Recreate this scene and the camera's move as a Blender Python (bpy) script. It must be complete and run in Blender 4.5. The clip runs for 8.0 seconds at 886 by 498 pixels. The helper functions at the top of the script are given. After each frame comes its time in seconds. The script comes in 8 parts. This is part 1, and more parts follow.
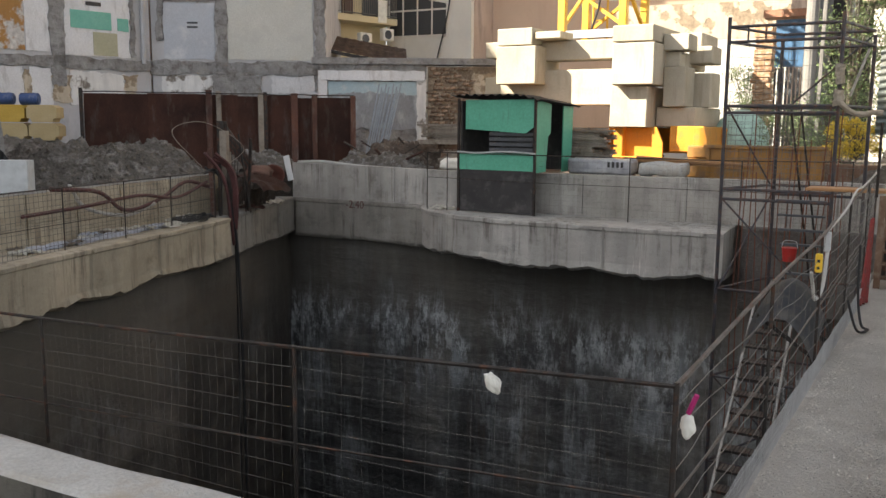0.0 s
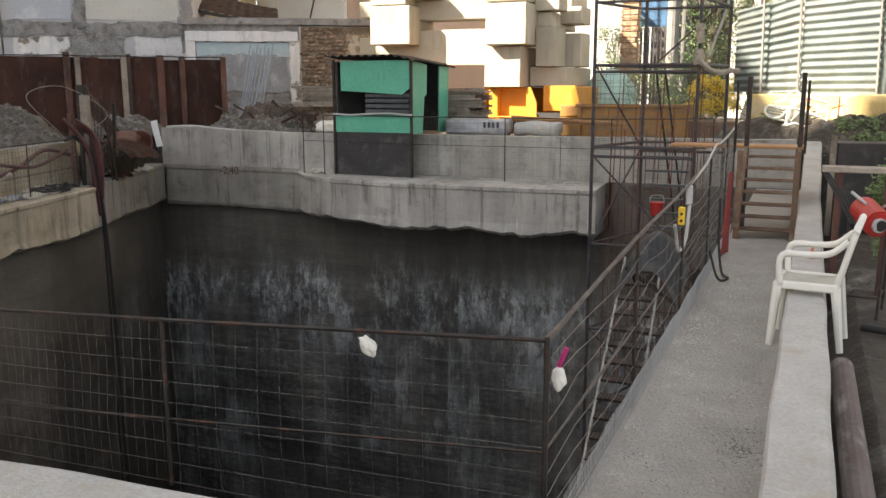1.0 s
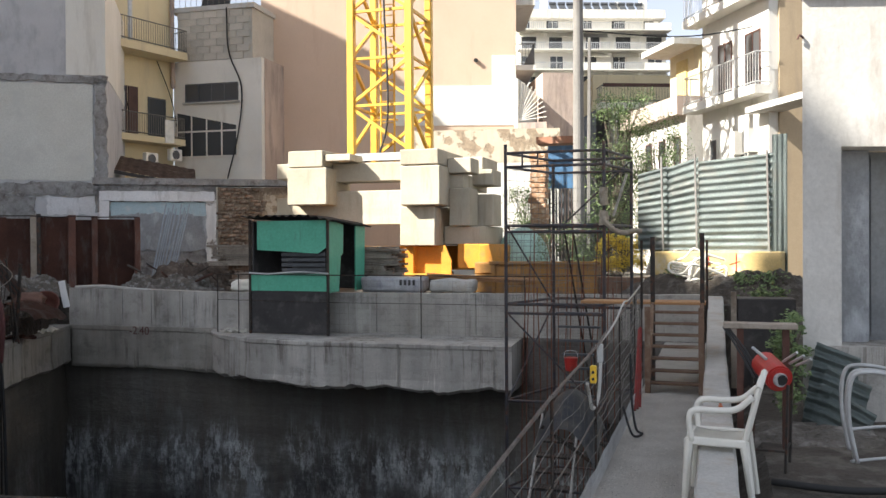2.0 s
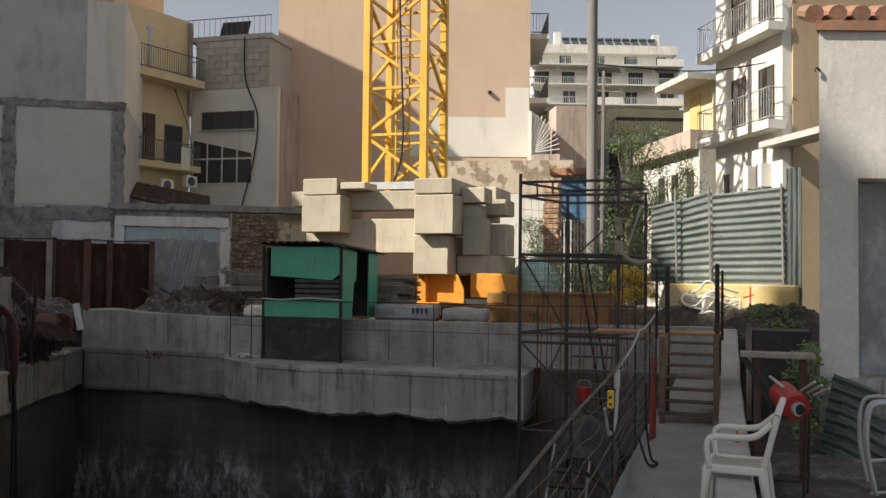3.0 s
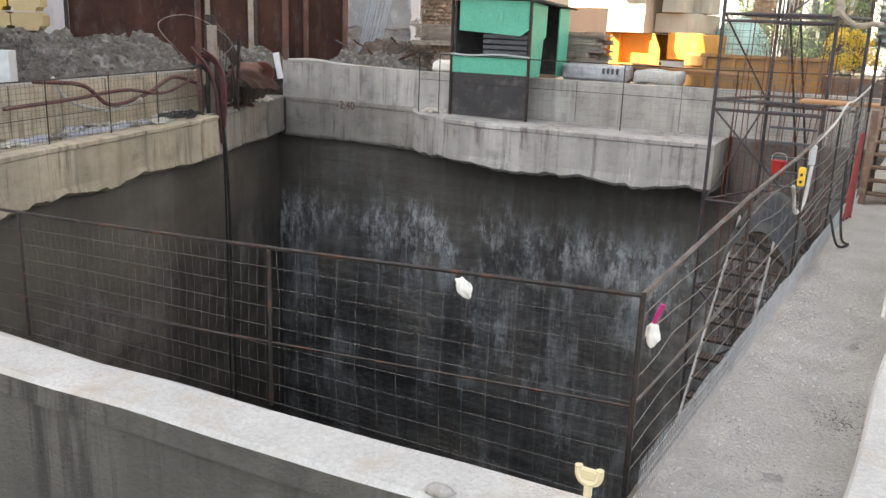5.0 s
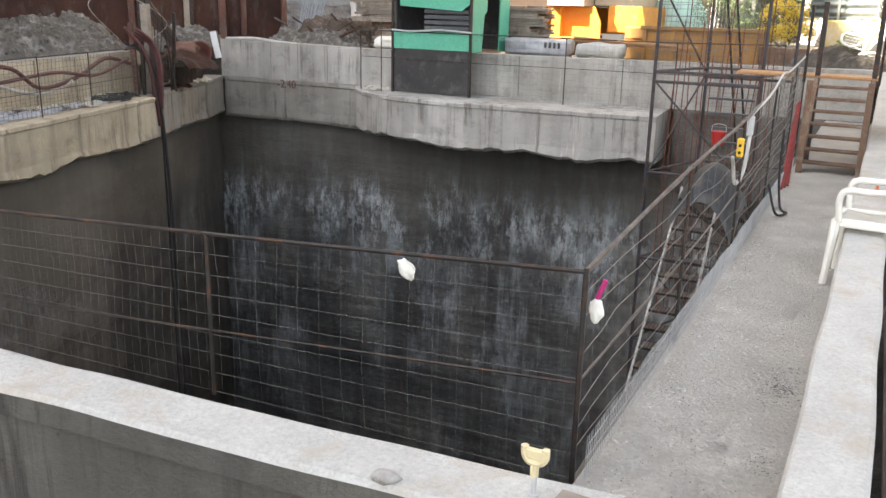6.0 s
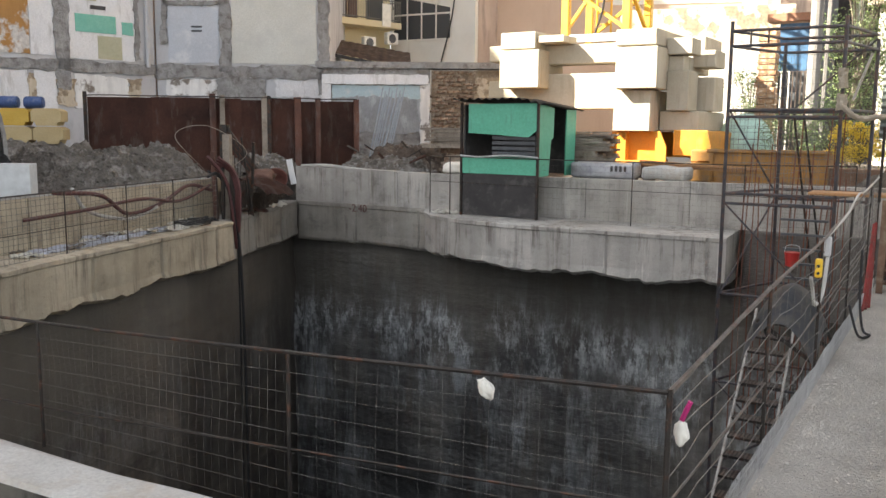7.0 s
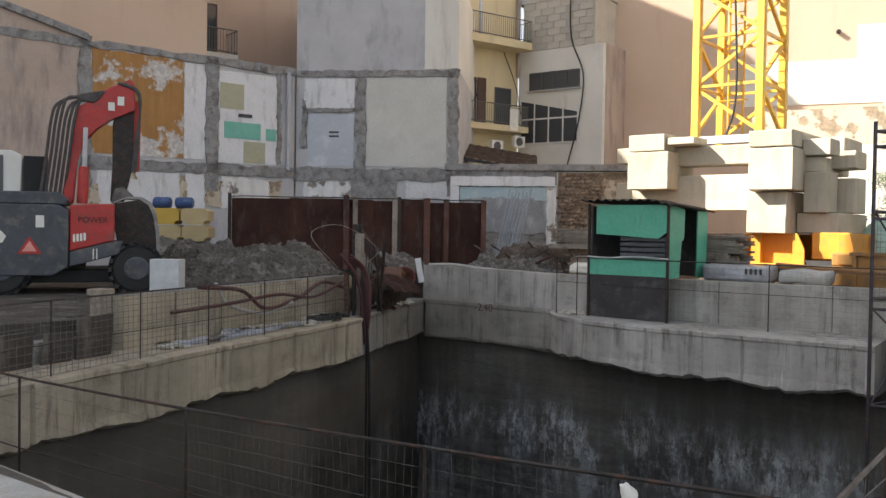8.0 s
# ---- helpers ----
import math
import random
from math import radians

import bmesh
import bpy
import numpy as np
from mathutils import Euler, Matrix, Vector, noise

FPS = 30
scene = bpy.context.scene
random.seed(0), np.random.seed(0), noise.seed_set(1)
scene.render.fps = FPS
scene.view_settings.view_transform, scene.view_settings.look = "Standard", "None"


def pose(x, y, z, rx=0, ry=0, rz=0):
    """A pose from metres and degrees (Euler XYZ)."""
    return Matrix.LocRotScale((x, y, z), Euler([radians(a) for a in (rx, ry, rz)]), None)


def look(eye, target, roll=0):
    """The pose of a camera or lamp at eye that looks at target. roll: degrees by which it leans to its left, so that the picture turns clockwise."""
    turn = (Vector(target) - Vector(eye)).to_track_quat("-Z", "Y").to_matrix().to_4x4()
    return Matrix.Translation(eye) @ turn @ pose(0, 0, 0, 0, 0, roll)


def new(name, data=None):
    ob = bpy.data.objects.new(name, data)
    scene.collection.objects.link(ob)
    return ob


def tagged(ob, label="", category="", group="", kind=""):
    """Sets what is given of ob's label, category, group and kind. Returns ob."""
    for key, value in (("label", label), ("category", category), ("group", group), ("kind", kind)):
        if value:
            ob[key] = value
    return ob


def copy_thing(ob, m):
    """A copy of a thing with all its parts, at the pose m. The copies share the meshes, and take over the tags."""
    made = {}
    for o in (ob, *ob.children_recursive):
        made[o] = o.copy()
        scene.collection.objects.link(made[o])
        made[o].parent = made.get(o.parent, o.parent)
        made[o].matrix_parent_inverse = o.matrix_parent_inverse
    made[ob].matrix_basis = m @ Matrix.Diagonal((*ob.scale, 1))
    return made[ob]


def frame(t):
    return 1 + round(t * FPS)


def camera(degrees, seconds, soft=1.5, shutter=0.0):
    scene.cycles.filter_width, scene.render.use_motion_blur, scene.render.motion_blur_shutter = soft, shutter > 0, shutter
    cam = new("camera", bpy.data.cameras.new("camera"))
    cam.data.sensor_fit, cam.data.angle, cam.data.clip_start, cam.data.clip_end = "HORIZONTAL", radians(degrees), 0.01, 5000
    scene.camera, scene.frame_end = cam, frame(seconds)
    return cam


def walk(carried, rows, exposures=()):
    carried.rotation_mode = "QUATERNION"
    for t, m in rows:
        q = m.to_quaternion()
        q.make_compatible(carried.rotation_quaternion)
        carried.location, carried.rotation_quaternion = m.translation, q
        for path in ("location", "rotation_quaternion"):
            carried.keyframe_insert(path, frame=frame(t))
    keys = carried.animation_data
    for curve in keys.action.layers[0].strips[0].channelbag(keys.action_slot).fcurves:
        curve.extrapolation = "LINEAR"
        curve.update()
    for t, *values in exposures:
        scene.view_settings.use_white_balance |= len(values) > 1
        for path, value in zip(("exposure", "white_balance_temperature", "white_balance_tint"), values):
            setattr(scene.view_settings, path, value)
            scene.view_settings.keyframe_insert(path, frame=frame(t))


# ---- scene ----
cam = camera(54.44, 8.0)
PATH = [
    (0, pose(0.014, 0.008, 1.890, 81.78, -0.44, 31.01)),
    (0.5, pose(0.023, 0.019, 1.889, 80.29, -0.15, 28.20)),
    (1, pose(0.040, 0.060, 1.882, 79.32, 0.12, 23.01)),
    (1.5, pose(0.057, 0.038, 1.887, 83.55, 0.44, 19.19)),
    (2, pose(0.076, 0.027, 1.940, 89.56, 0.33, 17.52)),
    (2.2, pose(0.066, 0.010, 1.945, 91.22, 0.08, 16.80)),
    (3.3, pose(0.019, -0.049, 1.848, 91.52, -1.49, 20.26)),
    (3.5, pose(0.024, -0.060, 1.865, 89.90, -1.39, 23.76)),
    (4, pose(0.052, -0.028, 1.863, 84.40, -1.51, 30.34)),
    (4.5, pose(0.081, 0.022, 1.889, 79.06, -2.25, 31.57)),
    (5.8, pose(0.077, 0.117, 1.892, 73.32, -1.42, 28.18)),
    (6, pose(0.077, 0.128, 1.892, 74.00, -1.27, 27.12)),
    (6.5, pose(0.059, 0.110, 1.884, 78.23, -0.69, 27.56)),
    (7, pose(0.048, 0.050, 1.893, 82.02, -0.49, 31.35)),
    (7.5, pose(0.031, 0.009, 1.890, 85.67, -0.39, 36.41)),
    (8, pose(0.004, -0.034, 1.883, 88.58, -0.84, 39.52)),
]
EXPOSURES = [(0, 1.98, 6500, 11), (0.5, 2.03, 6600, 11), (1, 2.23, 6650, 11), (1.5, 2.31, 6200, 11), (2, 1.66, 5950, 11), (2.2, 1.43, 6050, 11), (3.3, 0.63, 6550, 11), (3.5, 0.63, 6750, 11), (4, 1.53, 6250, 11), (4.5, 2.81, 6400, 11), (5.8, 3.08, 6400, 11), (6, 3.08, 6400, 11), (6.5, 2.68, 6800, 11), (7, 2.46, 6500, 11), (7.5, 2.16, 6350, 11), (8, 1.86, 6200, 11)]
walk(cam, PATH, EXPOSURES)

# ---- light ----
SUN_TO = Vector((-0.62, -0.50, 0.60)).normalized()
world = bpy.data.worlds.new("sky")
scene.world = world
world.use_nodes = True
sky = world.node_tree.nodes.new("ShaderNodeTexSky")
sky.sky_type, sky.sun_disc = "NISHITA", False
sky.sun_elevation = math.asin(SUN_TO.z)
sky.sun_rotation = math.atan2(SUN_TO.x, SUN_TO.y)
background = world.node_tree.nodes["Background"]
background.inputs["Strength"].default_value = 0.066
haze = world.node_tree.nodes.new("ShaderNodeHueSaturation")
haze.inputs["Saturation"].default_value = 0.25
world.node_tree.links.new(sky.outputs["Color"], haze.inputs["Color"])
world.node_tree.links.new(haze.outputs["Color"], background.inputs["Color"])
sun = new("sun", bpy.data.lights.new("sun", "SUN"))
sun.data.energy, sun.data.angle, sun.data.color = 5.0, radians(0.5), (1.0, 0.9, 0.74)
sun.matrix_world = look(SUN_TO * 60, (0, 0, 0))


# ---- building helpers ----
def part(name, bm, material, parent=None, label="", smooth=False):
    """Links a bmesh as one mesh object under a thing or a part."""
    data = bpy.data.meshes.new(name)
    bmesh.ops.recalc_face_normals(bm, faces=bm.faces)
    if smooth:
        for face in bm.faces:
            face.smooth = True
    bm.to_mesh(data)
    bm.free()
    data.materials.append(material)
    ob = new(name, data)
    if parent:
        ob.parent = parent
    if label:
        ob["label"] = label
    return ob


def thing(name, label, category, group="", m=None):
    ob = new(name)
    ob.empty_display_size = 0.2
    if m is not None:
        ob.matrix_basis = m
    return tagged(ob, label, category, group)


def setting(name, bm, material, label, category, smooth=False):
    return tagged(part(name, bm, material, None, "", smooth), label, category, "", "structure")


def mesh():
    return bmesh.new()


def box(bm, x0, x1, y0, y1, z0, z1, m=None, bevel=0.0):
    """An axis-aligned box, or one laid out in the frame m."""
    t = Matrix.Translation(((x0 + x1) / 2, (y0 + y1) / 2, (z0 + z1) / 2)) @ Matrix.Diagonal((abs(x1 - x0), abs(y1 - y0), abs(z1 - z0), 1))
    made = bmesh.ops.create_cube(bm, size=1, matrix=t)["verts"]
    if bevel:
        edges = list({e for v in made for e in v.link_edges})
        made = bmesh.ops.bevel(bm, geom=edges, offset=bevel, segments=1, affect="EDGES")["verts"]
    if m is not None:
        bmesh.ops.transform(bm, matrix=m, verts=list({v for v in made}))
    return made


def rod(bm, a, b, r, seg=6, r2=None):
    a, b = Vector(a), Vector(b)
    turn = (b - a).to_track_quat("Z", "Y").to_matrix().to_4x4()
    return bmesh.ops.create_cone(bm, cap_ends=True, segments=seg, radius1=r, radius2=r if r2 is None else r2, depth=(b - a).length,
                                 matrix=Matrix.Translation((a + b) / 2) @ turn)["verts"]


def bar(bm, a, b, w, h):
    """A rectangular bar from a to b, w across and h deep."""
    a, b = Vector(a), Vector(b)
    turn = (b - a).to_track_quat("Z", "Y").to_matrix().to_4x4()
    return bmesh.ops.create_cube(bm, size=1, matrix=Matrix.Translation((a + b) / 2) @ turn @ Matrix.Diagonal((w, h, (b - a).length, 1)))["verts"]


def hose(bm, points, r, seg=6, steps=6):
    """A round hose along a smooth line through points."""
    p = [Vector(q) for q in points]
    p = [p[0] * 2 - p[1]] + p + [p[-1] * 2 - p[-2]]
    line = []
    for i in range(1, len(p) - 2):
        for k in range(steps):
            t = k / steps
            line.append(0.5 * (2 * p[i] + (p[i + 1] - p[i - 1]) * t + (2 * p[i - 1] - 5 * p[i] + 4 * p[i + 1] - p[i + 2]) * t * t
                               + (3 * p[i] - p[i - 1] - 3 * p[i + 1] + p[i + 2]) * t ** 3))
    line.append(p[-2])
    rings = []
    for i, q in enumerate(line):
        way = (line[min(i + 1, len(line) - 1)] - line[max(i - 1, 0)]).normalized()
        side = way.orthogonal().normalized() if i == 0 else (side - way * side.dot(way)).normalized()
        up = way.cross(side)
        rings.append([bm.verts.new(q + r * (math.cos(a) * side + math.sin(a) * up)) for a in (6.28318 * j / seg for j in range(seg))])
    for a, b in zip(rings, rings[1:]):
        for j in range(seg):
            bm.faces.new((a[j], a[(j + 1) % seg], b[(j + 1) % seg], b[j]))
    bm.faces.new(rings[0]), bm.faces.new(rings[-1])


def prism(bm, outline, depth, m):
    """A flat outline in the x-z plane of m, given depth along its y."""
    front = [bm.verts.new(m @ Vector((x, 0, z))) for x, z in outline]
    back = [bm.verts.new(m @ Vector((x, depth, z))) for x, z in outline]
    bm.faces.new(front), bm.faces.new(back[::-1])
    for i in range(len(front)):
        j = (i + 1) % len(front)
        bm.faces.new((front[i], back[i], back[j], front[j]))


def sheet(bm, fn, nu, nv):
    """A grid of nu by nv cells through fn(u, v), with u and v from 0 to 1."""
    rows = [[bm.verts.new(fn(i / nu, j / nv)) for i in range(nu + 1)] for j in range(nv + 1)]
    for a, b in zip(rows, rows[1:]):
        for i in range(nu):
            bm.faces.new((a[i], a[i + 1], b[i + 1], b[i]))
    return rows


def frame_of(p0, p1, z=0.0):
    """A frame at p0 whose x runs towards p1 and whose y runs away behind the face."""
    a = math.atan2(p1[1] - p0[1], p1[0] - p0[0])
    return Matrix.Translation((p0[0], p0[1], z)) @ Matrix.Rotation(a, 4, "Z")


def ripple(x, y, z, s=1.0):
    return noise.noise(Vector((x * s, y * s, z * s)))


# ---- materials ----
def nodes_of(name):
    m = bpy.data.materials.new(name)
    m.use_nodes = True
    t = m.node_tree
    return m, t.nodes, t.links, t.nodes["Principled BSDF"]


def coords(nodes, links, stretch=(1, 1, 1)):
    place, tex = nodes.new("ShaderNodeMapping"), nodes.new("ShaderNodeTexCoord")
    place.inputs["Scale"].default_value = stretch
    links.new(tex.outputs["Object"], place.inputs["Vector"])
    return place.outputs["Vector"]


def cloud(nodes, links, vector, scale, detail=6.0, rough=0.6):
    n = nodes.new("ShaderNodeTexNoise")
    n.inputs["Scale"].default_value, n.inputs["Detail"].default_value, n.inputs["Roughness"].default_value = scale, detail, rough
    links.new(vector, n.inputs["Vector"])
    return n.outputs["Fac"]


def ramp(nodes, links, fac, stops):
    r = nodes.new("ShaderNodeValToRGB")
    while len(r.color_ramp.elements) < len(stops):
        r.color_ramp.elements.new(0.5)
    for e, (at, c) in zip(r.color_ramp.elements, stops):
        e.position, e.color = at, (*c, 1) if len(c) == 3 else c
    links.new(fac, r.inputs["Fac"])
    return r.outputs["Color"]


def blend(nodes, links, fac, a, b, how="MIX"):
    n = nodes.new("ShaderNodeMix")
    n.data_type, n.blend_type = "RGBA", how
    for value, key in ((fac, 0), (a, 6), (b, 7)):
        if isinstance(value, (int, float)):
            n.inputs[key].default_value = value
        elif isinstance(value, tuple):
            n.inputs[key].default_value = (*value, 1)
        else:
            links.new(value, n.inputs[key])
    return n.outputs[2]


def relief(nodes, links, shader, height, strength, distance=0.02):
    b = nodes.new("ShaderNodeBump")
    b.inputs["Strength"].default_value, b.inputs["Distance"].default_value = strength, distance
    links.new(height, b.inputs["Height"])
    links.new(b.outputs["Normal"], shader.inputs["Normal"])


def grey(v):
    return (v, v, v)


def surface(name, dark, light, rough=0.8, scale=2.0, grain=40.0, bump=0.3, metal=0.0, stain=None, amount=0.5, streak=(1, 1, 1), jitter=0.0, distance=0.02, fleck=0.5):
    """A worn surface: clouds between two colours, fine grain, stains (stretched by streak), and each object a shade of its own by jitter."""
    m, nodes, links, shader = nodes_of(name)
    v = coords(nodes, links)
    colour = ramp(nodes, links, cloud(nodes, links, v, scale), [(0.3, dark), (0.7, light)])
    fine = cloud(nodes, links, v, grain, 4.0, 0.7)
    colour = blend(nodes, links, fleck, colour, ramp(nodes, links, fine, [(0.25, grey(0.45)), (0.75, grey(1.0))]), "MULTIPLY")
    if stain:
        where = cloud(nodes, links, coords(nodes, links, streak), scale * 1.7, 8.0, 0.65)
        mask = ramp(nodes, links, where, [(0.62 - 0.25 * amount, grey(0)), (0.78 - 0.2 * amount, grey(1))])
        colour = blend(nodes, links, mask, colour, stain)
    if jitter:
        info, shade = nodes.new("ShaderNodeObjectInfo"), nodes.new("ShaderNodeMapRange")
        shade.inputs["To Min"].default_value, shade.inputs["To Max"].default_value = 1 - jitter, 1 + jitter
        links.new(info.outputs["Random"], shade.inputs["Value"])
        both = nodes.new("ShaderNodeVectorMath")
        both.operation = "SCALE"
        links.new(colour, both.inputs[0]), links.new(shade.outputs["Result"], both.inputs["Scale"])
        colour = both.outputs["Vector"]
    links.new(colour, shader.inputs["Base Color"])
    shader.inputs["Roughness"].default_value, shader.inputs["Metallic"].default_value = rough, metal
    relief(nodes, links, shader, fine, bump, distance)
    return m


def peeling(name, paint, under, keep=0.5, scale=1.2, rough=0.85):
    """Old paint or plaster that has come off in patches down to what lies under it."""
    m, nodes, links, shader = nodes_of(name)
    v = coords(nodes, links)
    broad = cloud(nodes, links, v, scale, 10.0, 0.62)
    mask = ramp(nodes, links, broad, [(keep - 0.02, grey(1)), (keep + 0.02, grey(0))])
    tone = ramp(nodes, links, cloud(nodes, links, v, 3.0), [(0.3, tuple(c * 0.86 for c in paint)), (0.7, paint)])
    rubble = ramp(nodes, links, cloud(nodes, links, v, 9.0, 8.0), [(0.3, tuple(c * 0.55 for c in under)), (0.7, under)])
    colour = blend(nodes, links, mask, rubble, tone)
    drip = ramp(nodes, links, cloud(nodes, links, coords(nodes, links, (3, 3, 0.35)), 2.0), [(0.35, grey(0.75)), (0.6, grey(1))])
    colour = blend(nodes, links, 0.7, colour, drip, "MULTIPLY")
    links.new(colour, shader.inputs["Base Color"])
    shader.inputs["Roughness"].default_value = rough
    relief(nodes, links, shader, mask, 0.5, 0.02)
    return m


def plain(name, colour, rough=0.5, metal=0.0, var=0.15):
    m, nodes, links, shader = nodes_of(name)
    v = coords(nodes, links)
    tone = ramp(nodes, links, cloud(nodes, links, v, 6.0), [(0.3, tuple(c * (1 - var) for c in colour)), (0.7, tuple(min(1, c * (1 + var)) for c in colour))])
    links.new(tone, shader.inputs["Base Color"])
    shader.inputs["Roughness"].default_value, shader.inputs["Metallic"].default_value = rough, metal
    return m


def streaked_concrete(name, dark, light, drip, rough=0.85):
    """Cast concrete: broad tone changes, board marks, stains, dark runs, pale lime runs, pits."""
    m, nodes, links, shader = nodes_of(name)
    v = coords(nodes, links)
    colour = ramp(nodes, links, cloud(nodes, links, v, 0.55, 7.0, 0.6), [(0.3, dark), (0.68, light)])
    boards = cloud(nodes, links, coords(nodes, links, (1.5, 1.5, 0.07)), 1.6, 5.0, 0.6)
    colour = blend(nodes, links, 0.5, colour, ramp(nodes, links, boards, [(0.36, grey(0.62)), (0.56, grey(1.0))]), "MULTIPLY")
    patch = cloud(nodes, links, coords(nodes, links, (1, 1, 1.5)), 1.5, 12.0, 0.72)
    colour = blend(nodes, links, 0.7, colour, ramp(nodes, links, patch, [(0.36, grey(0.52)), (0.46, grey(0.9)), (0.6, grey(1.0)), (0.72, grey(1.2))]), "MULTIPLY")
    runs = cloud(nodes, links, coords(nodes, links, (4.5, 4.5, 0.25)), 1.3, 8.0, 0.72)
    where = cloud(nodes, links, coords(nodes, links, (0.9, 0.9, 0.9)), 0.9, 4.0)
    drips = nodes.new("ShaderNodeMath")
    drips.operation = "MULTIPLY"
    links.new(ramp(nodes, links, runs, [(0.5, grey(0)), (0.6, grey(0.85))]), drips.inputs[0])
    links.new(ramp(nodes, links, where, [(0.46, grey(0.1)), (0.58, grey(1))]), drips.inputs[1])
    colour = blend(nodes, links, drips.outputs["Value"], colour, drip)
    thin = cloud(nodes, links, coords(nodes, links, (12, 12, 0.3)), 1.1, 5.0, 0.6)
    lime = nodes.new("ShaderNodeMath")
    lime.operation = "MULTIPLY"
    links.new(ramp(nodes, links, thin, [(0.6, grey(0)), (0.68, grey(0.7))]), lime.inputs[0])
    links.new(ramp(nodes, links, where, [(0.36, grey(1)), (0.48, grey(0))]), lime.inputs[1])
    colour = blend(nodes, links, lime.outputs["Value"], colour, tuple(min(0.85, 1.35 * c) for c in light))
    fine = cloud(nodes, links, v, 45.0, 5.0, 0.7)
    colour = blend(nodes, links, 0.28, colour, ramp(nodes, links, fine, [(0.3, grey(0.5)), (0.6, grey(1))]), "MULTIPLY")
    pits = nodes.new("ShaderNodeTexVoronoi")
    pits.inputs["Scale"].default_value = 9.0
    links.new(v, pits.inputs["Vector"])
    hole = ramp(nodes, links, pits.outputs["Distance"], [(0.05, grey(0.35)), (0.11, grey(1))])
    colour = blend(nodes, links, 0.6, colour, hole, "MULTIPLY")
    links.new(colour, shader.inputs["Base Color"])
    shader.inputs["Roughness"].default_value = rough
    relief(nodes, links, shader, blend(nodes, links, 0.6, fine, patch), 0.7, 0.04)
    return m


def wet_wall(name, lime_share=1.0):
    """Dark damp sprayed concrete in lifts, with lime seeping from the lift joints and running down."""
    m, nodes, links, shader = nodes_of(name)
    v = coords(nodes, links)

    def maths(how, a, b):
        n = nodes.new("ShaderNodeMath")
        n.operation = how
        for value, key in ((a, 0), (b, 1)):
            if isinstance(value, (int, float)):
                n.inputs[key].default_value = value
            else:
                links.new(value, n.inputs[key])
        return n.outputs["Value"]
    # Tones: dark damp concrete, with part of the pit's shade put into them.
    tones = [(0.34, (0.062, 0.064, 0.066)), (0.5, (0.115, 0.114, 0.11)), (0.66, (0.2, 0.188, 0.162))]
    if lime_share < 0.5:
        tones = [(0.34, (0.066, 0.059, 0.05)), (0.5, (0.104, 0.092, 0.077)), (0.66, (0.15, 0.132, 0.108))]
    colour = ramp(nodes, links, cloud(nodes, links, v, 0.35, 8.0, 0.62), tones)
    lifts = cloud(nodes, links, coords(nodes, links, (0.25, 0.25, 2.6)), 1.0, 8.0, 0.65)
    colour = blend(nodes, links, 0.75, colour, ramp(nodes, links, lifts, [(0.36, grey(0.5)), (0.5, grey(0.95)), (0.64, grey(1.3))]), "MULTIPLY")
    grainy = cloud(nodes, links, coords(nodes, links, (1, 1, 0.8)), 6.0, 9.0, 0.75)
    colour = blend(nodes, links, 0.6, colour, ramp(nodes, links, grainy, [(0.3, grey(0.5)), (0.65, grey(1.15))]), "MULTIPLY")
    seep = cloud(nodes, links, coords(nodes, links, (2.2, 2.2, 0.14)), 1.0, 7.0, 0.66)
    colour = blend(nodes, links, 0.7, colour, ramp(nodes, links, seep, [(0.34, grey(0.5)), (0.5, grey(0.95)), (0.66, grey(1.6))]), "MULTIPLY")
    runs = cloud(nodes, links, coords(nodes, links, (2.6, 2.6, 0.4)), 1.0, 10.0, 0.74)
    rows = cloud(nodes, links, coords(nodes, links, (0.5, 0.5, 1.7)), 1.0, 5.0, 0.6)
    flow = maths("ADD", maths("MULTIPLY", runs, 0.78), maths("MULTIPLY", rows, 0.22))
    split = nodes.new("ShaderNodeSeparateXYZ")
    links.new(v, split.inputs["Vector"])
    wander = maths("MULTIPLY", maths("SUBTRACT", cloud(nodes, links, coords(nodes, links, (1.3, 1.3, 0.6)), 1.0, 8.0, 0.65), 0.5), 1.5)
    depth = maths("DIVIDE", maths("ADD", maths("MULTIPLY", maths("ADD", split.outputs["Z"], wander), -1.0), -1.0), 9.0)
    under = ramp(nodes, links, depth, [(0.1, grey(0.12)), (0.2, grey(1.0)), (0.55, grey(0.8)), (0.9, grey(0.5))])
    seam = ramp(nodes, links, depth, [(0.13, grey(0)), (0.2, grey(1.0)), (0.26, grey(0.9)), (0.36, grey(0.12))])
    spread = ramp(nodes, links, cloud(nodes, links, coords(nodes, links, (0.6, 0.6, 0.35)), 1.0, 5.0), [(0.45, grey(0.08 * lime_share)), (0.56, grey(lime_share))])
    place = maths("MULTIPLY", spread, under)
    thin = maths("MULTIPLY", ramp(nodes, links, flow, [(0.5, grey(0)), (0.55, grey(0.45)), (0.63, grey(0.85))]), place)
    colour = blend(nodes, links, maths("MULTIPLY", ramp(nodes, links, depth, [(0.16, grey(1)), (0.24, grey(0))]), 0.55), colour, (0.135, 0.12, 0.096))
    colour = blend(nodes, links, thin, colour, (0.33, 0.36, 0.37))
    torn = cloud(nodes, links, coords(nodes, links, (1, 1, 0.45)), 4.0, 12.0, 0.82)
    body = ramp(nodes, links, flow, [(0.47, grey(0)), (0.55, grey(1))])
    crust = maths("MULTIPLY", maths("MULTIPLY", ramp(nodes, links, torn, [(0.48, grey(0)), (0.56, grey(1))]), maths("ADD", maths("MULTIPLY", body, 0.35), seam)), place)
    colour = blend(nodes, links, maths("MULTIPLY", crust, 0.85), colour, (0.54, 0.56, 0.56))
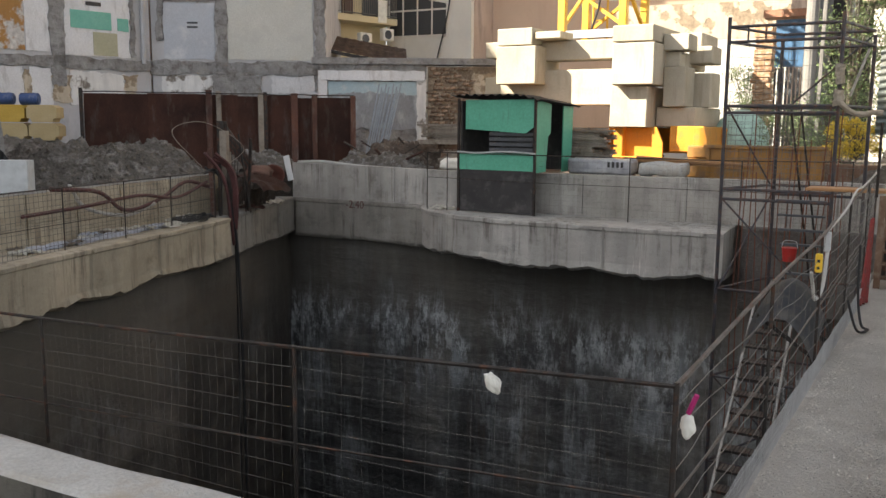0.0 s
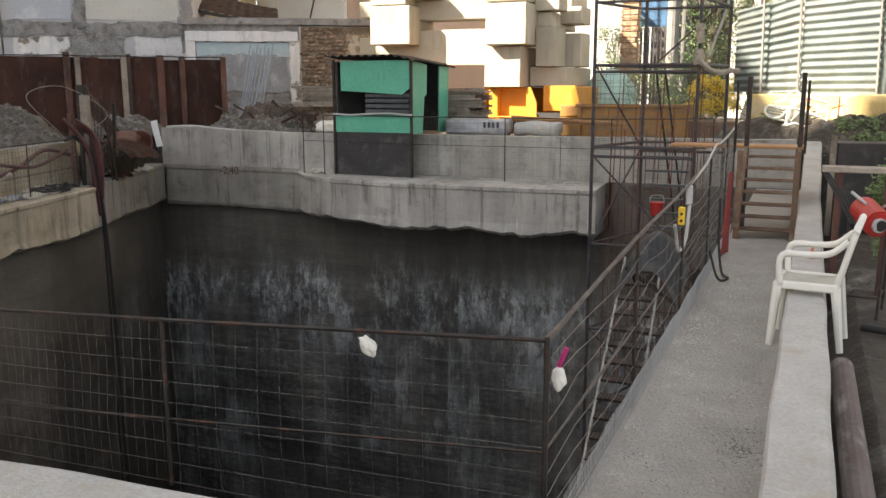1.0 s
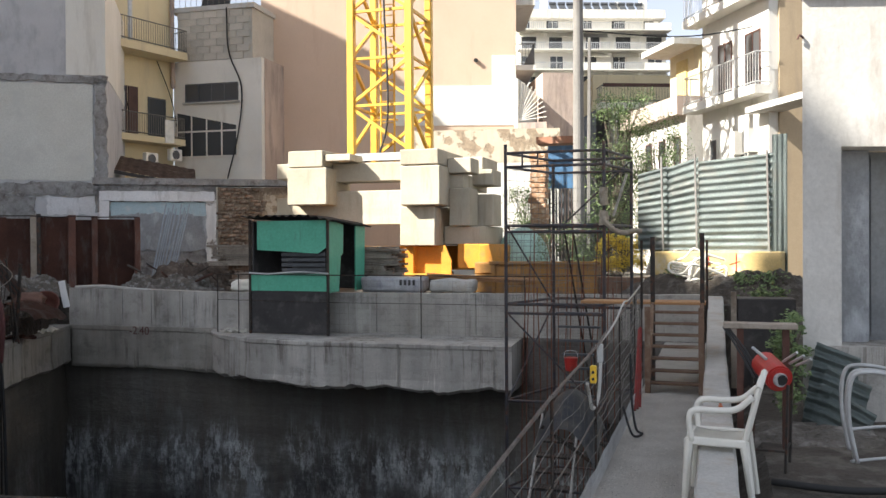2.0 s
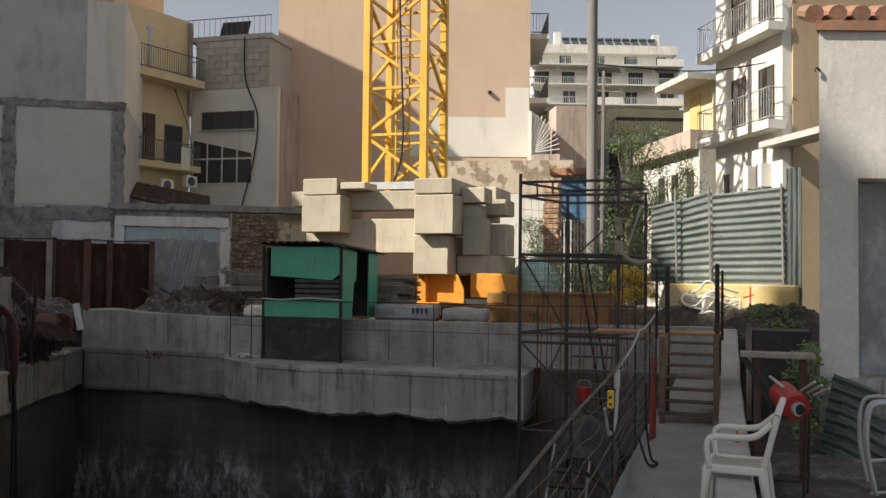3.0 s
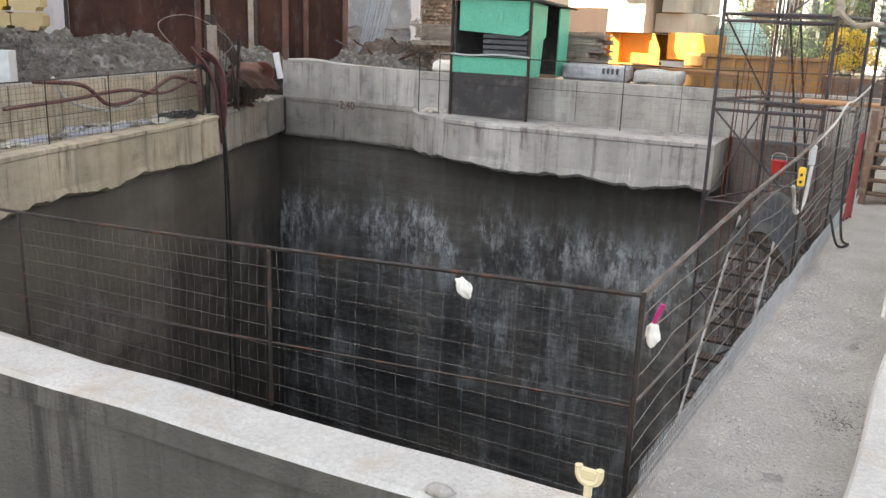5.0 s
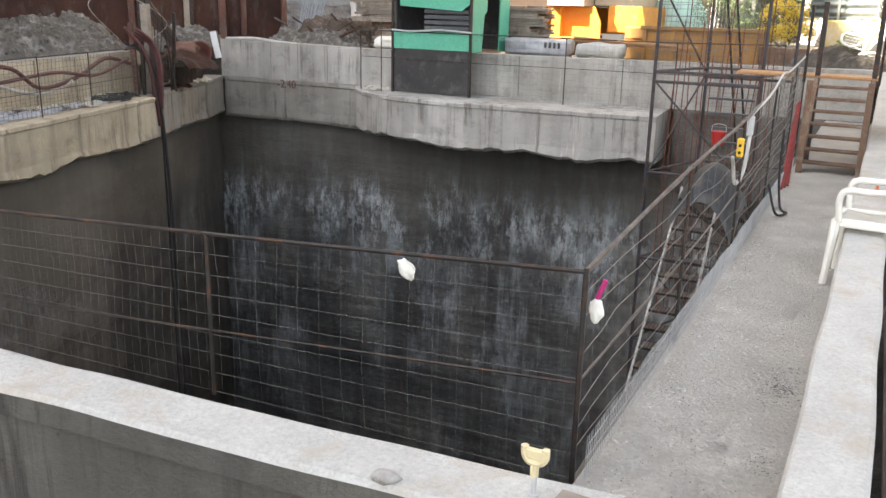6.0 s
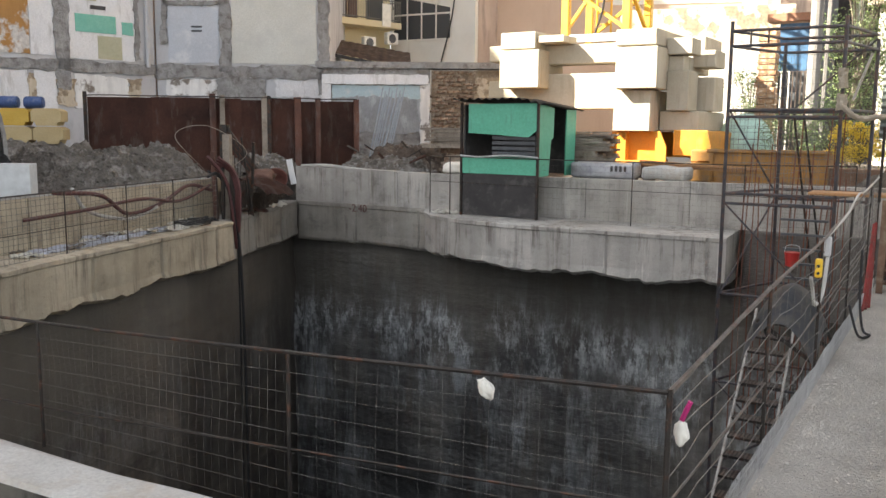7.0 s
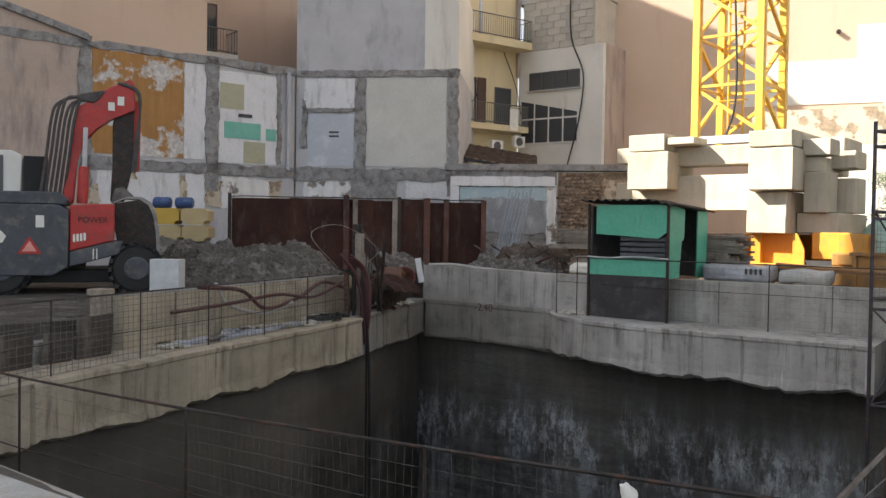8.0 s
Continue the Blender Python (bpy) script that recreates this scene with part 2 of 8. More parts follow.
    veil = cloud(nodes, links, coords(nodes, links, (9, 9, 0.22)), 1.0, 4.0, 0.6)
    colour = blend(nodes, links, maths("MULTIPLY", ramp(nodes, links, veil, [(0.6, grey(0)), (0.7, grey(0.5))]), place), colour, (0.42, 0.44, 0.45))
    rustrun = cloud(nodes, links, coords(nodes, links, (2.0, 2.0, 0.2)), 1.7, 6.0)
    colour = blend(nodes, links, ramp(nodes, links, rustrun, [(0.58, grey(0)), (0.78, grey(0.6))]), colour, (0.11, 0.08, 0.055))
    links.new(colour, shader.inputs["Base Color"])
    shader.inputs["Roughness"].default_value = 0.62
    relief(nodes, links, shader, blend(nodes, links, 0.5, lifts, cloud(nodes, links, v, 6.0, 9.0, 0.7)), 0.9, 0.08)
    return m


def glassy(name, tint=(0.06, 0.064, 0.068)):
    m, nodes, links, shader = nodes_of(name)
    shader.inputs["Base Color"].default_value = (*tint, 1)
    shader.inputs["Roughness"].default_value = 0.12
    return m


def leafy(name, dark, light):
    m, nodes, links, shader = nodes_of(name)
    geo = nodes.new("ShaderNodeNewGeometry")
    links.new(ramp(nodes, links, geo.outputs["Random Per Island"], [(0.0, dark), (1.0, light)]), shader.inputs["Base Color"])
    shader.inputs["Roughness"].default_value = 0.55
    shader.inputs["Transmission Weight"].default_value = 0.0
    return m


CONCRETE = streaked_concrete("concrete", (0.36, 0.34, 0.305), (0.56, 0.535, 0.49), (0.17, 0.152, 0.13))
CONCRETE_WARM = streaked_concrete("warm_concrete", (0.40, 0.345, 0.25), (0.56, 0.49, 0.37), (0.22, 0.185, 0.14))
CONCRETE_DAMP = streaked_concrete("damp_cast_concrete", (0.25, 0.23, 0.2), (0.4, 0.375, 0.33), (0.13, 0.115, 0.095))
CONCRETE_PALE = surface("pale_concrete", (0.5, 0.49, 0.455), (0.64, 0.63, 0.59), 0.88, 2.2, 55, 0.9, stain=(0.42, 0.37, 0.3), amount=0.45, distance=0.012, fleck=0.6)
CONCRETE_WALK = surface("walk_concrete", (0.7, 0.67, 0.61), (0.88, 0.85, 0.79), 0.94, 2.4, 38, 1.0, stain=(0.64, 0.61, 0.555), amount=0.4, streak=(1.2, 1.2, 1), distance=0.02, fleck=0.5)
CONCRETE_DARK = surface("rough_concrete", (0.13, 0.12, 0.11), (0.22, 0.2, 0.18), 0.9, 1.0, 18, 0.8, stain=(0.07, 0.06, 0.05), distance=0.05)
DARK_STREAKED = streaked_concrete("dark_streaked_concrete", (0.07, 0.066, 0.058), (0.155, 0.145, 0.12), (0.035, 0.032, 0.028))
POLE_GREY = surface("pole_concrete", (0.2, 0.19, 0.175), (0.28, 0.27, 0.25), 0.9, 0.8, 25, 0.2, stain=(0.15, 0.14, 0.13), streak=(2, 2, 0.3))
BALLAST = surface("ballast_concrete", (0.42, 0.37, 0.28), (0.54, 0.485, 0.38), 0.88, 0.8, 30, 0.25, stain=(0.36, 0.31, 0.23), amount=0.35, streak=(3, 3, 0.5), jitter=0.08, fleck=0.3)
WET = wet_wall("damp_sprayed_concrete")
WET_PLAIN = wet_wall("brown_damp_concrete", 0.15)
SOIL = surface("soil", (0.065, 0.055, 0.044), (0.14, 0.12, 0.097), 0.95, 1.4, 16, 1.0, stain=(0.21, 0.19, 0.165), amount=0.4, distance=0.06, fleck=0.7)
SPOIL = surface("spoil", (0.13, 0.115, 0.095), (0.26, 0.235, 0.205), 0.95, 2.2, 14, 1.0, stain=(0.36, 0.34, 0.31), amount=0.45, distance=0.1, fleck=0.8)
RUBBLE_BROWN = surface("brown_rubble", (0.06, 0.045, 0.035), (0.17, 0.13, 0.1), 0.95, 3.0, 16, 1.0, stain=(0.3, 0.26, 0.22), amount=0.35, distance=0.08)
STEEL_DARK = surface("dark_steel", (0.02, 0.018, 0.016), (0.05, 0.042, 0.036), 0.6, 6, 60, 0.2, metal=0.3, stain=(0.11, 0.046, 0.024), amount=0.42)
WORN_RAIL = surface("worn_rail", (0.05, 0.042, 0.037), (0.17, 0.145, 0.125), 0.55, 6, 40, 0.2, metal=0.2, stain=(0.09, 0.045, 0.03), amount=0.45)
WIRE = surface("wire", (0.12, 0.115, 0.108), (0.22, 0.21, 0.19), 0.55, 8, 60, 0.1, metal=0.3)
RUST = surface("rusty_sheet", (0.06, 0.028, 0.021), (0.15, 0.066, 0.045), 0.8, 1.1, 20, 0.4, stain=(0.16, 0.13, 0.11), amount=0.35, streak=(2, 2, 0.6), jitter=0.25)
WOOD = surface("weathered_wood", (0.24, 0.2, 0.16), (0.4, 0.35, 0.29), 0.85, 2.0, 25, 0.4, stain=(0.14, 0.11, 0.08), jitter=0.2, streak=(1, 1, 1))
WOOD_BROWN = surface("stair_wood", (0.13, 0.075, 0.045), (0.24, 0.15, 0.1), 0.8, 3.0, 30, 0.4, stain=(0.3, 0.24, 0.18), amount=0.35, jitter=0.15)
ORANGE_PLY = surface("film_faced_board", (0.4, 0.2, 0.08), (0.5, 0.28, 0.12), 0.6, 3, 30, 0.1)
CRANE = surface("crane_paint", (0.72, 0.40, 0.03), (0.82, 0.5, 0.06), 0.45, 2.0, 30, 0.05, stain=(0.4, 0.2, 0.03), amount=0.25)
ORANGE = surface("orange_paint", (0.68, 0.27, 0.02), (0.78, 0.36, 0.04), 0.5, 2.0, 30, 0.05, stain=(0.4, 0.2, 0.06), amount=0.35)
ORANGE_DULL = surface("dull_orange_paint", (0.3, 0.15, 0.03), (0.42, 0.21, 0.05), 0.6, 2.0, 30, 0.1, stain=(0.2, 0.12, 0.06), amount=0.5)
GREEN = surface("green_paint", (0.10, 0.44, 0.29), (0.15, 0.54, 0.37), 0.55, 1.5, 20, 0.1, stain=(0.09, 0.28, 0.2), amount=0.2, streak=(3, 3, 0.5))
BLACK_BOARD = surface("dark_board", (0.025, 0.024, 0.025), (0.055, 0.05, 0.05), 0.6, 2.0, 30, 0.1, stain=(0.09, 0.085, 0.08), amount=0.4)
TIN = surface("galvanised_tin", (0.22, 0.26, 0.25), (0.33, 0.38, 0.365), 0.5, 1.0, 25, 0.08, metal=0.4, stain=(0.3, 0.3, 0.27), amount=0.35, jitter=0.1)
WHITE_PLASTIC = plain("white_plastic", (0.74, 0.72, 0.65), 0.4, var=0.06)
RED_PAINT = surface("red_paint", (0.42, 0.026, 0.022), (0.56, 0.045, 0.036), 0.42, 3, 30, 0.05, stain=(0.24, 0.06, 0.045), amount=0.42)
GREY_PAINT = surface("grey_paint", (0.05, 0.056, 0.064), (0.09, 0.098, 0.11), 0.5, 2.5, 30, 0.08, stain=(0.15, 0.135, 0.12), amount=0.4)
BLACK = plain("black_rubber", (0.02, 0.02, 0.02), 0.75)
GALV = plain("galvanised_tube", (0.48, 0.49, 0.49), 0.45, 0.3)
BLUE_STEEL = surface("scaffold_paint", (0.034, 0.034, 0.042), (0.07, 0.068, 0.078), 0.55, 5, 40, 0.1, stain=(0.12, 0.06, 0.035), amount=0.55)
GLASS = glassy("window_glass")
PLASTER_PINK = surface("pink_plaster", (0.55, 0.41, 0.305), (0.62, 0.47, 0.355), 0.9, 0.35, 25, 0.15, stain=(0.5, 0.36, 0.27), amount=0.3, streak=(2, 2, 0.3), fleck=0.18)
PLASTER_DULL = surface("dull_plaster", (0.42, 0.335, 0.28), (0.54, 0.44, 0.375), 0.92, 0.6, 20, 0.3, stain=(0.24, 0.2, 0.18), amount=0.45, streak=(2, 2, 0.4), fleck=0.3)
PLASTER_WHITE = surface("white_plaster", (0.66, 0.64, 0.58), (0.78, 0.76, 0.7), 0.88, 0.5, 25, 0.15, stain=(0.5, 0.47, 0.41), amount=0.25, streak=(2, 2, 0.3), fleck=0.18)
PLASTER_OLD = surface("old_limewash", (0.6, 0.575, 0.525), (0.74, 0.715, 0.665), 0.92, 0.9, 18, 0.25, stain=(0.42, 0.38, 0.33), amount=0.4, streak=(2, 2, 0.5), fleck=0.35, distance=0.02)
PLASTER_CREAM = surface("cream_plaster", (0.62, 0.53, 0.33), (0.7, 0.61, 0.4), 0.88, 0.5, 25, 0.1, stain=(0.5, 0.43, 0.3), amount=0.3, streak=(2, 2, 0.3), fleck=0.18)
PLASTER_GREY = surface("grey_render", (0.44, 0.44, 0.45), (0.56, 0.56, 0.57), 0.9, 0.6, 25, 0.25, stain=(0.33, 0.33, 0.34), amount=0.4, streak=(1.5, 1.5, 0.6), fleck=0.18)
RENDER_ROUGH = surface("rough_grey_render", (0.27, 0.262, 0.255), (0.47, 0.46, 0.45), 0.95, 2.2, 14, 1.0, stain=(0.15, 0.135, 0.125), amount=0.5, distance=0.07)
RENDER_GREY = surface("weathered_grey_render", (0.27, 0.28, 0.29), (0.4, 0.41, 0.42), 0.95, 1.1, 16, 0.6, stain=(0.5, 0.52, 0.54), amount=0.45, streak=(1.5, 1.5, 0.6), distance=0.03)
PEEL_WHITE = peeling("peeling_whitewash", (0.8, 0.79, 0.77), (0.3, 0.26, 0.22), 0.54, 0.9)
PEEL_OCHRE = peeling("peeling_ochre_paint", (0.42, 0.22, 0.07), (0.75, 0.72, 0.68), 0.56, 0.8)
STONE = peeling("stone_rubble_render", (0.6, 0.52, 0.4), (0.42, 0.33, 0.23), 0.5, 1.6)
MORTAR = surface("old_mortar", (0.2, 0.15, 0.11), (0.36, 0.29, 0.21), 0.95, 4.0, 25, 1.0, stain=(0.46, 0.4, 0.32), amount=0.4, distance=0.05)
BRICK_OLD = surface("old_brick", (0.17, 0.1, 0.065), (0.29, 0.18, 0.115), 0.92, 3.0, 20, 0.7, stain=(0.38, 0.32, 0.25), amount=0.5, jitter=0.4)
BLOCKWORK = surface("concrete_block", (0.46, 0.43, 0.37), (0.58, 0.55, 0.48), 0.92, 1.2, 25, 0.4, jitter=0.12)
CLOTH = plain("white_cloth", (0.75, 0.73, 0.66), 0.9, var=0.12)
AWNING_GREY = plain("grey_awning", (0.4, 0.4, 0.38), 0.9)
LEAF = leafy("leaves", (0.07, 0.115, 0.035), (0.2, 0.27, 0.1))
LEAF_YELLOW = leafy("yellow_leaves", (0.6, 0.42, 0.03), (0.8, 0.6, 0.06))
BARK = surface("bark", (0.1, 0.08, 0.06), (0.18, 0.15, 0.12), 0.9, 4, 30, 0.6)
DOOR_GREY = surface("grey_door_paint", (0.2, 0.21, 0.22), (0.28, 0.29, 0.3), 0.6, 2, 25, 0.1, stain=(0.16, 0.16, 0.16), amount=0.35)
SHUTTER = surface("brown_shutter", (0.06, 0.025, 0.018), (0.1, 0.045, 0.03), 0.6, 3, 20, 0.1)
PLASTER_OCHRE = surface("ochre_plaster", (0.42, 0.32, 0.2), (0.52, 0.41, 0.27), 0.92, 0.5, 20, 0.2, stain=(0.34, 0.27, 0.19), amount=0.35, streak=(2, 2, 0.3), fleck=0.25)
SHED_ROOF = surface("weathered_shed_roof", (0.1, 0.07, 0.055), (0.2, 0.14, 0.11), 0.9, 3, 20, 0.4, stain=(0.28, 0.22, 0.18), amount=0.4)
SHUTTER_YELLOW = surface("yellow_shutter", (0.55, 0.42, 0.16), (0.64, 0.5, 0.22), 0.7, 3, 20, 0.2)
TILE_ROOF = surface("old_roof_tile", (0.3, 0.14, 0.08), (0.42, 0.22, 0.14), 0.9, 3, 20, 0.4, stain=(0.2, 0.16, 0.12))


# ---- ground and pit ----
LEFT_EDGE = [(-9.3, 2.9), (-9.9, 4.2), (-10.46, 6.09), (-11.03, 7.97), (-11.48, 9.42), (-11.95, 10.83), (-12.5, 12.6)]
PIT = [(-9.65, 2.85), (-10.25, 4.2), (-10.8, 6.1), (-11.4, 8.0), (-12.3, 10.8), (-13.25, 12.7), (-15.4, 17.6), (-10.6, 17.6), (-3.4, 17.6), (-0.75, 17.5), (-0.78, 2.85)]
PIT_DEEP = -10.5


def resample(points, step):
    out = []
    for (ax, ay), (bx, by) in zip(points, points[1:]):
        n = max(1, round(math.hypot(bx - ax, by - ay) / step))
        out += [(ax + (bx - ax) * i / n, ay + (by - ay) * i / n) for i in range(n)]
    return out + [points[-1]]


def inside(x, y, loop):
    hit = False
    for (ax, ay), (bx, by) in zip(loop, loop[1:] + loop[:1]):
        if (ay > y) != (by > y) and x < (bx - ax) * (y - ay) / (by - ay) + ax:
            hit = not hit
    return hit


def ground_height(x, y):
    edge = -9.3 - (y - 2.9) * 0.36
    if y > 16.6:
        base = 0.72
    elif x > 0.1:
        base = 0.0 + 0.72 * min(1, max(0, (y - 12.5) / 4.0))
    elif x < edge - 0.6 and y > 2.0:
        base = 0.55
    elif y < 2.4:
        base = -0.95
    else:
        base = -0.4
    return base + 0.05 * ripple(x, y, 0.3, 0.9) + 0.02 * ripple(x, y, 7.0, 3.0)


def make_ground():
    bm = mesh()
    xs = [-2500, -400, -120, -60] + [-40 + 0.5 * i for i in range(101)] + [14, 20, 40, 120, 400, 2500]
    ys = [-2500, -400, -120, -50, -25] + [-12 + 0.5 * i for i in range(101)] + [42, 50, 80, 200, 600, 2500]
    hole = [(-10.7, 2.2), (-11.2, 4.2), (-11.8, 6.1), (-12.4, 8.0), (-13.2, 10.8), (-13.8, 12.6), (-15.7, 17.6), (-0.1, 17.6), (0.1, 2.2)]
    grid = [[bm.verts.new((x, y, ground_height(x, y))) for x in xs] for y in ys]
    for j in range(len(ys) - 1):
        for i in range(len(xs) - 1):
            cx, cy = (xs[i] + xs[i + 1]) / 2, (ys[j] + ys[j + 1]) / 2
            if not inside(cx, cy, hole):
                bm.faces.new((grid[j][i], grid[j][i + 1], grid[j + 1][i + 1], grid[j + 1][i]))
    rim = [e for e in bm.edges if e.is_boundary and max(abs(c) for v in e.verts for c in v.co[:2]) < 30]
    drop = bmesh.ops.extrude_edge_only(bm, edges=rim)["geom"]
    for v in drop:
        if isinstance(v, bmesh.types.BMVert):
            v.co.z -= 1.4
    setting("ground", bm, SOIL, "trodden brown earth with rubble round the excavation", "ground")


def pit_wall(name, points, label, material=None):
    bm = mesh()
    line = resample(points, 0.22)

    def place(u, v):
        i = min(len(line) - 1, round(u * (len(line) - 1)))
        x, y = line[i]
        z = -0.05 + (PIT_DEEP - 0.3) * v
        return (x + 0.1 * ripple(x, y, z, 0.7) + 0.035 * ripple(x, y, z, 2.8), y + 0.1 * ripple(y, z, x, 0.7) + 0.035 * ripple(z, x, y, 2.8), z)
    sheet(bm, place, len(line) - 1, 48)
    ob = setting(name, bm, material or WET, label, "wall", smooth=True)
    solid = ob.modifiers.new("thick", "SOLIDIFY")
    solid.thickness, solid.offset = 0.25, 0
    return ob


def cap_beam(name, points, top, low, thick, material, label, rag=0.1, parent=None):
    """A cast beam along the rim whose lower edge is broken and uneven. points run with the pit on their right-hand side."""
    line = resample(points, 0.04)
    bm = mesh()
    stations = [(1, 0.0), (0.02, 0.0), (0.0, 0.02), (0.0, 0.09), (0.0, 0.115), (0.0, 0.25), (0.0, 0.5), (0.0, 0.75), (0.0, 0.93), (0.06, 1.0), (0.5, 1.05), (1, 1.05)]
    rows = []
    for k, (back, down) in enumerate(stations):
        row = []
        for i, (x, y) in enumerate(line):
            ax, ay = line[max(0, i - 1)]
            bx, by = line[min(len(line) - 1, i + 1)]
            n = Vector((-(by - ay), bx - ax)).normalized()
            s = i * 0.04
            bay = math.floor(s / 1.9 + 0.3 * top)
            step = 0.02 * ripple(bay * 1.7, low, thick, 1.9) - (0.045 if abs(s / 1.9 + 0.3 * top - bay) < 0.012 else 0.0)
            ragged = rag * (0.8 * ripple(s, 3.7, top, 0.6) + 0.35 * ripple(s, 1.1, top, 2.3) + 0.45 * abs(ripple(s, 7.1, top, 4.0)) + 0.2 * ripple(s, 2.2, top, 11.0)) * (down > 0.9)
            bulge = 0.025 * ripple(s, down * 2, 5.5, 1.3) + 0.008 * ripple(s, down * 3, 1.5, 6.0) - step * (0.02 < down < 0.95) + (max(0.0, 0.02 + 0.03 * ripple(s, top, low, 0.8)) if 0.1 < down < 0.9 else 0.0)
            row.append(bm.verts.new((x + n.x * (thick * back + bulge), y + n.y * (thick * back + bulge), top + (low - top) * down + ragged + (0.015 * ripple(s, 0, 9, 1.5) if down < 0.1 else 0))))
        rows.append(row)
    rows.append(rows[0])
    for a, b in zip(rows, rows[1:]):
        for i in range(len(a) - 1):
            bm.faces.new((a[i], a[i + 1], b[i + 1], b[i]))
    bm.faces.new([r[0] for r in rows[:-1]]), bm.faces.new([r[-1] for r in rows[:-1]])
    return setting(name, bm, material, label, "wall")


make_ground()
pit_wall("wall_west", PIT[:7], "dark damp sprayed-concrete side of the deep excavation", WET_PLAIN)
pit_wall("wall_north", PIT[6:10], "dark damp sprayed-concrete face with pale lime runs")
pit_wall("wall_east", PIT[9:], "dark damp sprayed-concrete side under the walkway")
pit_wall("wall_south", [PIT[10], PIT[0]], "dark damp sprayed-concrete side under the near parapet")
bm = mesh()
box(bm, -15.5, -0.5, 2.5, 17.8, PIT_DEEP - 0.4, PIT_DEEP)
setting("floor", bm, SOIL, "dark muddy floor of the deep excavation", "floor")

cap_beam("trim_west", LEFT_EDGE, 0.0, -0.85, 1.75, CONCRETE_WARM, "stained cast concrete beam with a broken lower edge", 0.12)
cap_beam("trim_return", [(-12.75, 12.55), (-14.85, 17.25)], 0.0, -0.95, 1.2, CONCRETE_DAMP, "stained cast concrete beam with a broken lower edge", 0.08)
cap_beam("wall_back_low", [(-14.85, 17.22), (-10.7, 17.2)], 0.0, -1.0, 0.5, CONCRETE_DAMP, "stained cast concrete beam with a broken lower edge", 0.06)
SHELF = [(-10.85, 17.15), (-10.62, 16.75), (-10.2, 16.3), (-9.7, 15.95), (-9.0, 15.68), (-8.2, 15.55), (-6.5, 15.5), (-3.55, 15.72)]
cap_beam("trim_north", SHELF, 0.0, -0.95, 1.8, CONCRETE, "wide cast concrete ledge with rounded corner and broken lower edge", 0.13)

# Retaining walls behind the ledge: cast panels with open joints between them.
def panel_wall(name, p0, p1, z0, tops, thick, material, label, joints):
    m = frame_of(p0, p1)
    length = math.hypot(p1[0] - p0[0], p1[1] - p0[1])
    root = tagged(new(name), label, "wall", "", "structure")
    cuts = [0.0] + joints + [length]
    for a, b in zip(cuts, cuts[1:]):
        bm = mesh()
        n = max(2, round((b - a) / 0.3))
        za, zb = (tops[0] + (tops[1] - tops[0]) * q / length for q in (a, b))
        out = [(a + 0.008, z0)] + [(a + 0.008 + (b - a - 0.016) * i / n, za + (zb - za) * i / n + 0.012 * ripple(a + i * 0.3, p0[0], 2.0, 1.7)) for i in range(n + 1)] + [(b - 0.008, z0)]
        prism(bm, out, thick, m)
        part("panel", bm, material, root)
    return root


panel_wall("wall_retaining_west", (-14.9, 17.24), (-10.75, 17.24), 0.004, (0.89, 0.84), 0.3, CONCRETE, "grey cast concrete retaining wall in panels", [1.55, 2.35, 3.2])
panel_wall("wall_retaining_north", (-10.73, 17.16), (-0.2, 17.16), 0.002, (0.84, 0.9), 0.3, CONCRETE, "pale cast concrete retaining wall in panels", [1.2, 3.9, 6.1, 8.0, 9.4])
bm = mesh()
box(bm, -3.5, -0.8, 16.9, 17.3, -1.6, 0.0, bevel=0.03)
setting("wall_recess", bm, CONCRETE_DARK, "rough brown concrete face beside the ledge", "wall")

# Walkway, its rim and the two parapets.
bm = mesh()
sheet(bm, lambda u, v: (-0.84 + 0.82 * u, 2.5 + 14.6 * v, 0.006 * ripple(u * 3, 14.6 * v / 9.6 * 30, 1, 1.2)), 8, 130)
bmesh.ops.solidify(bm, geom=bm.faces[:], thickness=0.35)
setting("pavement", bm, CONCRETE_WALK, "dusty grey concrete walkway beside the excavation", "walkway", smooth=False)
bm = mesh()
footing = [(-9.9, 1.9), (-0.9, 2.4), (-0.9, 3.12), (-9.9, 2.95)]
rim = [[bm.verts.new((x, y, z)) for x, y in footing] for z in (-0.42, -0.06)]
bm.faces.new(rim[0]), bm.faces.new(rim[1])
for k in range(4):
    bm.faces.new((rim[0][k], rim[0][(k + 1) % 4], rim[1][(k + 1) % 4], rim[1][k]))
setting("trim_south", bm, CONCRETE, "concrete rim under the near railing", "rim")


bm = mesh()
def parapet_top(y):
    return 0.39 if y < 12.4 else 0.39 + 0.5 * min(1, (y - 12.4) / 4.6)
ys = [2.62 + 0.2 * i for i in range(74)]
rings = []
for y in ys:
    w = 0.01 * ripple(y, 0, 3, 1.3)
    z = parapet_top(y) + 0.006 * ripple(y, 5, 3, 2.0)
    rings.append([bm.verts.new(p) for p in ((-0.05 + w, y, -0.5), (-0.05 + w, y, z - 0.02), (-0.035 + w, y, z), (0.2 + w, y, z), (0.22 + w, y, z - 0.02), (0.22 + w, y, -0.5))])
for a, b in zip(rings, rings[1:]):
    for i in range(5):
        bm.faces.new((a[i], a[i + 1], b[i + 1], b[i]))
bm.faces.new(rings[0]), bm.faces.new(rings[-1])
setting("wall_parapet_east", bm, CONCRETE_PALE, "low whitish concrete parapet with rust stains along the walkway", "parapet")
bm = mesh()
m = frame_of((0.22, 2.36), (-10.8, 1.55))
rings = []
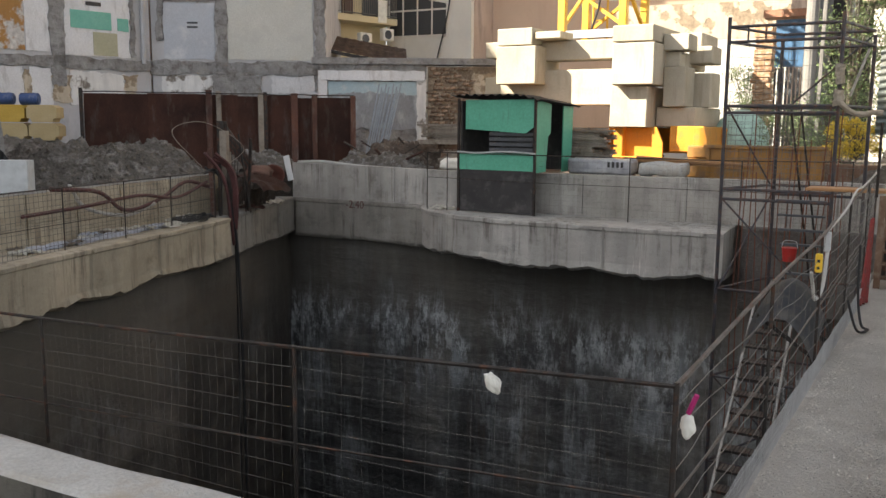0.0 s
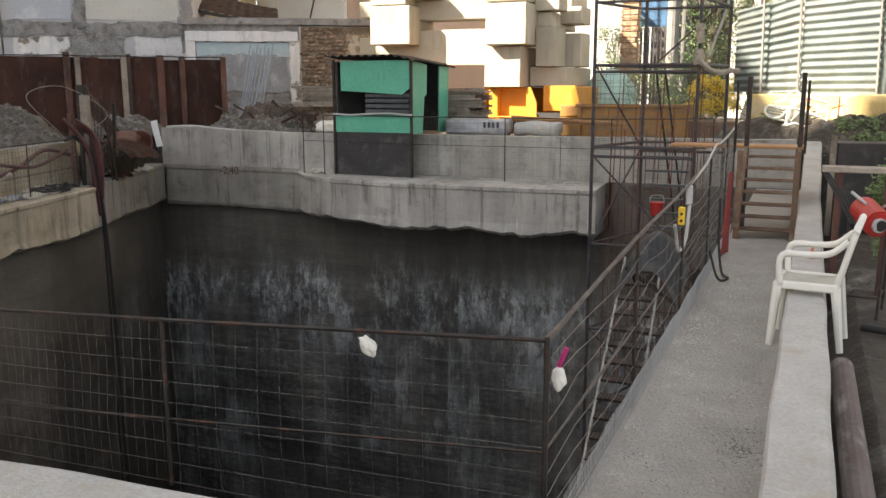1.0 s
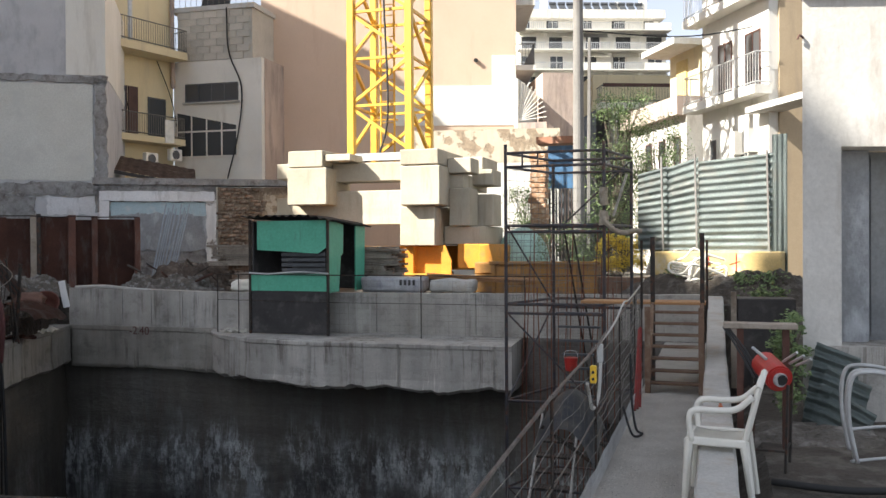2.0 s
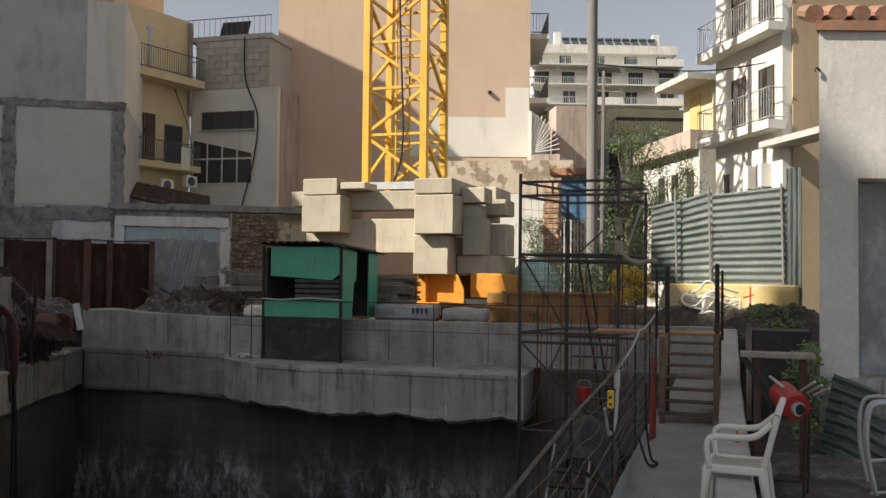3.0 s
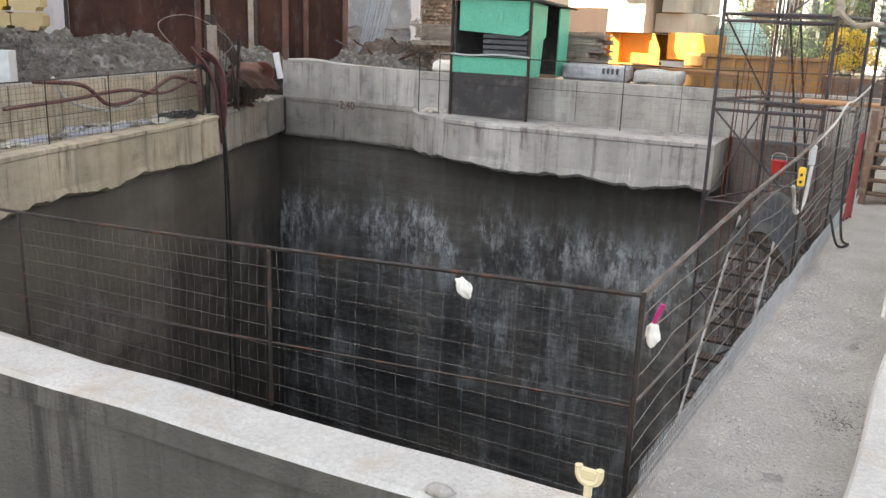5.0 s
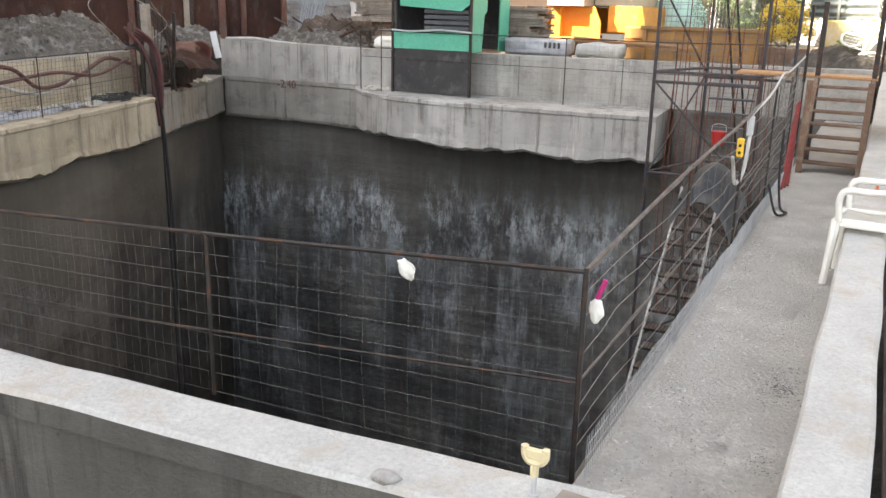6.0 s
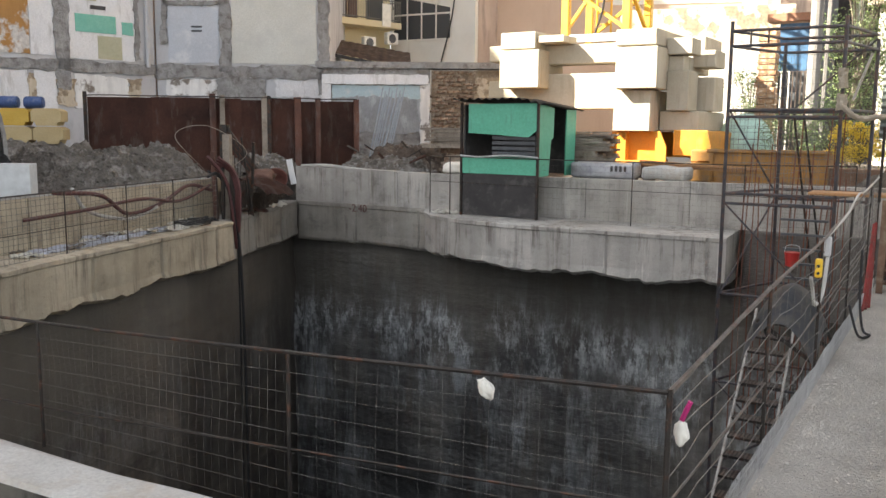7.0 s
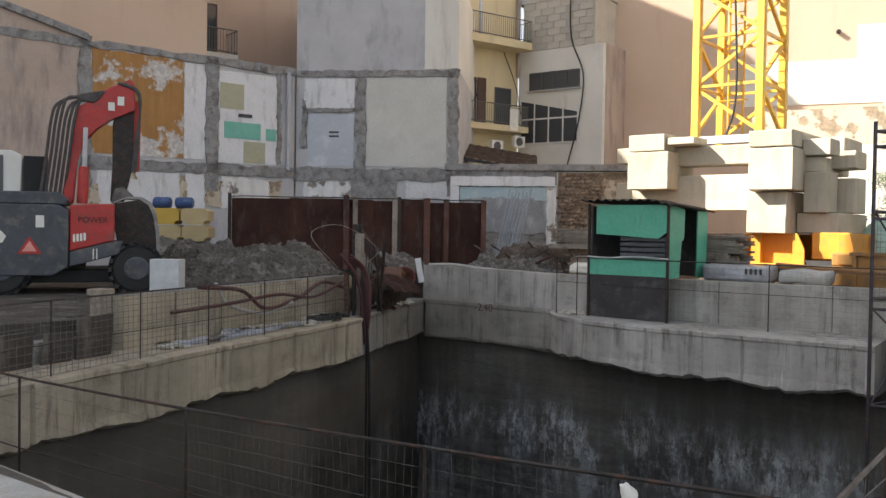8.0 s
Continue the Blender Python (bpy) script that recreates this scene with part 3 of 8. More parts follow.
for i in range(111):
    u = 0.1 * i
    w, z = 0.012 * ripple(u, 2, 8, 1.2), 0.39 + 0.006 * ripple(u, 4, 1, 2.0)
    rings.append([bm.verts.new(m @ Vector(p)) for p in ((u, -0.27 + w, -1.0), (u, -0.27 + w, z - 0.03), (u, -0.25 + w, z), (u, 0.0 + w, z), (u, 0.018 + w, z - 0.02),
                                                      (u, 0.025 + w, z - 0.11), (u, 0.0 + w, z - 0.12), (u, 0.0 + w, -1.1))])
for a, b in zip(rings, rings[1:]):
    for i in range(7):
        bm.faces.new((a[i], a[i + 1], b[i + 1], b[i]))
bm.faces.new(rings[0]), bm.faces.new(rings[-1])
near_parapet = setting("wall_parapet_south", bm, CONCRETE_PALE, "low whitish concrete parapet with darker, streaked side faces", "parapet")
# Side faces take the darker streaked concrete; the top keeps the pale one.
near_parapet.data.materials.append(DARK_STREAKED)
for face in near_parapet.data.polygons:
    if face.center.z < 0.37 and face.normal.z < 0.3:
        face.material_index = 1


# ---- houses round the site ----
def wall_box(parent, m, u0, u1, z0, z1, depth, material, name="wall", d0=0.0, label=""):
    bm = mesh()
    box(bm, u0, u1, d0, depth, z0, z1, m)
    return part(name, bm, material, parent, label)


def opening(parent, m, u0, u1, z0, z1, cols=2, rows=1, frame_mat=None, out=0.0, name="window", sill=True, bar_w=0.05):
    """A window set into the face: reveal, frame bars and one pane of glass for each light."""
    frame_mat = frame_mat or WHITE_PLASTIC
    bm = mesh()
    w = bar_w
    for i in range(cols + 1):
        c = u0 + (u1 - u0 - w) * i / cols
        box(bm, c, c + w, -0.03 + out, 0.05 + out, z0, z1, m)
    for j in range(rows + 1):
        c = z0 + (z1 - z0 - w) * j / rows
        box(bm, u0 + w, u1 - w, -0.026 + out, 0.046 + out, c, c + w, m)
    win = part(name, bm, frame_mat, parent)
    for i in range(cols):
        for j in range(rows):
            a, b = u0 + (u1 - u0 - w) * i / cols + w, u0 + (u1 - u0 - w) * (i + 1) / cols
            c, d = z0 + (z1 - z0 - w) * j / rows + w, z0 + (z1 - z0 - w) * (j + 1) / rows
            g = mesh()
            box(g, a, b, -0.012 + out, -0.004 + out, c, d, m)
            part("pane", g, GLASS, win)
    if sill:
        s = mesh()
        box(s, u0 - 0.08, u1 + 0.08, -0.12 + out, 0.02 + out, z0 - 0.07, z0 - 0.01, m)
        part("window_sill", s, CONCRETE_PALE, win)
    return win


def balcony(parent, m, u0, u1, z, reach, rail=0.95, slab=0.16, solid=None, step=0.11, rail_mat=None):
    s = mesh()
    box(s, u0, u1, -reach, 0.02, z - slab, z, m)
    deck = part("balcony", s, PLASTER_WHITE if solid is None else solid, parent)
    r = mesh()
    for za in (z + rail, z + 0.08):
        for a, b in (((u0, -reach + 0.04), (u1, -reach + 0.04)), ((u0 + 0.02, -reach + 0.04), (u0 + 0.02, 0)), ((u1 - 0.02, -reach + 0.04), (u1 - 0.02, 0))):
            rod(r, m @ Vector((*a, za)), m @ Vector((*b, za)), 0.022, 4)
    n = int((u1 - u0) / step)
    for i in range(n + 1):
        u = u0 + 0.02 + (u1 - u0 - 0.04) * i / n
        rod(r, m @ Vector((u, -reach + 0.04, z)), m @ Vector((u, -reach + 0.04, z + rail)), 0.011, 3)
    for e in (u0 + 0.02, u1 - 0.02):
        for i in range(1, int(reach / step)):
            rod(r, m @ Vector((e, -reach + i * step, z)), m @ Vector((e, -reach + i * step, z + rail)), 0.011, 3)
    part("railing", r, rail_mat or WIRE, deck, "thin iron balcony railing")
    return deck


# Grey party wall of the demolished house, in two planes that meet in a corner.
G_L = frame_of((-24.9, 13.09), (-23.43, 20.15))
G_R = frame_of((-23.43, 20.15), (-18.6, 23.24))
party = thing("party_wall", "grey party wall with scars of demolished rooms", "house wall")
wall_box(party, G_R, 0.0, 5.72, 0.4, 10.6, 7.0, PLASTER_GREY)
wall_box(party, G_R, 4.55, 5.73, 7.35, 10.62, 6.9, PLASTER_WHITE, "wall", -0.03)
wall_box(party, G_L, -7.5, 7.15, 0.4, 7.35, 0.6, PLASTER_GREY)

# Tall neighbours; sections below u -2 are unseen, added and stepped to cast shade.
pink_left = thing("apartment_block", "tall plastered apartment block over the party wall, with unseen shading sections added", "apartment block")
wall_box(pink_left, G_L, -2.0, 4.15, 0.0, 19.4, 12.0, PLASTER_PINK, "wall", 0.62)
wall_box(pink_left, G_L, -12.2, -2.0, 0.0, 18.4, 12.0, PLASTER_PINK, "wall", 0.62)
wall_box(pink_left, G_L, -17.6, -12.2, 0.0, 28.9, 1.4, PLASTER_PINK, "wall", 0.62)
wall_box(pink_left, G_L, -23.5, -17.61, 0.0, 29.2, 1.4, PLASTER_PINK, "wall", 0.62)
wall_box(pink_left, G_L, -60.0, -23.5, 0.0, 35.15, 4.0, PLASTER_PINK, "wall", 0.62)
brown = thing("apartment_block", "brownish plastered apartment block with a small balcony", "apartment block")
wall_box(brown, G_L, 4.2, 10.3, 0.0, 22.6, 14.0, PLASTER_PINK, "wall", 4.0)
# This section's height is set to place the shadow edge on the gable.
wall_box(brown, G_L, 10.3, 20.0, 0.0, 15.3, 14.0, PLASTER_PINK, "wall", 4.0)

# Pink gable behind the crane with its white lower part.
PK = frame_of((-18.45, 32.98), (-8.03, 36.27))
pink = thing("apartment_house", "tall salmon-pink gable with a white lower patch", "house")
wall_box(pink, PK, 0.0, 10.93, 0.3, 24.0, 9.0, PLASTER_PINK)
wall_box(pink, PK, 5.7, 10.9, 6.95, 8.66, 0.1, PLASTER_WHITE, "plaster_patch", -0.025, "fresh white plaster")
wall_box(pink, PK, 9.88, 10.9, 8.66, 9.95, 0.1, PLASTER_WHITE, "plaster_patch", -0.025, "fresh white plaster")

PKE = PK @ Matrix.Translation((10.93, 0, 0)) @ Matrix.Rotation(radians(90), 4, "Z")
for z in (9.6, 12.4):
    balcony(pink, PKE, 0.3, 5.0, z, 0.85, 0.9, 0.22, PLASTER_WHITE, 0.14)

bm = mesh()
rod(bm, PK @ Vector((9.2, 0.02, 9.74)), PK @ Vector((9.2, -0.14, 9.72)), 0.09, 12)
part("vent_pipe", bm, BLACK, pink, "short dark vent pipe")

# White house with the blockwork top storey, between the balcony house and the gable.
WH = frame_of((-21.44, 30.99), (-17.44, 31.2))
white = thing("house", "white plastered house with factory windows and a bare blockwork storey", "house")
wall_box(white, WH, 0.0, 4.0, 0.3, 9.5, 5.0, PLASTER_WHITE)
wall_box(white, WH, 0.2, 3.6, 9.5, 11.55, 5.0, BLOCKWORK, "upper_storey", 0.02)

# Cream house with balconies, side-on.
BH = frame_of((-22.33, 27.56), (-21.44, 30.99))
cream = thing("house", "cream house with iron balconies and brown shutters", "house")
wall_box(cream, BH, -0.3, 3.5, 0.3, 12.4, 6.0, PLASTER_CREAM)

# Stone ruin wall right of the crane.
SW = frame_of((-9.36, 28.67), (-5.12, 29.45))
ruin = thing("garden_wall", "old rubble-stone wall with remains of plaster and whitewash", "wall")
wall_box(ruin, SW, -1.0, 4.45, 4.7, 5.85, 0.5, STONE, "upper_wall")
wall_box(ruin, SW, -1.0, 4.4, 0.4, 4.7, 0.52, PLASTER_WHITE, "lower_wall", 0.01)

# Street front with balconies beyond the tin fence.
RH = frame_of((-1.4, 32.42), (1.6, 27.05))
street = thing("apartment_house", "white street house with long balconies and an ochre end wall", "house")
wall_box(street, RH, 2.25, 6.15, 0.3, 14.0, 8.0, PLASTER_WHITE)
wall_box(street, RH, 6.16, 6.22, 0.3, 14.0, 8.0, PLASTER_OCHRE, "end_wall", 0.3, "ochre end wall")
for z in (6.5, 9.4):
    balcony(street, RH, 1.9, 6.3, z, 0.55, 0.95, 0.26, PLASTER_WHITE, 0.14, GALV)
for u, z in ((3.3, 6.52), (4.9, 6.52), (3.3, 9.42), (4.9, 9.42)):
    opening(street, RH, u, u + 0.85, z, z + 1.75, 2, 1, SHUTTER, 0.0, "balcony_door", False)
for u in (2.75, 4.6):
    opening(street, RH, u, u + 0.5, 4.5, 5.3, 1, 1, WHITE_PLASTIC)
wall_box(street, RH, 5.7, 9.5, 5.72, 5.9, 0.4, CONCRETE_PALE, "canopy", -0.5)
for u in (4.55, 5.3):
    wall_box(street, RH, u, u + 0.3, 4.6, 5.3, 0.02, PLASTER_WHITE, "bracket", -0.35)
low_street = thing("house", "low cream street house with shuttered windows and a flat roof", "house")
LH = frame_of((-2.6, 34.0), (-0.7, 30.6))
wall_box(low_street, LH, -1.0, 3.6, 0.3, 6.4, 6.0, PLASTER_OLD)
wall_box(low_street, LH, -1.2, 3.6, 6.3, 6.95, 6.0, PLASTER_DULL, "roof_parapet", -0.35)
for u in (0.4, 1.5, 2.7):
    opening(low_street, LH, u, u + 0.5, 4.3, 5.6, 1, 1, SHUTTER)
wall_box(low_street, LH, 1.4, 3.6, 6.95, 8.7, 6.0, PLASTER_CREAM, "upper_wall", 0.5)
wall_box(low_street, LH, 1.1, 3.7, 8.7, 8.92, 6.0, CONCRETE_PALE, "roof", -0.5)
wall_box(low_street, LH, 2.0, 2.75, 7.1, 8.4, 0.52, SHUTTER_YELLOW, "shutter", 0.44, "yellow slatted shutter")

# White house corner beside the walkway.
near_house = thing("house", "whitewashed house corner with a deep door recess", "house")
def footprint(parent, name, points, z0, z1, material):
    bm = mesh()
    low, high = [bm.verts.new((x, y, z0)) for x, y in points], [bm.verts.new((x, y, z1)) for x, y in points]
    bm.faces.new(low), bm.faces.new(high)
    for i in range(len(points)):
        j = (i + 1) % len(points)
        bm.faces.new((low[i], low[j], high[j], high[i]))
    return part(name, bm, material, parent)
footprint(near_house, "wall", [(0.98, 10.06), (1.38, 10.19), (1.38, 10.75), (1.42, 10.95), (2.2, 15.0), (1.9, 15.0)], 0.0, 4.55, PLASTER_OLD)
footprint(near_house, "lintel", [(1.38, 10.19), (2.5, 10.55), (2.5, 11.2), (1.38, 10.75)], 2.95, 4.55, PLASTER_OLD)
footprint(near_house, "wall", [(2.5, 10.55), (6.0, 11.7), (6.0, 15.0), (2.5, 12.0)], 0.0, 4.55, PLASTER_OLD)
footprint(near_house, "door", [(1.39, 10.72), (2.49, 11.1), (2.49, 11.16), (1.39, 10.78)], 0.8, 2.94, DOOR_GREY)
for k in range(6):
    a = Vector((1.39, 10.72, 0)).lerp(Vector((2.49, 11.1, 0)), (k + 0.06) / 6)
    b = Vector((1.39, 10.72, 0)).lerp(Vector((2.49, 11.1, 0)), (k + 0.92) / 6)
    footprint(near_house, "door_board", [(a.x, a.y - 0.02), (b.x, b.y - 0.02), (b.x, b.y + 0.01), (a.x, a.y + 0.01)], 0.86, 2.88, DOOR_GREY)
footprint(near_house, "recess_pier", [(1.385, 10.55), (1.72, 10.66), (1.72, 10.71), (1.385, 10.6)], 0.8, 2.94, RENDER_GREY)
footprint(near_house, "door_step", [(1.1, 9.95), (2.6, 10.4), (2.49, 11.1), (1.39, 10.72)], 0.0, 0.8, CONCRETE)
footprint(near_house, "roof", [(0.95, 10.0), (6.1, 11.68), (6.1, 15.2), (1.9, 15.2)], 4.55, 4.66, TILE_ROOF)

for k in range(16):
    bm = mesh()
    p, q = Vector((0.93 + 0.24 * k, 9.98 + 0.079 * k, 4.72)), Vector((0.86 + 0.24 * k, 10.4 + 0.079 * k, 4.86))
    rod(bm, p, q, 0.1, 10, 0.085)
    part("roof_tile", bm, TILE_ROOF, near_house)
bm = mesh()
hose(bm, [(0.99, 10.06, 4.12), (0.95, 10.01, 4.14), (0.93, 10.0, 4.1)], 0.012, 6)
part("lamp_bracket", bm, RUST, near_house, "small rusty lamp bracket")

# ---- railings ----
def wires(bm, p0, p1, z0, z1, rows, cols, r, sag=0.01, tilt=0.0):
    """A panel of wires between two foot points; z0 and z1 give the low and high edge at both ends."""
    p0, p1 = Vector((*p0, 0)), Vector((*p1, 0))
    length = (p1 - p0).length
    side = Vector((-(p1 - p0).y, (p1 - p0).x, 0)).normalized()

    def at(u, v):
        low, high = z0[0] + (z0[1] - z0[0]) * u, z1[0] + (z1[1] - z1[0]) * u
        p = p0 + (p1 - p0) * u
        off = sag * (ripple(u * length, v * 4, p0.x, 1.1) + 0.5 * ripple(u * length, v * 9, p0.y, 3.0))
        return Vector((p.x, p.y, low + (high - low) * v + 0.6 * off)) + side * off
    for j in range(rows):
        v = j / max(1, rows - 1)
        steps = max(2, int(length / 0.22))
        pts = [at(k / steps, v) for k in range(steps + 1)]
        for a, b in zip(pts, pts[1:]):
            bar(bm, a, b, 2 * r, 2 * r)
    for i in range(cols):
        u = (i + 0.5) / cols
        pts = [at(u, k / 3) for k in range(4)]
        for a, b in zip(pts, pts[1:]):
            bar(bm, a, b, 1.3 * r, 1.3 * r)


def railing(name, label, posts, tops, mids, lows, panels, post_r=0.011, rail=None):
    """posts: foot points in plan; tops, mids and lows: heights at each."""
    root = thing(name, label, "railing", "", Matrix.Translation((*posts[0], lows[0])))
    back = root.matrix_basis.inverted()

    def put(kind, bm, material):
        bm.transform(back)
        return part(kind, bm, material, root)
    for (x, y), top, low in zip(posts, tops, lows):
        bm = mesh()
        rod(bm, (x, y, low), (x, y, top + 0.01), post_r, 6)
        put("post", bm, STEEL_DARK)
    for heights, kind in ((tops, "top_rail"), (mids, "middle_rail")):
        bm = mesh()
        hose(bm, [(x, y, z) for (x, y), z in zip(posts, heights)], 0.011 if kind == "top_rail" else 0.006, 6, 8)
        put(kind, bm, rail or STEEL_DARK)
    for k, (rows, cols, r, sag) in enumerate(panels):
        if rows:
            bm = mesh()
            wires(bm, posts[k], posts[k + 1], (lows[k] + 0.02, lows[k + 1] + 0.02), (tops[k], tops[k + 1]), rows, cols, r, sag)
            tagged(put("wire_panel", bm, WIRE), "fine wire mesh", kind="stuff")
    return root


railing("railing", "rusty bar railing with wire mesh along the near rim", [(-0.86, 3.22), (-2.76, 3.2), (-4.8, 3.2), (-7.15, 3.2), (-9.2, 3.2)], [0.90, 0.79, 0.685, 0.605, 0.575],
        [0.43, 0.29, 0.14, 0.02, 0.0], [-0.02, -0.06, -0.12, -0.2, -0.2], [(9, 16, 0.0008, 0.03), (9, 36, 0.0007, 0.03), (8, 0, 0.0006, 0.03), (8, 0, 0.0006, 0.03)])
railing("railing", "rusty bar railing with loose wire mesh along the walkway", [(-0.858, 3.222), (-0.83, 4.98), (-0.83, 6.9), (-0.84, 8.8), (-0.85, 10.6), (-0.9, 12.3)],
        [0.905, 1.04, 1.1, 1.2, 1.3, 1.38], [0.44, 0.5, 0.55, 0.6, 0.65, 0.7], [-0.02] * 6, [(9, 6, 0.0016, 0.025), (9, 8, 0.0017, 0.028), (10, 12, 0.0022, 0.03), (12, 16, 0.003, 0.03), (12, 16, 0.003, 0.03)], rail=WORN_RAIL)
railing("railing", "thin steel railing with light mesh along the far ledge", [(-10.3, 16.5), (-9.75, 16.45), (-7.62, 16.42), (-5.58, 16.45), (-3.45, 16.45), (-1.6, 16.5)],
        [1.27, 1.28, 1.27, 1.27, 1.27, 1.3], [0.72, 0.72, 0.7, 0.7, 0.7, 0.7], [0.0] * 6, [(0, 0, 0, 0), (0, 0, 0, 0), (12, 20, 0.0012, 0.01), (12, 24, 0.0012, 0.01), (12, 20, 0.0012, 0.01)])
railing("railing", "steel posts with welded mesh along the west beam", [(-12.75, 12.4), (-12.2, 10.8), (-11.72, 9.4), (-11.27, 7.95), (-10.8, 6.5), (-10.3, 5.0), (-9.6, 3.4)],
        [0.93] * 7, [0.4] * 7, [0.0] * 7, [(10, 16, 0.0028, 0.03), (10, 14, 0.0028, 0.03), (10, 14, 0.0028, 0.02), (12, 16, 0.003, 0.02), (12, 16, 0.003, 0.02), (10, 14, 0.003, 0.02)])
bm = mesh()
for k in range(290):
    y = 3.24 + 0.0275 * k
    lean, tall = 0.012 * ripple(y, 0, 0, 1.3), 0.2 + 0.03 * ripple(y, 4, 0, 2.0)
    bar(bm, (-0.812, y, 0.0), (-0.806 + lean, y + 0.01 * ripple(k, 1, 1, 1.7), tall), 0.0028, 0.0028)
wires(bm, (-0.811, 3.25), (-0.806, 11.2), (0.03, 0.03), (0.16, 0.18), 3, 0, 0.0011, 0.01)
skirt = part("mesh_skirt", bm, GALV)
tagged(skirt, "pale fine wire mesh along the foot of the railing", "mesh")

# Gloves and ribbon hung on the rails.
def lump(name, at, size, material, label, category, seed, sub=3):
    bm = mesh()
    bmesh.ops.create_icosphere(bm, subdivisions=sub, radius=1)
    for v in bm.verts:
        n = 1 + 0.35 * ripple(v.co.x + seed, v.co.y, v.co.z, 1.6) + 0.15 * ripple(v.co.x, v.co.y + seed, v.co.z, 4.0)
        v.co = Vector((v.co.x * size[0] * n, v.co.y * size[1] * n, v.co.z * size[2] * n))
    ob = part(name, bm, material, None, "", True)
    ob.location = at
    return tagged(ob, label, category)


MAGENTA = plain("magenta_cloth", (0.4, 0.02, 0.14), 0.8)
lump("work_glove", (-1.645, 3.2, 0.79), (0.03, 0.018, 0.05), CLOTH, "white cotton work glove hung on the near rail", "glove", 3)
near_glove = bpy.data.objects["work_glove"]
near_glove.rotation_euler = (0.2, -0.5, 0.3)
glove = lump("work_glove", (-0.825, 3.28, 0.73), (0.028, 0.02, 0.05), CLOTH, "white cotton work glove with magenta cuff on the corner post", "glove", 8)
bm = mesh()
hose(bm, [(0.0, 0, 0.05), (0.015, 0, 0.09), (0.03, 0, 0.13)], 0.011, 6)
part("cuff", bm, MAGENTA, glove, "magenta cuff")


# ---- stairs, scaffold ----
stairs = thing("wooden_stairs", "open brown wooden steps up from the walkway end", "stairs", "", Matrix.Translation((-0.42, 11.35, 0)))
for x in (-0.33, 0.33):
    bm = mesh()
    bar(bm, (x, 0.0, -0.0), (x, 0.95, 1.05), 0.05, 0.12)
    part("stringer", bm, WOOD_BROWN, stairs)
    bm = mesh()
    box(bm, x - 0.035, x + 0.035, -0.06, 0.0, 0.0, 1.1)
    part("post", bm, WOOD_BROWN, stairs)
    bm = mesh()
    box(bm, x - 0.03, x + 0.03, 0.95, 1.02, 0.0, 2.0 if x < 0 else 2.05)
    part("rear_post", bm, STEEL_DARK, stairs)
for k in range(7):
    bm = mesh()
    box(bm, -0.31, 0.31, 0.02 + 0.13 * k, 0.2 + 0.13 * k, 0.125 + 0.142 * k - 0.028, 0.125 + 0.142 * k, bevel=0.005)
    part("tread", bm, WOOD_BROWN, stairs)
for x in (-0.4, 0.4):
    bm = mesh()
    rod(bm, (x, -0.05, 1.08), (x, -0.05, 1.95), 0.018, 6)
    part("handrail_post", bm, STEEL_DARK, stairs)
bm = mesh()
box(bm, -1.75, -0.02, 12.3, 12.75, 1.06, 1.1, bevel=0.008)
tagged(part("platform_board", bm, ORANGE_PLY), "orange film-faced board laid as a landing over the steps", "board")

scaffold = thing("scaffold_tower", "blue-brown steel scaffold tower with a ladder standing in the excavation", "scaffold", "", Matrix.Translation((-2.3, 14.2, PIT_DEEP)))
SB = scaffold.matrix_basis.inverted()
def scaf(name, bm, material=BLUE_STEEL, label=""):
    bm.transform(SB)
    return part(name, bm, material, scaffold, label)
def stair_ladder():
    """Steep steel stair ladder from the tower down into the excavation."""
    root = thing("stair_ladder", "steep steel stair ladder with pale rails down into the excavation", "ladder", "", Matrix.Translation((-2.2, 13.2, -0.7)))
    back = root.matrix_basis.inverted()
    top, low = Vector((-2.46, 13.1, -0.72)), Vector((-2.1, 8.2, -3.3))
    side = Vector((0.55, 0.02, 0))
    for k in range(2):
        bm = mesh()
        bar(bm, top + side * k, low + side * k, 0.03, 0.07)
        bm.transform(back)
        part("rail", bm, PALE_RAIL, root, "pale worn rail")
    for k in range(17):
        c = top.lerp(low, (k + 0.7) / 17)
        bm = mesh()
        box(bm, c.x + 0.02, c.x + 0.53, c.y - 0.11, c.y + 0.11, c.z - 0.03, c.z)
        bm.transform(back)
        part("tread", bm, STEEL_DARK, root)
        bm = mesh()
        for q in range(11):
            box(bm, c.x + 0.04 + 0.045 * q, c.x + 0.065 + 0.045 * q, c.y - 0.115, c.y + 0.1, c.z + 0.001, c.z + 0.006)
        bm.transform(back)
        part("tread_grip", bm, WORN_RAIL, root)


PALE_RAIL = surface("pale_rail", (0.3, 0.28, 0.26), (0.5, 0.48, 0.44), 0.6, 5, 30, 0.2, stain=(0.1, 0.08, 0.07), amount=0.4)
stair_ladder()
CORNERS = [(-3.12, 13.5), (-1.56, 13.5), (-1.28, 15.0), (-2.62, 15.0)]
for k, (x, y) in enumerate(CORNERS):
    bm = mesh()
    rod(bm, (x, y, PIT_DEEP), (x, y, 3.5 if k < 2 else 3.3), 0.028, 8)
    scaf("standard", bm)
for z in (3.36, 3.14, 2.2, 2.1, 0.95, 0.8, -0.6, -2.0, -3.4, -4.8):
    for k in range(4):
        if z in (2.1, 0.8) and k % 2:
            continue
        a, b = CORNERS[k], CORNERS[(k + 1) % 4]
        bm = mesh()
        rod(bm, (*a, z), (*b, z), 0.022, 6)
        scaf("ledger", bm)
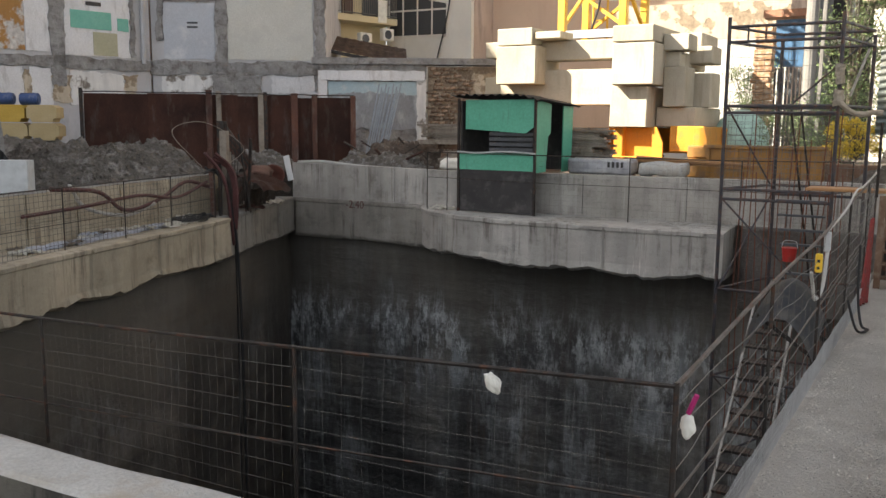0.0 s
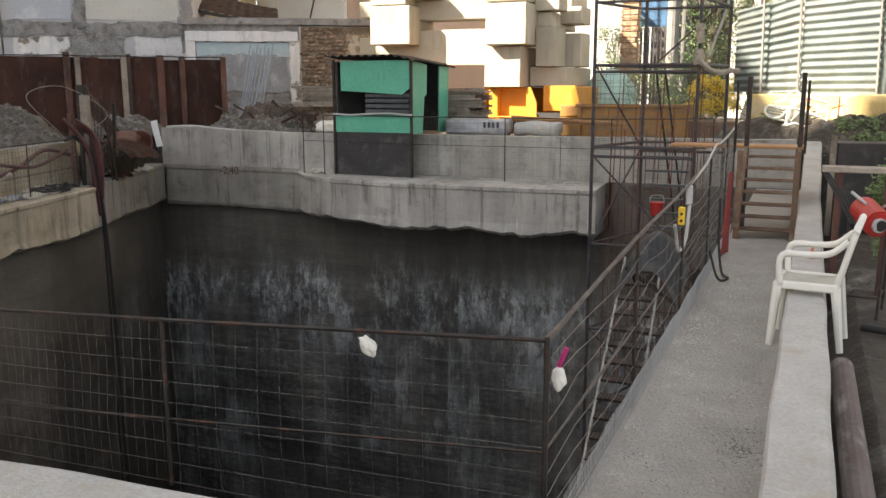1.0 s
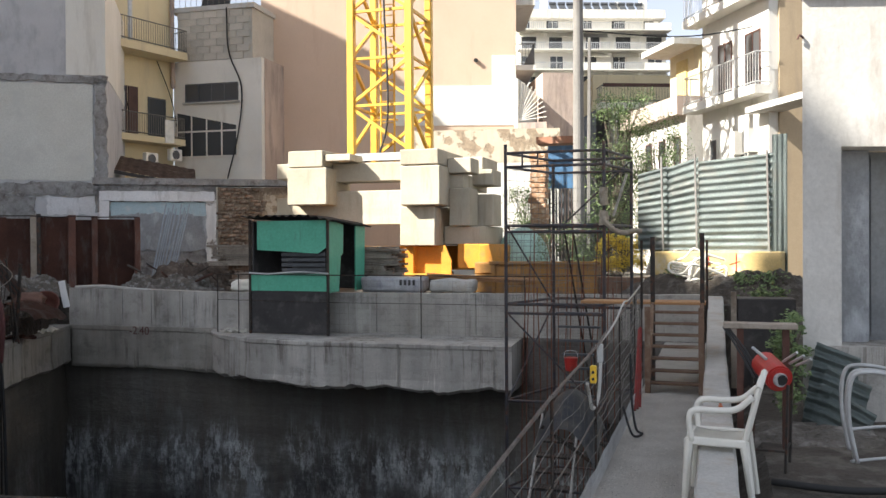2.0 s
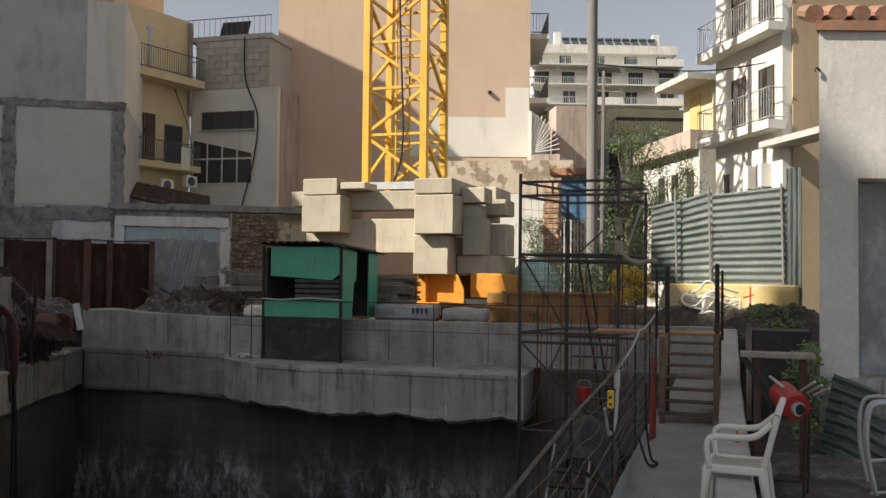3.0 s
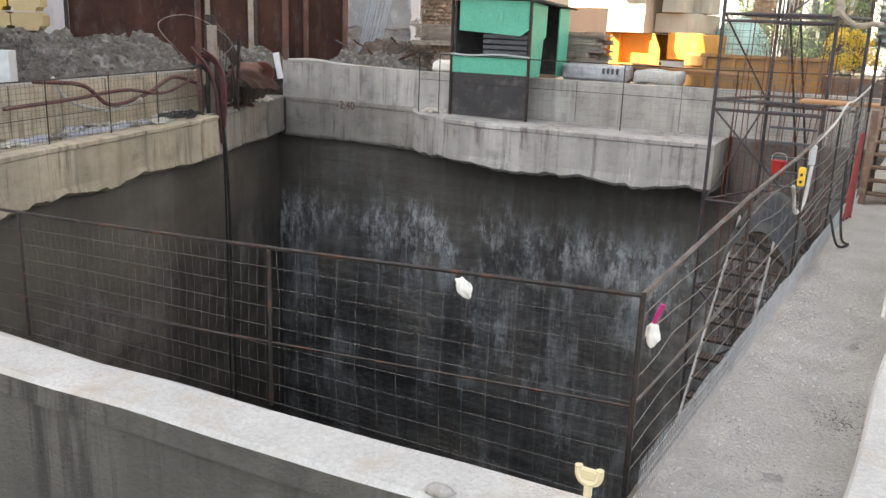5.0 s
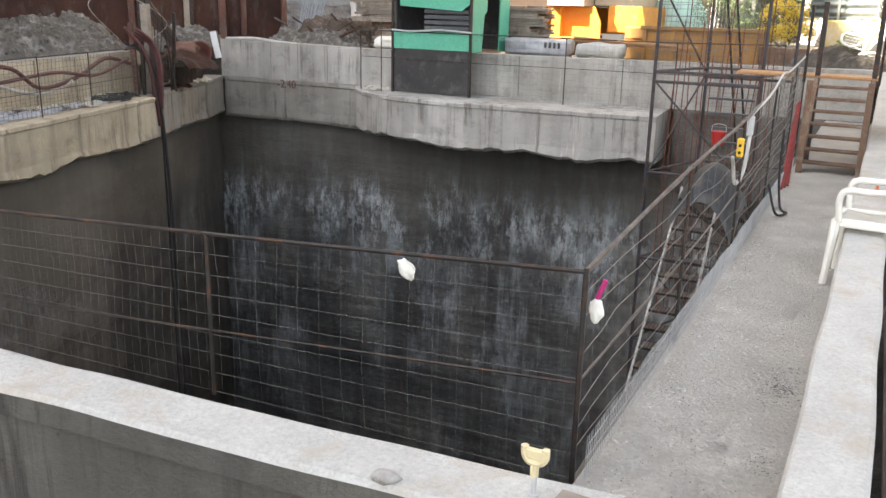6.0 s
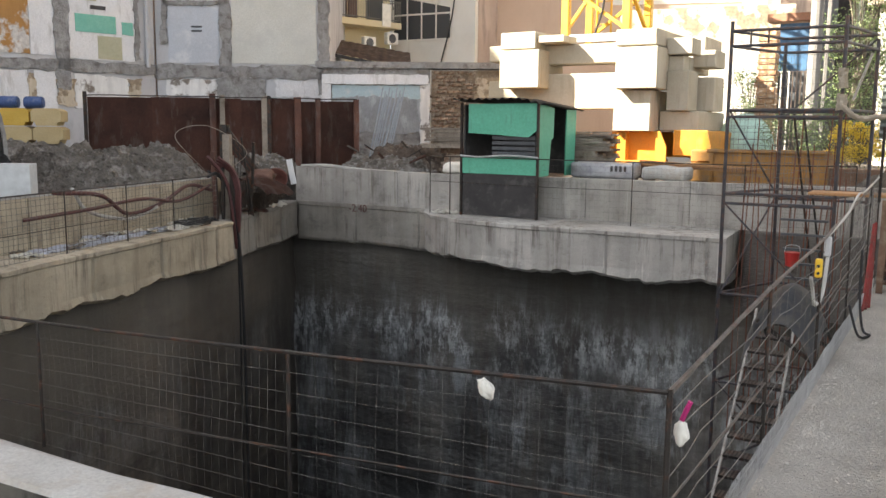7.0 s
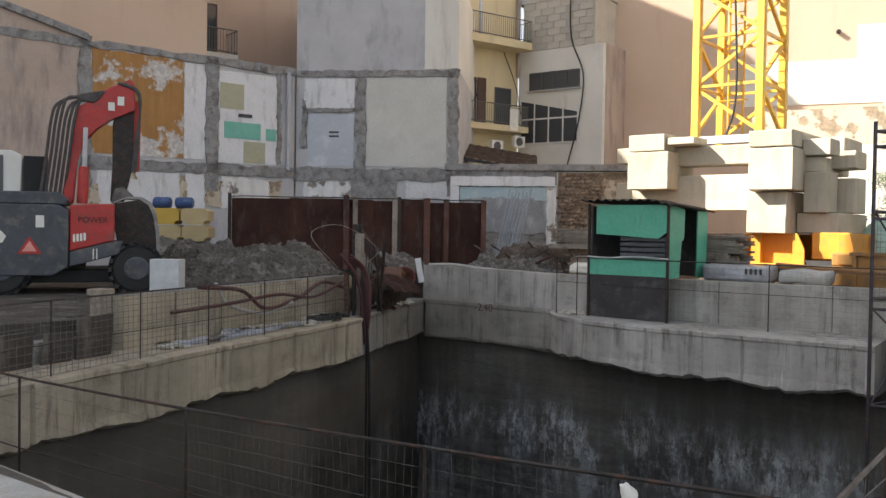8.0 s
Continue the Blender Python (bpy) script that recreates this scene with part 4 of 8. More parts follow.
for a, b in (((-3.1, 13.5, 0.8), (-1.6, 13.5, -0.7)), ((-2.6, 15.0, 2.1), (-1.3, 15.0, 3.3)), ((-3.1, 13.5, -2.0), (-1.6, 13.5, -3.4)), ((-3.1, 13.5, -0.6), (-2.65, 15.0, 0.8)), ((-3.1, 13.5, 2.2), (-2.65, 15.0, 0.9))):
    bm = mesh()
    rod(bm, a, b, 0.015, 6)
    scaf("brace", bm)
for k, x in enumerate((-2.85, -2.6)):
    bm = mesh()
    rod(bm, (x, 13.52, 3.15), (x, 13.52, 3.35), 0.015, 6)
    scaf("strut", bm)
ladder = mesh()
LA, LB = Vector((-2.25, 13.9, 2.15)), Vector((-1.75, 13.9, -0.6))
for off in (0.0, 0.14):
    rod(ladder, LA + Vector((off, 0.0, 0)), LB + Vector((off - 0.1, 0.3, 0)), 0.018, 6)
scaf("ladder", ladder, STEEL_DARK, "dark leaning ladder rails")
for k in range(7):
    bm = mesh()
    z = 0.8 - 0.22 * k
    bar(bm, (-2.35 + 0.03 * k, 13.75, z), (-1.65, 13.75, z), 0.1, 0.03)
    scaf("rung", bm, GREY_PAINT)
for k in range(16):
    bm = mesh()
    z = -0.9 - 0.3 * k
    bar(bm, (-1.5 + 0.02 * (k % 3), 12.2, z), (-1.0, 12.2, z), 0.09, 0.025)
    scaf("step", bm, STEEL_DARK)
for x in (-1.5, -1.0):
    bm = mesh()
    bar(bm, (x, 12.2, 0.1), (x, 12.2, -6.0), 0.05, 0.03)
    scaf("stile", bm, STEEL_DARK)
for (a, b), (n, z0, z1) in ((((-3.12, 13.5), (-2.35, 14.9)), (9, 0.9, 3.1)), (((-2.62, 15.0), (-1.3, 15.0)), (14, 0.1, 3.1)), (((-3.1, 13.55), (-1.6, 13.55)), (10, 0.95, 2.15))):
    bm = mesh()
    wires(bm, a, b, (z0, z0), (z1, z1), 14, n, 0.003, 0.05)
    scaf("mesh_panel", bm, WIRE)
WRAP = surface("dusty_wrap", (0.3, 0.26, 0.2), (0.46, 0.41, 0.33), 0.9, 6, 30, 0.6)
for k, (z0, z1, r) in enumerate(((2.2, 2.42, 0.07), (2.5, 2.78, 0.065))):
    bm = mesh()
    hose(bm, [(-1.56 + 0.02 * ripple(q, k, 0, 1.7), 13.49, z0 + (z1 - z0) * q / 5) for q in range(6)], r, 9, 4)
    for v in bm.verts:
        v.co += 0.018 * Vector((ripple(v.co.x * 20, v.co.y * 20, v.co.z * 20, 1), ripple(v.co.y * 20, v.co.z * 20, v.co.x * 20, 1), 0))
    scaf("cloth_wrap", bm, WRAP, "dusty cloth wrapped round the standard")
bm = mesh()
hose(bm, [(-1.55, 13.46, 2.26), (-1.4, 13.45, 2.12), (-1.25, 13.45, 2.07), (-1.1, 13.46, 2.1), (-0.98, 13.47, 2.09)], 0.04, 9, 6)
for v in bm.verts:
    v.co += 0.014 * Vector((0, ripple(v.co.x * 22, v.co.y * 22, v.co.z * 22, 1), ripple(v.co.y * 22, v.co.x * 22, v.co.z * 22, 1)))
scaf("cloth_wrap", bm, WRAP, "dusty twisted cloth hanging from the tower")
bm = mesh()
bar(bm, (-1.43, 13.6, 2.33), (-1.22, 13.6, 2.98), 0.07, 0.03)
scaf("pale_bar", bm, PALE_RAIL, "pale slanting bar")
RUSTY_BAR = plain("rusty_bar", (0.16, 0.06, 0.035), 0.8)
for k in range(16):
    bm = mesh()
    x = -2.95 + 0.1 * k
    hose(bm, [(x, 13.8 + 0.1 * (k % 3), -3.0), (x + 0.08 * ripple(k, 0, 0, 1.3), 13.9, -0.6), (x + 0.35 * ripple(k, 3, 0, 1.7), 14.0, 1.2 + 0.5 * (k % 3))], 0.009, 5)
    scaf("reinforcing_bar", bm, RUSTY_BAR, "rusty reinforcing bar")


# ---- booth ----
booth = thing("site_booth", "green-painted plank booth with a black lower board and tin roof", "booth", "", Matrix.Translation((-8.55, 16.45, 0)))
BB = booth.matrix_basis.inverted()
def boo(name, bm, material, label="", parent=None):
    bm.transform(BB)
    return part(name, bm, material, parent or booth, label)
for x, y in ((-9.47, 16.44), (-7.64, 16.44)):
    bm = mesh()
    box(bm, x - 0.025, x + 0.025, y, y + 0.05, 0.0, 2.45)
    boo("corner_post", bm, STEEL_DARK)
bm = mesh()
box(bm, -9.44, -7.66, 16.47, 16.5, 0.02, 0.92, bevel=0.004)
boo("lower_board", bm, BLACK_BOARD, "black lower board")
bm = mesh()
box(bm, -9.45, -7.66, 16.46, 16.5, 0.925, 1.29, bevel=0.004)
boo("front_board", bm, GREEN)
bm = mesh()
prism(bm, [(-9.3, 1.80), (-9.3, 2.42), (-7.68, 2.42), (-7.68, 1.85), (-7.86, 1.72)], 0.035, Matrix.Translation((0, 16.46, 0)))
boo("front_board", bm, GREEN)
for k in range(4):
    bm = mesh()
    box(bm, -8.75, -7.72, 16.52, 16.55, 1.33 + 0.11 * k, 1.41 + 0.11 * k, bevel=0.004)
    boo("slat", bm, GREY_PAINT, "dark grey slat")
# Inner walls coloured black to stand in for the shade in the openings.
bm = mesh()
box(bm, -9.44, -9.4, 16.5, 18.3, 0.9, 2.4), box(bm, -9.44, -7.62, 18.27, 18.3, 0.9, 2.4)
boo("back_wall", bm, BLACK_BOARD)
bm = mesh()
prism(bm, [(0.0, 0.9), (0.0, 2.42), (0.74, 2.34), (0.72, 1.72), (0.6, 1.66), (0.5, 0.9)], 0.03, Matrix.Translation((-7.62, 16.48, 0)) @ Matrix.Rotation(radians(90), 4, "Z"))
boo("side_board", bm, GREEN)
bm = mesh()
prism(bm, [(1.36, 0.88), (1.36, 2.32), (1.9, 2.32), (1.84, 0.88)], 0.03, Matrix.Translation((-7.6, 16.48, 0)) @ Matrix.Rotation(radians(90), 4, "Z"))
boo("side_board", bm, GREEN)
bm = mesh()
sheet(bm, lambda u, v: (-9.62 + 2.16 * u, 16.3 + 2.2 * v, 2.52 + 0.025 * math.sin(u * 70) + 0.04 * ripple(u * 3, v * 3, 2, 1) - 0.1 * v - (0.12 * max(0, u - 0.8) / 0.2)), 70, 6)
bmesh.ops.solidify(bm, geom=bm.faces[:], thickness=0.03)
boo("roof", bm, BLACK_BOARD, "sagging dark corrugated roof")
bm = mesh()
hose(bm, [(-9.47, 16.42, 1.31), (-9.0, 16.4, 1.29), (-8.3, 16.41, 1.33), (-7.6, 16.4, 1.3)], 0.02, 6)
boo("cable", bm, GALV, "grey cable")


# ---- tower crane and ballast ----
crane = thing("tower_crane", "yellow lattice tower crane on an orange base frame", "crane", "", Matrix.Translation((-8.55, 22.6, 0.72)))
CB = crane.matrix_basis.inverted()
def cra(name, bm, material=CRANE, label=""):
    bm.transform(CB)
    return part(name, bm, material, crane, label)
MX, MY = (-9.4, -7.72), (21.8, 23.48)
for x in MX:
    for y in MY:
        bm = mesh()
        box(bm, x - 0.1, x + 0.1, y - 0.1, y + 0.1, 3.9, 30.0, bevel=0.015)
        cra("mast_leg", bm)
LEVELS = [4.4 + 1.28 * k for k in range(20)]
for k, z in enumerate(LEVELS):
    for a, b in (((MX[0], MY[0]), (MX[1], MY[0])), ((MX[1], MY[0]), (MX[1], MY[1])), ((MX[1], MY[1]), (MX[0], MY[1])), ((MX[0], MY[1]), (MX[0], MY[0]))):
        bm = mesh()
        if k > 0:
            bar(bm, (*a, z), (*b, z), 0.07, 0.07)
        p, q = (a, b) if k % 2 else (b, a)
        bar(bm, (*p, z + 0.05), (*q, z + 1.23), 0.085, 0.085)
        cra("lattice_bar", bm)
for x in (MX[0] + 0.55, MX[0] + 0.95):
    bm = mesh()
    rod(bm, (x, 22.6, 4.2), (x, 22.6, 24.0), 0.03, 6)
    cra("ladder_stile", bm)
for k in range(50):
    bm = mesh()
    rod(bm, (MX[0] + 0.55, 22.6, 4.4 + 0.3 * k), (MX[0] + 0.95, 22.6, 4.4 + 0.3 * k), 0.014, 4)
    cra("ladder_rung", bm)
for k in range(5):
    bm = mesh()
    a = 5.3 + 2.6 * k
    hose(bm, [(MX[0] + 0.35, 22.3, a), (MX[0] + 0.35, 22.05, a), (MX[0] + 1.15, 22.05, a), (MX[0] + 1.15, 22.3, a)], 0.02, 4, 3)
    cra("ladder_hoop", bm)
bm = mesh()
hose(bm, [(-8.6, 21.7, 16.0), (-8.4, 21.65, 9.0), (-8.3, 21.7, 5.5), (-8.6, 21.8, 4.3)], 0.03, 6)
cra("cable", bm, BLACK, "black cable down the mast")
bm = mesh()
box(bm, -8.72, -8.35, 21.5, 21.75, 10.2, 10.5, bevel=0.03), box(bm, -8.6, -8.5, 21.6, 21.9, 10.5, 10.75)
cra("floodlight", bm, BLACK, "black floodlight")
for x0, x1, y0, y1, z0, z1 in ((-11.6, -5.2, 22.35, 22.85, 1.2, 1.85), (-8.8, -8.3, 19.8, 25.4, 1.2, 1.85), (-7.37, -6.42, 20.7, 20.9, 1.12, 1.86), (-7.4, -7.16, 20.5, 23.2, 1.12, 1.86), (-6.1, -5.28, 20.8, 21.0, 1.28, 1.9), (-5.5, -5.25, 20.65, 23.4, 1.12, 1.88), (-7.45, -6.2, 20.35, 20.75, 1.08, 1.16)):
    bm = mesh()
    box(bm, x0, x1, y0, y1, z0, z1, bevel=0.02)
    cra("base_beam", bm, ORANGE, "orange base beam")
for x0, w in ((-6.42, 0.26), (-5.3, 0.2)):
    bm = mesh()
    prism(bm, [(x0, 1.1), (x0, 1.87), (x0 + 0.1, 1.87), (x0 + w, 1.5), (x0 + w, 1.1)], 0.06, Matrix.Translation((0, 20.45, 0)))
    cra("gusset", bm, ORANGE, "orange gusset plate")
bm = mesh()
box(bm, -5.55, -4.0, 20.4, 20.7, 1.15, 1.45, bevel=0.03), box(bm, -5.4, -4.2, 20.34, 20.42, 1.2, 1.4), box(bm, -5.5, -4.1, 20.2, 20.6, 0.72, 1.15, bevel=0.02)
cra("base_beam", bm, ORANGE_DULL, "dull orange base beam")
bm = mesh()
box(bm, -9.2, -7.9, 21.55, 21.75, 4.15, 4.35)
cra("base_collar", bm, GALV, "grey collar plate")

for x, y in ((-7.3, 20.9), (-5.4, 20.9), (-7.3, 23.0), (-5.4, 23.2), (-11.3, 22.6), (-8.55, 25.1)):
    bm = mesh()
    box(bm, x - 0.35, x + 0.35, y - 0.3, y + 0.3, 0.6, 1.13 if x > -8 else 1.21, bevel=0.02)
    tagged(part("footing_block", bm, CONCRETE_DARK), "dark concrete footing block under the crane base", "footing", "crane footings")
BLOCKS = [(-10.43, -9.32, 20.0, 21.5, 2.92, 3.86), (-10.43, -9.45, 20.05, 21.5, 3.89, 4.31), (-7.32, -6.31, 20.0, 21.4, 2.86, 3.83), (-7.34, -6.35, 20.02, 22.6, 3.86, 4.24),
          (-9.44, -7.35, 20.6, 21.3, 3.52, 4.0), (-10.6, -7.46, 20.6, 21.3, 2.4, 3.28), (-7.45, -6.53, 20.3, 23.6, 1.86, 2.84), (-6.34, -5.72, 20.75, 21.5, 3.68, 4.06),
          (-6.3, -5.78, 20.75, 21.6, 2.36, 3.3), (-5.98, -5.42, 21.75, 22.7, 3.42, 3.84), (-5.98, -5.42, 21.75, 22.7, 2.36, 3.2), (-6.5, -5.95, 20.9, 23.2, 3.3, 3.66),
          (-6.5, -5.55, 20.95, 23.4, 1.88, 2.35), (-11.55, -10.65, 21.5, 22.4, 3.72, 4.14), (-11.55, -10.65, 21.5, 22.4, 2.4, 3.2), (-9.4, -8.7, 20.1, 20.9, 4.02, 4.2), (-6.3, -5.75, 22.0, 23.6, 3.86, 4.2)]
for x0, x1, y0, y1, z0, z1 in BLOCKS:
    bm = mesh()
    box(bm, x0 - (x0 + x1) / 2, x1 - (x0 + x1) / 2, y0 - (y0 + y1) / 2, y1 - (y0 + y1) / 2, 0, z1 - z0, bevel=0.02)
    bmesh.ops.subdivide_edges(bm, edges=[e for e in bm.edges if e.calc_length() > 0.3], cuts=3, use_grid_fill=True)
    for v in bm.verts:
        v.co += 0.012 * Vector((ripple(v.co.x + x0, v.co.y, v.co.z, 3), ripple(v.co.y, v.co.x + x0, v.co.z, 3), ripple(v.co.z, v.co.y, x0, 3)))
    ob = part("ballast_block", bm, BALLAST)
    ob.location = ((x0 + x1) / 2, (y0 + y1) / 2, z0)
    tagged(ob, "large beige cast concrete ballast block stacked on the crane base", "ballast block", "crane ballast")


# ---- house faces ----
def slab(parent, m, u0, u1, z0, z1, material, proud=0.03, name="plaster_panel", label="", ragged=0.0, seed=0.0):
    """A thin piece on a wall face; ragged gives it a broken outline."""
    bm = mesh()
    if ragged:
        out, n = [], 34
        for a, b in (((u0, z0), (u1, z0)), ((u1, z0), (u1, z1)), ((u1, z1), (u0, z1)), ((u0, z1), (u0, z0))):
            for i in range(n):
                u, z = a[0] + (b[0] - a[0]) * i / n, a[1] + (b[1] - a[1]) * i / n
                out.append((u + ragged * (0.8 * ripple(u * 3, z * 3, seed, 1.0) + 0.6 * ripple(u * 11, z * 11, seed, 1.0)), z + ragged * (0.8 * ripple(z * 3, u * 3, seed + 5, 1.0) + 0.6 * ripple(z * 11, u * 11, seed + 5, 1.0))))
        prism(bm, out, proud + 0.02, m @ Matrix.Translation((0, -proud, 0)))
    else:
        box(bm, u0, u1, -proud, 0.02, z0, z1, m)
    return part(name, bm, material, parent, label)


BLUISH = surface("bluish_paint", (0.5, 0.53, 0.58), (0.58, 0.61, 0.66), 0.85, 0.8, 25, 0.15, stain=(0.66, 0.66, 0.66), amount=0.3)
CREAM_PANEL = surface("cream_paint", (0.6, 0.6, 0.55), (0.68, 0.68, 0.63), 0.85, 0.8, 25, 0.15, stain=(0.5, 0.5, 0.47), amount=0.35)
TEAL = surface("teal_tile", (0.12, 0.44, 0.35), (0.18, 0.52, 0.42), 0.4, 3, 25, 0.1)
OLIVE = surface("olive_wallpaper", (0.45, 0.44, 0.3), (0.52, 0.5, 0.36), 0.9, 2, 25, 0.1)
WHITEWASH = surface("whitewash", (0.74, 0.74, 0.75), (0.85, 0.85, 0.86), 0.9, 1.2, 25, 0.2, stain=(0.45, 0.44, 0.43), amount=0.35, streak=(2, 2, 0.5))
for u0, u1, z0, z1, material in ((0.42, 2.1, 3.98, 5.82, BLUISH), (0.3, 2.1, 6.02, 7.05, WHITEWASH), (2.52, 5.35, 3.98, 7.05, CREAM_PANEL)):
    slab(party, G_R, u0, u1, z0, z1, material, 0.03, ragged=0.03, seed=u0)
slab(party, G_R, 3.95, 5.5, 2.85, 3.5, WHITEWASH, 0.03, ragged=0.1, seed=3)
slab(party, G_R, 0.3, 2.0, 2.9, 3.45, PEEL_WHITE, 0.03, ragged=0.06, seed=4)
for u0, u1, z0, z1 in ((-0.1, 5.8, 7.1, 7.32), (-0.05, 5.75, 3.5, 3.92), (2.15, 2.5, 3.6, 7.1), (5.4, 5.76, 3.0, 7.2), (0.25, 2.15, 5.84, 6.0), (0.2, 0.4, 4.6, 6.3)):
    slab(party, G_R, u0, u1, z0, z1, RENDER_ROUGH, 0.07, "concrete_scar", ragged=0.1, seed=u0 + z0)
slab(party, G_R, 2.0, 3.6, 2.7, 3.5, RENDER_ROUGH, 0.09, "concrete_scar", ragged=0.08, seed=9)
slab(party, G_L, 0.25, 3.1, 4.0, 7.15, PEEL_OCHRE, 0.03, label="peeling ochre wall paint", ragged=0.05, seed=2)
slab(party, G_L, 3.12, 3.85, 4.0, 7.1, WHITEWASH, 0.025, ragged=0.03, seed=5)
slab(party, G_L, 4.3, 6.45, 3.95, 7.0, WHITEWASH, 0.03, ragged=0.03, seed=6)
slab(party, G_L, 4.5, 5.82, 4.78, 5.33, TEAL, 0.045, "tile_strip", "teal tiled strip")
slab(party, G_L, 6.02, 6.4, 4.78, 5.2, TEAL, 0.045, "tile_strip", "teal tiled strip", ragged=0.03)
slab(party, G_L, 4.35, 5.2, 5.75, 6.6, OLIVE, 0.04, "wallpaper_patch", "olive wallpaper patch")
slab(party, G_L, 5.2, 6.0, 3.98, 4.7, OLIVE, 0.04, "wallpaper_patch", "olive wallpaper patch")
# Flat black strip proud of the wall, painted as the shade of a niche.
slab(party, G_L, 5.0, 5.5, 5.5, 5.62, BLACK_BOARD, 0.05, "niche_shade")
slab(party, G_L, 6.55, 7.1, 4.0, 5.8, PLASTER_GREY, 0.03, ragged=0.03)
for u0, u1, z0, z1 in ((-0.15, 0.22, 3.0, 7.5), (3.85, 4.28, 3.0, 7.3), (-7.5, 7.1, 7.15, 7.4), (-0.3, 7.1, 3.55, 3.9), (6.45, 6.6, 4.0, 7.1)):
    slab(party, G_L, u0, u1, z0, z1, RENDER_ROUGH, 0.07, "concrete_scar", ragged=0.1, seed=u0 + z1)
slab(party, G_L, 0.4, 3.0, 2.2, 3.5, WHITEWASH, 0.03, ragged=0.05, seed=12)
slab(party, G_L, 3.2, 3.85, 2.3, 3.5, WHITEWASH, 0.03, ragged=0.05, seed=13)
slab(party, G_L, 4.4, 6.2, 2.4, 3.45, PEEL_WHITE, 0.03, ragged=0.1, seed=14)
for u0, u1, z0, z1, seed in ((3.0, 3.22, 2.3, 3.45, 31), (3.82, 4.42, 2.5, 3.3, 32), (-0.1, 0.45, 2.2, 3.1, 33), (6.15, 6.6, 2.2, 3.4, 34), (1.2, 1.6, 3.3, 3.62, 35)):
    slab(party, G_L, u0, u1, z0, z1, STONE, 0.045, "rubble_patch", "bare rubble where plaster fell off", ragged=0.12, seed=seed)
bm = mesh()
prism(bm, [(-7.5, 0.5), (-0.14, 0.5), (-0.14, 7.45), (-7.5, 9.3)], 0.64, G_L @ Matrix.Translation((0, -0.03, 0)))
part("plaster_face", bm, PLASTER_DULL, party, "dull pinkish plaster")
bm = mesh()
bar(bm, G_L @ Vector((-7.5, 0.1, 9.35)), G_L @ Vector((0.1, 0.1, 7.45)), 0.5, 0.2)
part("concrete_scar", bm, RENDER_ROUGH, party)
bm = mesh()
rod(bm, G_L @ Vector((6.85, -0.12, 3.8)), G_L @ Vector((6.85, -0.12, 7.2)), 0.07, 8)
part("drain_pipe", bm, PLASTER_GREY, party, "grey drain pipe")
bm = mesh()
box(bm, 1.2, 1.55, -0.05, 0.0, 5.0, 5.06, G_R), box(bm, 1.2, 1.55, -0.05, 0.0, 5.14, 5.2, G_R)
part("bracket", bm, GREY_PAINT, party)
# Small balcony of the brown block.
opening(brown, G_L, 5.2, 6.0, 8.3, 10.2, 1, 1, SHUTTER, 4.0, "balcony_door", False)
BR = G_L @ Matrix.Translation((0, 4.0, 0))
balcony(brown, BR, 4.6, 6.4, 8.2, 1.0, 0.9, 0.3, PLASTER_WHITE)

opening(white, WH, 0.54, 2.96, 7.8, 8.56, 4, 1, GREY_PAINT)
bm = mesh()
for k in range(5):
    u = 0.14 + 0.69 * k
    top = 7.42 - 0.6 * (u - 0.14) / 2.76
    box(bm, u - 0.03, u + 0.03, -0.04, 0.04, 5.55, top, WH)
box(bm, 0.14, 2.9, -0.035, 0.035, 5.5, 5.57, WH), box(bm, 0.14, 2.9, -0.035, 0.035, 6.55, 6.62, WH)
bar(bm, WH @ Vector((0.14, 0, 7.42)), WH @ Vector((2.9, 0, 6.82)), 0.07, 0.07)
factory = part("window", bm, PLASTER_WHITE, white)
for k in range(4):
    u = 0.14 + 0.69 * k
    t0, t1 = 7.42 - 0.6 * (u - 0.14) / 2.76, 7.42 - 0.6 * (u + 0.69 - 0.14) / 2.76
    for lo, hi0, hi1 in ((5.58, 6.55, 6.55), (6.62, t0, t1)):
        bm = mesh()
        prism(bm, [(u + 0.03, lo), (u + 0.66, lo), (u + 0.66, hi1), (u + 0.03, hi0)], 0.01, WH @ Matrix.Translation((0, -0.02, 0)))
        part("pane", bm, GLASS, factory)
bm = mesh()
hose(bm, [WH @ Vector(p) for p in ((2.5, -0.1, 11.6), (2.6, -0.12, 9.8), (3.15, -0.1, 8.3), (3.0, -0.1, 6.5), (2.5, -0.1, 4.6))], 0.03, 5)
part("cable", bm, BLACK, white)
# Duller brown plaster here stands in for the shade on this side.
wall_box(white, WH, 3.3, 4.02, 4.0, 9.52, 4.9, PLASTER_DULL, "side_wall", 0.25)
wall_box(white, WH, -0.1, 3.7, 11.55, 11.75, 5.0, CONCRETE_PALE, "roof_slab", -0.05)
bm = mesh()
prism(bm, [(0.9, 11.75), (2.2, 11.75), (2.4, 12.5), (1.1, 12.5)], 0.06, WH @ Matrix.Translation((0, 0.6, 0)))
part("solar_panel", bm, GLASS, white)
rail_bm = mesh()
for k in range(16):
    rod(rail_bm, WH @ Vector((-0.4 + 0.26 * k, 0.3, 11.7)), WH @ Vector((-0.4 + 0.26 * k, 0.3, 12.6)), 0.012, 3)
rod(rail_bm, WH @ Vector((-0.4, 0.3, 12.6)), WH @ Vector((3.5, 0.3, 12.6)), 0.02, 4)
part("roof_railing", rail_bm, WIRE, white)

